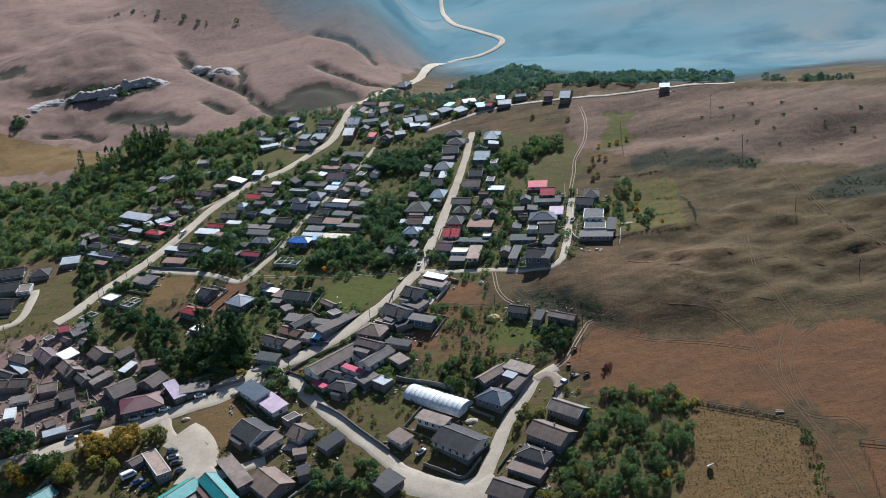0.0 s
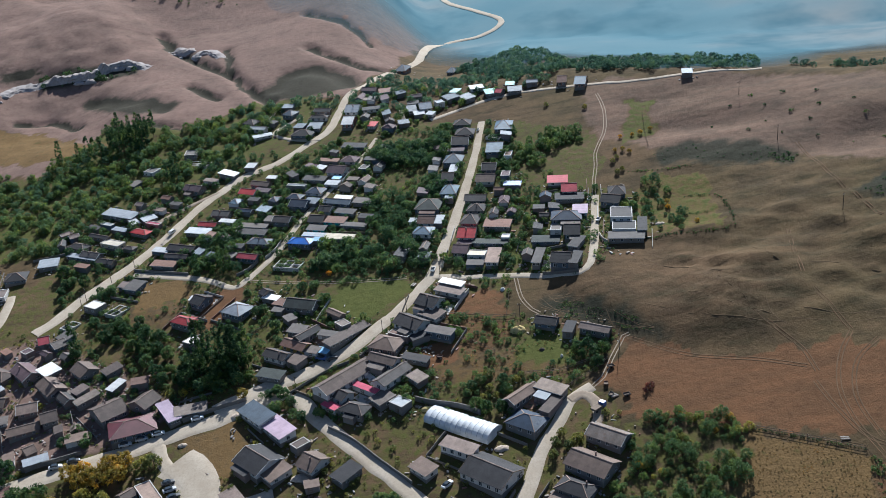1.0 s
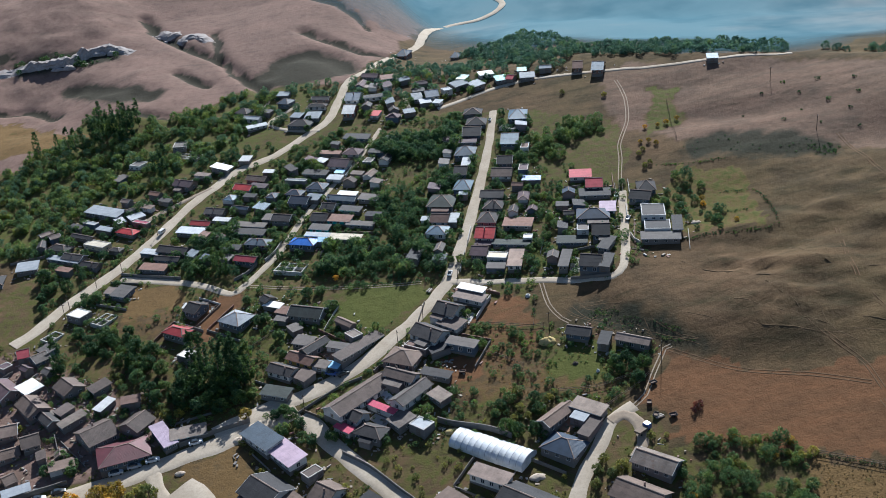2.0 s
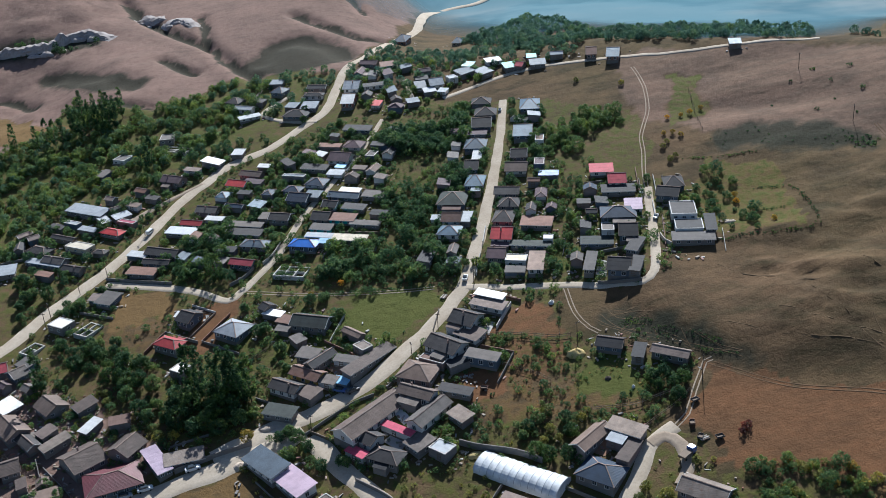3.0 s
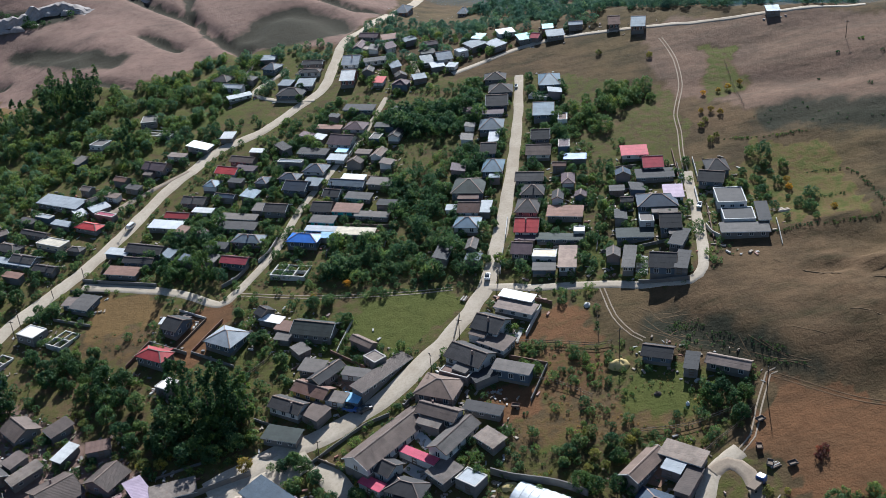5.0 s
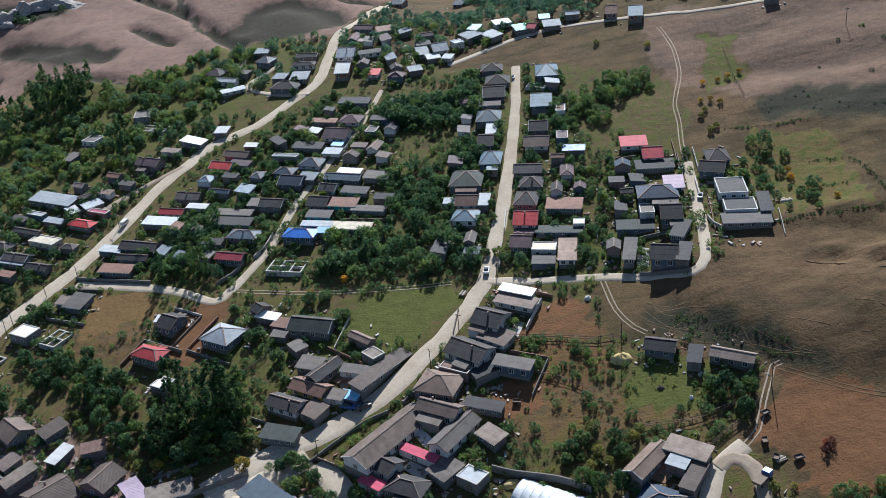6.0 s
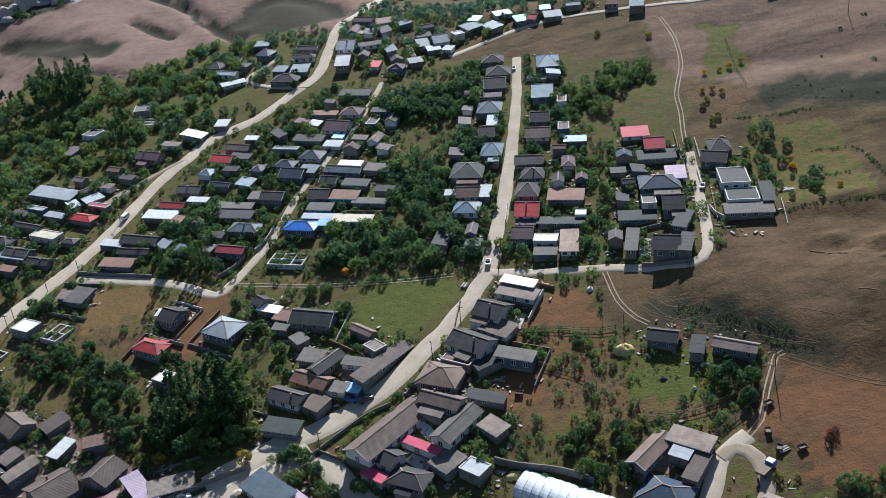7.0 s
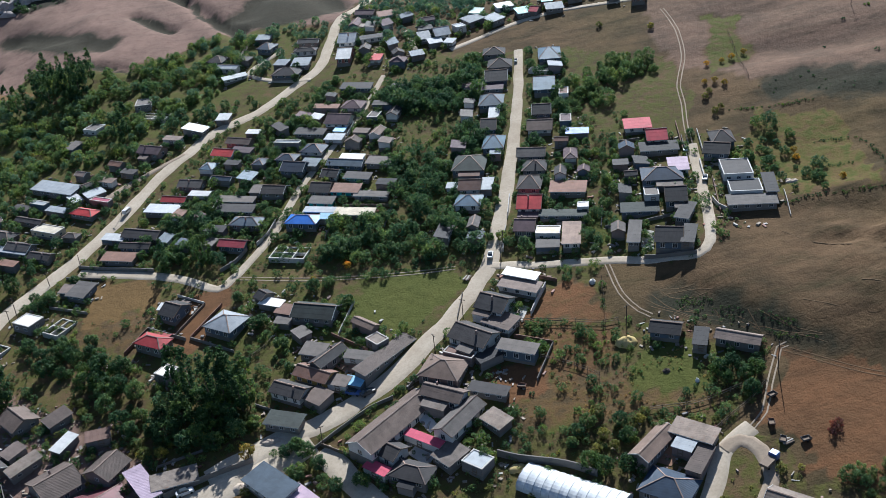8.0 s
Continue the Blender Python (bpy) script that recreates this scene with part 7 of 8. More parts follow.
def car(x, y, turn, colour, kind="saloon"):
    """Saloon, minibus or lorry: body, glasshouse, four wheels."""
    words = dict(saloon="saloon car", minibus="minibus", lorry="flatbed lorry")[kind]
    c = thing("car" if kind == "saloon" else kind, x, y, turn, f"{colour} dusty {words} parked beside the road", "car" if kind == "saloon" else kind, "vehicles")
    k = 0.95 - 0.3 * smooth(330, 440, y)
    c.matrix_basis = pose(x, y, ground_z(x, y) + 0.2, 0, 0, turn) @ Matrix.Diagonal((k, k, k, 1))
    if (kind, colour) not in CARS:
        b, g = bmesh.new(), bmesh.new()
        if kind == "saloon":
            loft(b, [ring_at(px, w, z0, z1) for px, w, z0, z1 in ((-2.1, 0.7, 0.4, 0.78), (-1.95, 0.82, 0.25, 0.9), (-1.2, 0.85, 0.22, 0.96), (0.9, 0.85, 0.22, 0.95), (1.8, 0.8, 0.25, 0.82), (2.1, 0.68, 0.38, 0.68))])
            loft(g, [ring_at(px, w, 0.9, z1, 0.08) for px, w, z1 in ((-1.65, 0.66, 0.97), (-1.05, 0.68, 1.4), (0.25, 0.68, 1.42), (1.0, 0.66, 0.97))])
        elif kind == "minibus":
            loft(b, [ring_at(px, w, z0, z1, 0.16) for px, w, z0, z1 in ((-2.7, 0.92, 0.35, 2.1), (-2.5, 0.97, 0.25, 2.25), (1.6, 0.97, 0.25, 2.25), (2.1, 0.95, 0.25, 1.6), (2.6, 0.88, 0.3, 1.0))])
            loft(g, [ring_at(px, 0.985, 1.25, 1.85, 0.1) for px in (-2.3, 1.5)])
        else:
            loft(b, [ring_at(px, 1.0, 0.45, 2.0, 0.2) for px in (1.1, 2.6)])
            loft(g, [ring_at(px, 0.85, 1.3, 1.85, 0.08) for px in (1.4, 2.63)])
        bed = None
        if kind == "lorry":
            q = bmesh.new()
            lattice_frame(q, (-2.6, 1.0), (0.7, 1.3), (), -1.0, 1.0)
            bed = mesh_of("bed", q, WOOD)
        CARS[kind, colour] = (mesh_of("body", b, PAINT[colour]), mesh_of("glasshouse", g, GLASS), bed)
    body, glass, bed = CARS[kind, colour]
    part("body", body, None, c)
    part("glasshouse", glass, None, c, "dark tinted windows")
    if bed:
        part("bed", bed, None, c, "grey wooden load bed")
    far, wide = (1.35, 0.78) if kind == "saloon" else (1.75, 0.9)
    for sx in (-far, far):
        for sy in (-wide, wide):
            part("wheel", WHEEL, TYRE, c, m=Matrix.Translation((sx, sy, 0.18)))


# ---- greenhouse, heaps and odds and ends ----
FILM = roof_material("greenhouse_film", (0.74, 0.75, 0.75), rough=0.45, spec=0.5, stain=0.25)


def greenhouse(x, y, turn, L, W, rise):
    g = thing("greenhouse", x, y, turn, "long white film-covered tunnel greenhouse in a yard", "greenhouse")
    arc = [(-W / 2 * math.cos(k * math.pi / 14), 0.5 + rise * math.sin(k * math.pi / 14)) for k in range(15)]
    bm = bmesh.new()
    sections = []
    bays = 12
    for i in range(bays * 2 + 1):
        px = -L / 2 + L * i / (bays * 2)
        sag = 0.0 if i % 2 == 0 else 0.11
        sections.append([(px, py * (1 - sag / W), pz - sag if pz > 0.7 else pz) for py, pz in arc] + [(px, W / 2, -0.8), (px, -W / 2, -0.8)])
    loft(bm, sections)
    film = part("film", bm, FILM, g)
    for i in range(bays + 1):
        bm = bmesh.new()
        px = -L / 2 + L * i / bays
        prof = [[(px + dx, py * k, 0.5 + (pz - 0.5) * k) for py, pz in arc] for dx, k in ((-0.05, 1.0), (-0.05, 1.02), (0.05, 1.02), (0.05, 1.0))]
        loft(bm, [[p[j] for p in prof] for j in range(15)])
        part("hoop", bm, ROOF["pale"], g)


def heap(x, y, rx, ry, high, mat, label, name="heap", category="heap", turn=0):
    bm = bmesh.new()
    rings = []
    for j in range(7):
        f = j / 6
        r = math.cos(f * 1.45)
        rings.append([bm.verts.new((rx * r * math.cos(a) * (1 + 0.3 * noise.noise((math.cos(a) * 2.6, math.sin(a) * 2.6 + x, f * 4))), ry * r * math.sin(a) * (1 + 0.3 * noise.noise((math.cos(a) * 2.6, math.sin(a) * 2.6 + y, f * 4 + 5))), -0.35 + (high + 0.35) * math.sin(f * 1.5) * (1 + 0.4 * noise.noise((math.cos(a) * 3, math.sin(a) * 3 + f * 4, x))))) for a in (k * 6.2832 / 18 for k in range(18))])
    for a, b in zip(rings, rings[1:]):
        for i in range(18):
            f = bm.faces.new((a[i], a[(i + 1) % 18], b[(i + 1) % 18], b[i]))
            f.smooth = True
    bm.faces.new(rings[-1])
    ob = new(name, mesh_of(name, bm, mat))
    ob.matrix_basis = pose(x, y, ground_z(x, y), 0, 0, turn)
    return tagged(ob, label, category)


def ledge(points, high, label):
    """A broken rock ledge along a slope: a jagged face with slabs that run back into the hill."""
    line = glide([Vector(p) for p in points], 1.3)
    bm = bmesh.new()
    rows = []
    for k, p in enumerate(line):
        d = (line[min(k + 1, len(line) - 1)] - line[max(k - 1, 0)]).normalized()
        back = Vector((-d.y, d.x)) if -d.y * 0 + d.x > 0 else Vector((d.y, -d.x))
        f = k / (len(line) - 1)
        h = high * min(1.0, 5 * f, 5 * (1 - f)) * (0.55 + 0.9 * abs(noise.noise((p.x / 4, p.y / 4, 1)))) + 0.1
        row = []
        for off, share in ((-1.6, -0.25), (-0.7, 0.25), (-0.35, 0.62), (0.1, 0.72), (0.3, 1.0), (2.2, 0.85), (4.6, 0.3), (6.0, -0.2)):
            q = p + back * (off + 1.1 * noise.noise((p.x / 2.2, p.y / 2.2, share * 4)))
            row.append(bm.verts.new((q.x, q.y, ground_z(q.x, q.y) + h * share + 0.35 * noise.noise((q.x / 1.5, q.y / 1.5, 7)))))
        rows.append(row)
    for a, b in zip(rows, rows[1:]):
        for i in range(7):
            bm.faces.new((a[i], a[i + 1], b[i + 1], b[i]))
    return tagged(new("rock_outcrop", mesh_of("rock_outcrop", bm, ROCK)), label, "rock")


HAY = dirt_material("dry_hay", (0.50, 0.40, 0.19), (0.42, 0.32, 0.14), 0.6)
RUBBLE = dirt_material("pale_rubble", (0.52, 0.44, 0.36), (0.40, 0.32, 0.25), 0.6)


def foundation(x, y, turn, L, W, rooms, label="unfinished pale block foundation walls of a house"):
    f = thing("foundation", x, y, turn, label, "foundation")
    low = -0.8
    bm = bmesh.new()
    xs = [-L / 2]
    for k in range(rooms):
        xs += [-L / 2 + L * (k + 1) / rooms - (0.3 if k == rooms - 1 else 0.15)]
        xs += [-L / 2 + L * (k + 1) / rooms + (0.0 if k == rooms - 1 else 0.15)]
    xs.insert(1, -L / 2 + 0.3)
    ys = (-W / 2, -W / 2 + 0.3, -0.15, 0.15, W / 2 - 0.3, W / 2)
    near = {(i, j): (bm.verts.new((a, b, low)), bm.verts.new((a, b, 0.9))) for i, a in enumerate(xs) for j, b in enumerate(ys)}
    cells = {(i, j) for i in range(len(xs) - 1) for j in range(5) if i % 2 == 0 or j in (0, 2, 4)}
    for i, j in cells:
        q = [near[i, j], near[i + 1, j], near[i + 1, j + 1], near[i, j + 1]]
        bm.faces.new([v[1] for v in q])
        bm.faces.new([v[0] for v in q[::-1]])
        for k, (di, dj) in enumerate(((0, -1), (1, 0), (0, 1), (-1, 0))):
            if (i + di, j + dj) not in cells:
                e, g = q[k], q[(k + 1) % 4]
                bm.faces.new((e[0], g[0], g[1], e[1]))
    part("wall", bm, CONCRETE, f)


def yard(points, mat, label, lift=0.1):
    bm = bmesh.new()
    bm.faces.new([bm.verts.new((px, py, ground_z(px, py) + lift)) for px, py in points])
    res = bmesh.ops.extrude_face_region(bm, geom=bm.faces[:])
    bmesh.ops.translate(bm, vec=(0, 0, -0.6), verts=[v for v in res["geom"] if isinstance(v, bmesh.types.BMVert)])
    return tagged(new("pavement", mesh_of("pavement", bm, mat)), label, "pavement", kind="structure")


def dish(x, y):
    d = thing("satellite_dish", x, y, 200, "round white dish standing in a dry field", "dish")
    bm = bmesh.new()
    tube(bm, (0, 0, -0.3), (0, 0, 0.9), 0.06, 0.05, 8)
    part("stand", bm, DARKWOOD, d)
    bm = bmesh.new()
    rings = [[bm.verts.new((r * math.cos(k * 0.3927), r * math.sin(k * 0.3927), 0.32 * r * r - t)) for k in range(16)] for r, t in ((0.15, 0), (0.6, 0), (1.05, 0), (1.05, 0.06), (0.6, 0.06), (0.15, 0.06))]
    for a, b in zip(rings, rings[1:] + rings[:1]):
        for i in range(16):
            bm.faces.new((a[i], a[(i + 1) % 16], b[(i + 1) % 16], b[i]))
    bm.faces.new(rings[0])
    part("reflector", bm, TRIM, d, m=pose(0, 0, 0.9, 35, 10, 0))


def trailer(x, y, turn, colour="grey"):
    t = thing("trailer", x, y, turn, "old farm trailer with a rusty box on bare earth", "trailer", "farm trailers")
    t.scale = (0.7, 0.7, 0.7)
    bm = bmesh.new()
    box(bm, -1.3, 1.3, -0.85, 0.85, 0.55, 0.7)
    deck = part("deck", bm, WOOD, t)
    for q in ((-1.3, 1.3, -0.9, -0.84), (-1.3, 1.3, 0.84, 0.9), (-1.36, -1.3, -0.9, 0.9), (1.3, 1.36, -0.9, 0.9)):
        bm = bmesh.new()
        box(bm, *q, 0.6, 1.2)
        part("side_board", bm, ROOF["rust"] if colour == "rust" else ROOF["slate"], deck)
    for s in (-0.9, 0.9):
        part("wheel", WHEEL, TYRE, t, m=Matrix.Translation((0, s * 1.05, 0.3)))
    bm = bmesh.new()
    tube(bm, (1.3, 0, 0.6), (2.4, 0, 0.4), 0.05, 0.04, 6)
    part("drawbar", bm, DARKWOOD, t)


def log_pile(x, y, turn, count, label="pale concrete blocks and logs lying beside the road"):
    p = thing("log_pile", x, y, turn, label, "logs")
    for k in range(count):
        bm = bmesh.new()
        a = dice.uniform(-0.15, 0.15)
        tube(bm, (-1.2, k * 0.42, 0.18), (1.2 + a, k * 0.42 + a, 0.2), 0.2, 0.18, 8)
        part("log", bm, CONCRETE if k % 2 else WOOD, p)


polyline_wall([(-91.5, 316.6), (-82.3, 319.2), (-71.6, 321.2)], 1.5, 0.3, PLINTH, "grey stone yard wall along the street")
polyline_wall([(-140.8, 306.8), (-130.8, 308.8), (-122.2, 310.4)], 1.4, 0.3, PLINTH, "grey stone yard wall along the street")
polyline_wall([(-45.2, 302.6), (-37.8, 295.7), (-30.2, 286.1), (-21.3, 275.4)], 1.2, 0.25, PLINTH, "grey block yard wall along the dirt street")
polyline_wall([(-11.0, 267.4), (-4.4, 262.7), (0.8, 259.3), (6.5, 266.0)], 1.2, 0.25, PLINTH, "low grey wall in front of a white house")
polyline_wall([(-18.5, 307.7), (-14.7, 305.3), (-11.6, 303.9), (-5.0, 300.9), (0.5, 296.8)], 1.8, 0.3, PLINTH, "dark wall behind a greenhouse")
polyline_wall([(-2.7, 346.8), (0.2, 351.5), (3.0, 355.7)], 1.4, 0.25, CONCRETE, "pale block wall round a courtyard")
polyline_wall([(28.8, 356.9), (35.3, 353.7), (40.4, 351.3)], 1.3, 0.25, PLINTH, "grey stone yard wall along the street")
polyline_wall([(51.6, 371.6), (51.9, 367.6), (53.3, 365.1)], 1.2, 0.25, CONCRETE, "grey stone yard wall along the street")
polyline_wall([(-2.1, 381.6), (-3.5, 377.2), (-4.7, 372.4)], 1.2, 0.25, CONCRETE, "grey stone yard wall along the street")
polyline_wall([(1.6, 395.1), (-0.5, 387.1)], 1.2, 0.25, TRIM, "white wall beside the long street")
polyline_wall([(-80.9, 391.2), (-76.8, 393.7), (-73.5, 398.2)], 1.2, 0.25, PLINTH, "grey stone yard wall along the street")
polyline_wall([(-65.0, 408.6), (-67.6, 402.8), (-70.6, 399.5)], 1.2, 0.25, CONCRETE, "grey stone yard wall along the street")
polyline_wall([(-122.6, 407.7), (-116.1, 404.8), (-100.0, 398.3)], 1.0, 0.25, PLINTH, "grey stone yard wall along the street")
polyline_wall([(-38.5, 453.3), (-41.3, 446.7)], 1.0, 0.2, TRIM, "white wall beside a narrow lane")
polyline_wall([(54.7, 390.3), (53.0, 381.3)], 1.1, 0.2, TRIM, "white wall beside an earth lane")
polyline_wall([(-108.2, 411.7), (-109.4, 406.3)], 1.2, 0.25, PLINTH, "grey stone yard wall along the street")
polyline_wall([(-56.1, 321.3), (-52.1, 318.2), (-45.6, 313.4)], 1.0, 0.2, WOOD, "brown plank fence round a bare yard")
polyline_wall([(-57.7, 320.9), (-51.8, 324.7), (-44.6, 328.9), (-38.8, 330.5)], 0.9, 0.2, PLINTH, "grey stone yard wall along the street")
polyline_wall([(-30.5, 335.0), (-33.5, 333.9), (-35.1, 332.0)], 1.0, 0.2, PLINTH, "grey stone yard wall along the street")
polyline_wall([(-17.7, 359.4), (-20.4, 351.1)], 1.0, 0.2, PLINTH, "grey stone yard wall along the street")
fence([(27.0, 300.9), (31.9, 303.8), (36.2, 306.0), (41.3, 309.9)], 1.6)
fence([(-5.5, 345.2), (3.6, 342.1), (13.1, 338.3), (16.7, 338.1)], 2.6)
fence([(16.7, 353.2), (15.3, 345.7), (13.7, 338.6)], 2.6)
fence([(-3.5, 332.3), (3.3, 327.4), (7.9, 322.8)], 2.2)
fence([(15.7, 310.0), (26.1, 308.8), (36.1, 310.5)], 2.4)
fence([(-73.3, 353.4), (-68.8, 356.5), (-65.7, 360.1)], 2.2)
fence([(73.3, 272.8), (86.3, 265.7), (99.0, 258.5)], 3.0)
fence([(99.2, 258.2), (99.5, 246.2), (97.8, 230.4)], 3.0)
fence([(112.6, 247.2), (120.1, 244.0)], 3.0)
fence([(112.8, 246.5), (111.7, 234.9), (110.4, 225.5)], 3.0)
fence([(87.5, 456.6), (85.1, 442.3), (82.5, 425.9)], 3.0)
pole(17.8, 334.8, 7.0, -0.06)
pole(45.6, 313.3, 7.0, 0.12)
pole(-18.9, 351.3, 5.8, -0.12)
pole(-27.3, 341.3, 5.8, 0.12)
pole(-138.4, 387.3, 5.8, -0.12)
pole(-55.8, 321.3, 5.8, 0.12)
pole(-6.1, 368.3, 5.8, -0.12)
pole(-130.3, 402.3, 4.6, -0.12)
pole(-122.0, 407.5, 4.6, -0.06)
pole(-4.2, 374.9, 4.6, -0.12)
pole(-112.5, 430.0, 4.6, -0.06)
pole(-47.5, 426.9, 4.6, -0.12)
pole(-137.4, 391.0, 6.5, -0.12)
pole(-171.6, 370.3, 6.5, 0.12)
pole(127.9, 453.7, 6.0, -0.06)
pole(129.5, 411.9, 6.0, 0.06)
pole(132.6, 357.1, 6.0, -0.06)
pole(141.0, 318.7, 6.0, -0.12)
car(-44.4, 333.6, 25, "dark", "saloon")
car(-8.2, 371.8, 75, "white", "saloon")
car(21.5, 293.4, 54, "dark", "saloon")
car(53.2, 397.3, 65, "white", "saloon")
car(53.3, 381.8, 66, "white", "saloon")
car(18.5, 469.4, 75, "white", "saloon")
car(-110.9, 431.1, 65, "white", "minibus")
car(-47.8, 334.6, -25, "blue", "saloon")
car(-108.6, 310.6, 12, "white", "saloon")
car(-103.6, 311.8, 12, "silver", "saloon")
car(-98.6, 312.9, 14, "white", "saloon")
car(-86.8, 316.7, 18, "white", "saloon")
car(-129.3, 306.2, 12, "white", "saloon")
car(-124.0, 307.4, 12, "dark", "saloon")
car(-92.6, 291.7, 21, "dark", "saloon")
car(-91.7, 288.8, 21, "silver", "saloon")
car(-90.2, 285.9, 24, "dark", "saloon")
car(-88.5, 282.4, 21, "dark", "saloon")
car(-105.2, 283.7, 36, "white", "minibus")
car(-101.9, 280.4, 40, "blue", "saloon")
car(-98.8, 278.3, 43, "blue", "saloon")
car(-11.6, 272.4, 46, "white", "saloon")
car(34.3, 290.1, 38, "blue", "lorry")
greenhouse(-5.2, 294.1, -39, 22.6, 7.8, 2.1)
heap(16.5, 330.9, 2.6, 2.0, 1.3, HAY, "trampled pale yellow haystack beside a shed", "haystack", "haystack")
heap(-74.4, 315.0, 1.9, 1.5, 0.8, RUBBLE, "pale heap of stones and rubble", "earth_mound", "mound")
heap(-67.1, 326.0, 2.8, 1.2, 0.7, RUBBLE, "pale heap of earth at the road edge", "earth_mound", "mound")
heap(-90.2, 306.6, 1.6, 1.1, 0.6, RUBBLE, "pale heap of stones and rubble", "earth_mound", "mound")
heap(73.6, 371.8, 2.0, 1.0, 0.5, RUBBLE, "pale earth heap on the pasture", "earth_mound", "mound")
heap(-15.0, 303.4, 2.0, 1.4, 0.7, HAY, "dry hay heap in a yard", "haystack", "haystack")
heap(5.0, 282.4, 2.4, 1.4, 0.6, RUBBLE, "heap of scrap and rubble behind the greenhouse", "earth_mound", "mound")
heap(-53.0, 285.3, 3.0, 2.0, 0.5, RUBBLE, "rubble of a fallen roof in a yard", "earth_mound", "mound")
heap(14.4, 353.3, 0.9, 0.9, 0.8, TRIM, "white covered tank beside a field", "tank", "tank")
heap(22.6, 319.9, 1.0, 0.8, 0.5, DARKWOOD, "dark burnt mound of ash on grass", "earth_mound", "mound")
heap(-40.2, 349.9, 1.6, 1.2, 0.6, HAY, "pale hay heap in a garden", "haystack", "haystack")
heap(28.0, 315.0, 0.5, 0.5, 0.7, TRIM, "white tank on grass", "tank", "tank")
foundation(-61.2, 391.8, -21, 10.3, 6.5, 3)
foundation(-124.1, 381.9, -35, 5.6, 7.5, 2)
foundation(-140.6, 377.5, -36, 4.6, 6.3, 1)
foundation(-106.7, 487.3, -26, 10.9, 5.4, 2)
foundation(25.3, 459.2, -31, 8.4, 3.8, 2)
yard([(-7.8, 352.1), (-2.8, 349.3), (-4.9, 345.9), (-9.8, 348.7)], CONCRETE, "pale pinkish paved courtyard")
yard([(31.2, 368.0), (33.9, 365.3), (31.9, 359.0), (29.4, 361.4)], CONCRETE, "white paved yard between houses")
yard([(-14.5, 342.3), (-9.9, 339.3), (-11.7, 337.3), (-14.4, 338.9)], CONCRETE, "pale paved yard")
yard([(11.2, 298.2), (16.2, 302.1), (20.5, 299.0), (15.5, 295.0)], EMBER, "red-brown courtyard floor")
yard([(-34.5, 323.6), (-32.4, 324.9), (-29.6, 319.6), (-31.8, 318.0)], TRIM, "bright white paved courtyard between two wings")
yard([(-37.5, 313.8), (-32.4, 317.7), (-28.0, 313.9), (-33.9, 309.5)], CONCRETE, "pale pink paved courtyard")
yard([(-53.1, 346.6), (-49.3, 347.6), (-43.6, 343.3), (-48.2, 341.1)], EMBER, "brown courtyard floor between wings")
dish(70.6, 247.0)
trailer(41.4, 306.3, 20, "grey")
trailer(38.5, 299.4, 80, "rust")
trailer(39.0, 294.7, 60, "grey")
trailer(43.4, 293.5, 10, "grey")
trailer(-9.6, 324.9, -20, "rust")
log_pile(-15.0, 365.2, 60, 4)
log_pile(40.1, 293.8, 20, 5)
log_pile(95.4, 262.6, -10, 4)
log_pile(-108.2, 362.2, 0, 4)
log_pile(-81.6, 293.2, -50, 3)
ledge([(-211.6, 608.5), (-202.8, 611.1), (-193.4, 608.9), (-181.7, 609.3), (-171.3, 616.4), (-161.3, 617.6), (-151.2, 611.5)], 4.2, 'weathered pale grey rock ledge on the bare hillside')
ledge([(-225.8, 598.4), (-220.5, 607.8), (-211.6, 608.5)], 1.6, 'weathered pale grey rock ledge on the bare hillside')
ledge([(-143.3, 642.6), (-134.2, 633.4), (-127.3, 633.7)], 2.0, 'weathered pale grey rock ledge on the bare hillside')
ledge([(-126.4, 621.7), (-119.2, 625.0), (-111.7, 613.6)], 1.5, 'weathered pale grey rock ledge on the bare hillside')
heap(-213.1, 611.9, 2.5, 1.2, 0.7, ROCK, "weathered pale grey rock ledge on the bare hillside", "rock_outcrop", "rock")
heap(-205.1, 611.8, 3.5, 1.9, 0.9, ROCK, "weathered pale grey rock ledge on the bare hillside", "rock_outcrop", "rock")
heap(-197.0, 612.6, 1.9, 1.1, 0.9, ROCK, "weathered pale grey rock ledge on the bare hillside", "rock_outcrop", "rock")
heap(-187.1, 605.9, 3.5, 2.0, 0.9, ROCK, "weathered pale grey rock ledge on the bare hillside", "rock_outcrop", "rock")
heap(-181.2, 605.6, 3.3, 2.0, 1.8, ROCK, "weathered pale grey rock ledge on the bare hillside", "rock_outcrop", "rock")
heap(-175.2, 609.4, 3.2, 1.6, 0.8, ROCK, "weathered pale grey rock ledge on the bare hillside", "rock_outcrop", "rock")
heap(-167.8, 616.2, 3.8, 2.0, 1.4, ROCK, "weathered pale grey rock ledge on the bare hillside", "rock_outcrop", "rock")
heap(-160.7, 615.5, 2.9, 2.1, 1.8, ROCK, "weathered pale grey rock ledge on the bare hillside", "rock_outcrop", "rock")
heap(-152.5, 615.7, 3.0, 1.5, 0.8, ROCK, "weathered pale grey rock ledge on the bare hillside", "rock_outcrop", "rock")
heap(-140.5, 636.3, 2.2, 1.3, 0.8, ROCK, "weathered pale grey rock ledge on the bare hillside", "rock_outcrop", "rock")
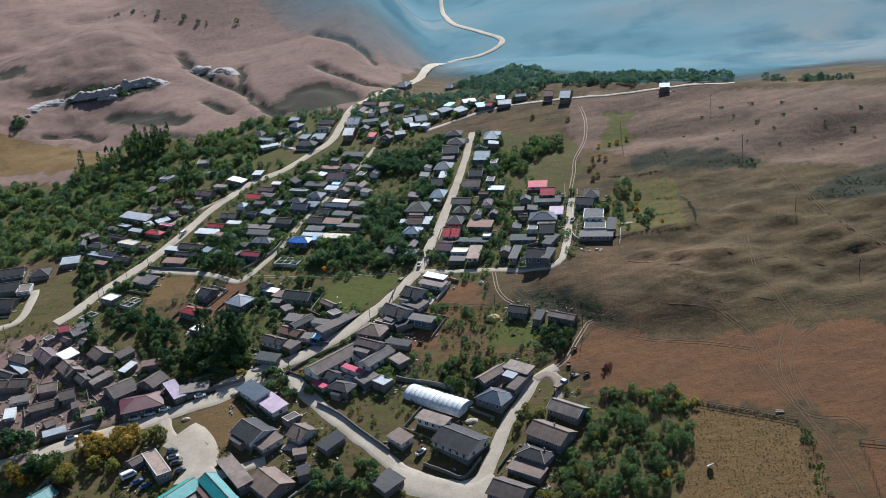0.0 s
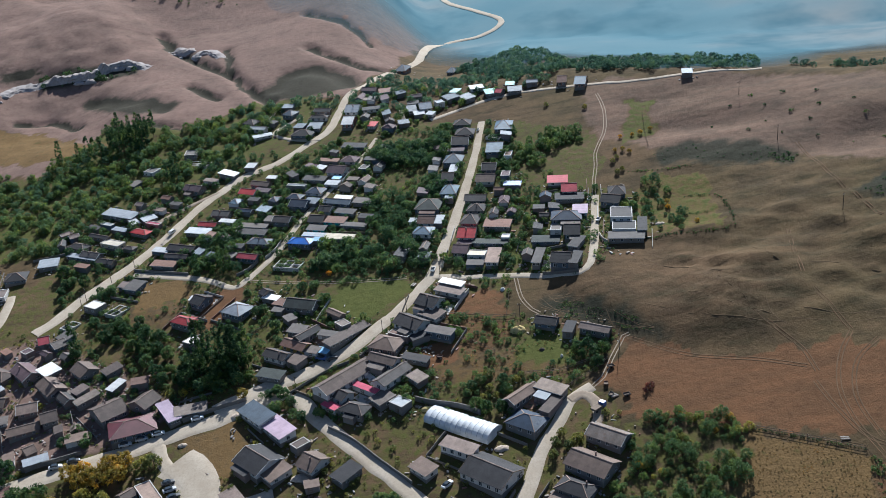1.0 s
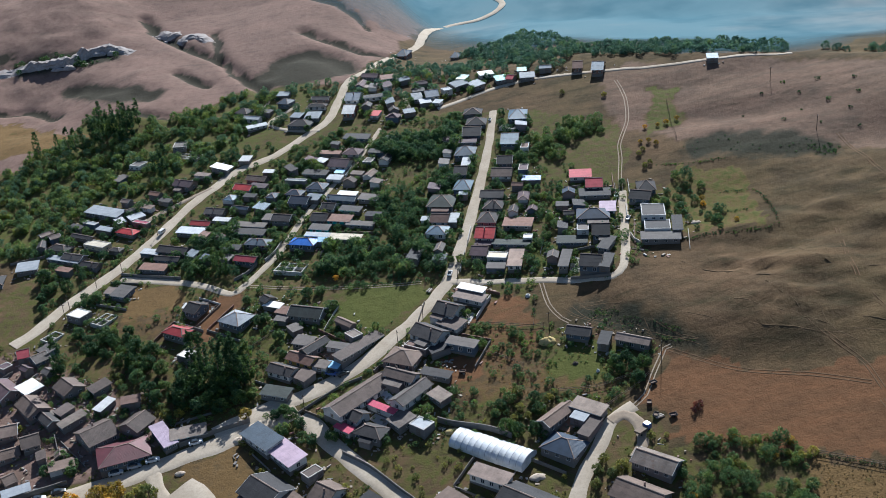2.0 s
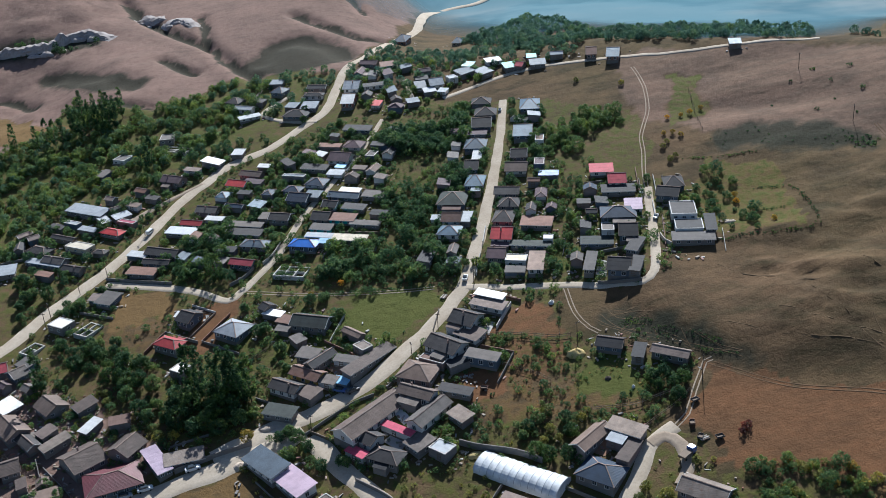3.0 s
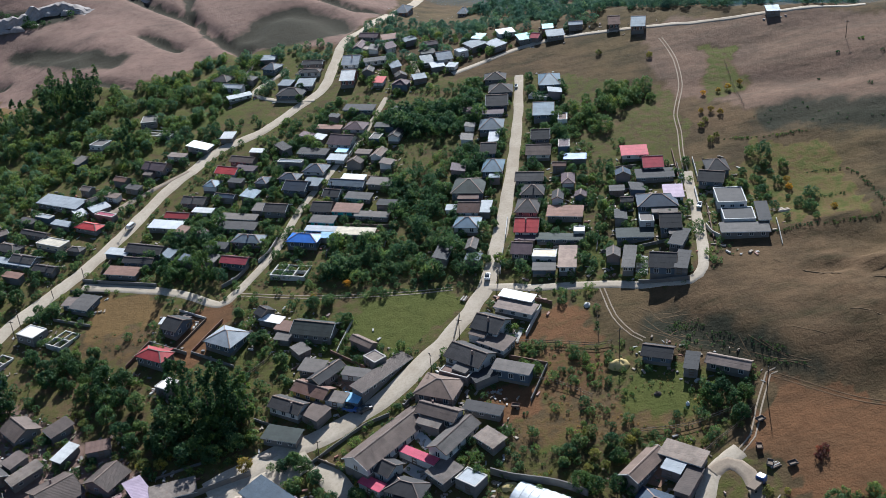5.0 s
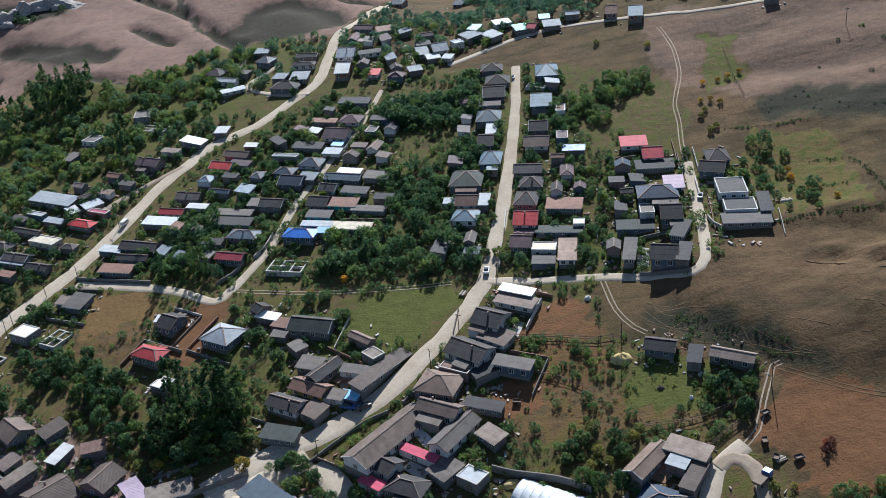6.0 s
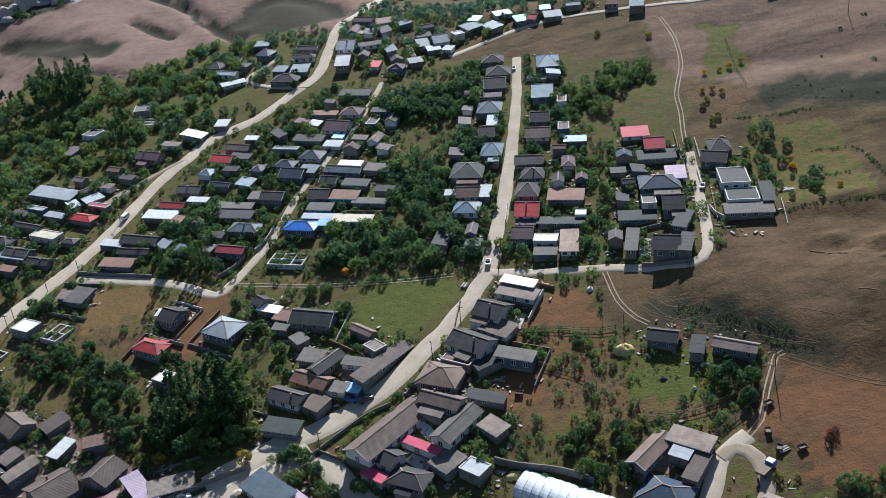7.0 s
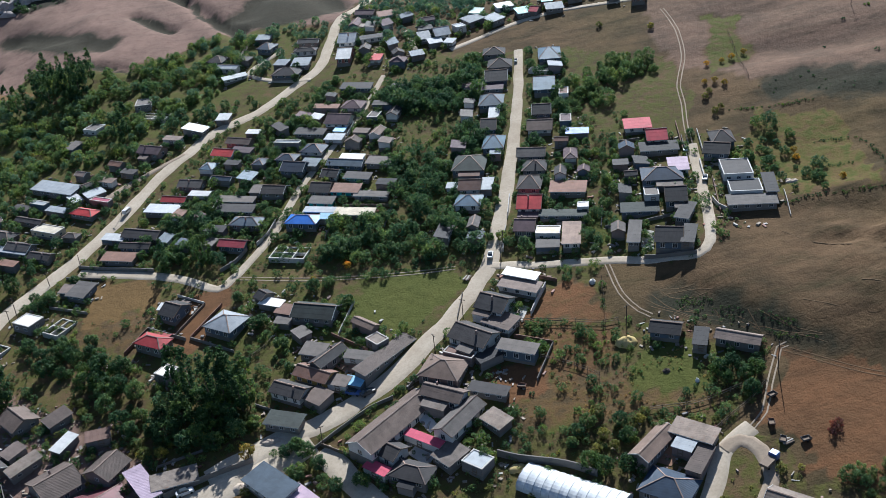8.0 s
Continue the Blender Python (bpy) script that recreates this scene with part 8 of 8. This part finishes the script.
heap(-135.4, 632.0, 2.2, 1.3, 0.8, ROCK, "weathered pale grey rock ledge on the bare hillside", "rock_outcrop", "rock")
heap(-128.5, 632.6, 2.2, 1.3, 0.8, ROCK, "weathered pale grey rock ledge on the bare hillside", "rock_outcrop", "rock")
heap(-123.7, 622.2, 2.2, 1.3, 0.8, ROCK, "weathered pale grey rock ledge on the bare hillside", "rock_outcrop", "rock")
heap(-119.7, 623.7, 2.2, 1.3, 0.8, ROCK, "weathered pale grey rock ledge on the bare hillside", "rock_outcrop", "rock")
heap(-226.1, 599.5, 2.2, 1.3, 0.8, ROCK, "weathered pale grey rock ledge on the bare hillside", "rock_outcrop", "rock")
heap(-228.3, 593.8, 2.2, 1.3, 0.8, ROCK, "weathered pale grey rock ledge on the bare hillside", "rock_outcrop", "rock")


def plot_walls():
    """Low walls and plank fences round the plots of the nearer houses."""
    pick = random.Random(21)
    for hx, hy, ht, hl, hw in HOUSES:
        if hy > 430 or hl * hw < 34 or (hx > 20 and hy < 340):
            continue
        gx, gy = hl / 2 + pick.uniform(1.5, 4), hw / 2 + pick.uniform(1.5, 4.5)
        c, s = math.cos(radians(ht)), math.sin(radians(ht))
        corners = [(-gx, -gy), (gx, -gy), (gx, gy), (-gx, gy)]
        k = pick.randrange(4)
        for j in range(2):
            a, b = corners[(k + j) % 4], corners[(k + j + 1) % 4]
            run = [(hx + c * (a[0] + (b[0] - a[0]) * t) - s * (a[1] + (b[1] - a[1]) * t), hy + s * (a[0] + (b[0] - a[0]) * t) + c * (a[1] + (b[1] - a[1]) * t)) for t in (0, 0.25, 0.5, 0.75, 1)]
            while run and not free(*run[-1], 0.3, 0.6):
                run.pop()
            if len(run) < 3 or not all(free(px, py, 0.3, 0.6) for px, py in run):
                continue
            mat, words = pick.choice(((CONCRETE, "pale block wall"), (PLINTH, "grey stone wall"), (WOOD, "weathered plank fence"), (ROOF["rust"], "rusty sheet fence"), (PLINTH, "grey stone wall")))
            polyline_wall(run, pick.uniform(0.6, 1.05), 0.2, mat, f"low {words} round a house plot")


plot_walls()
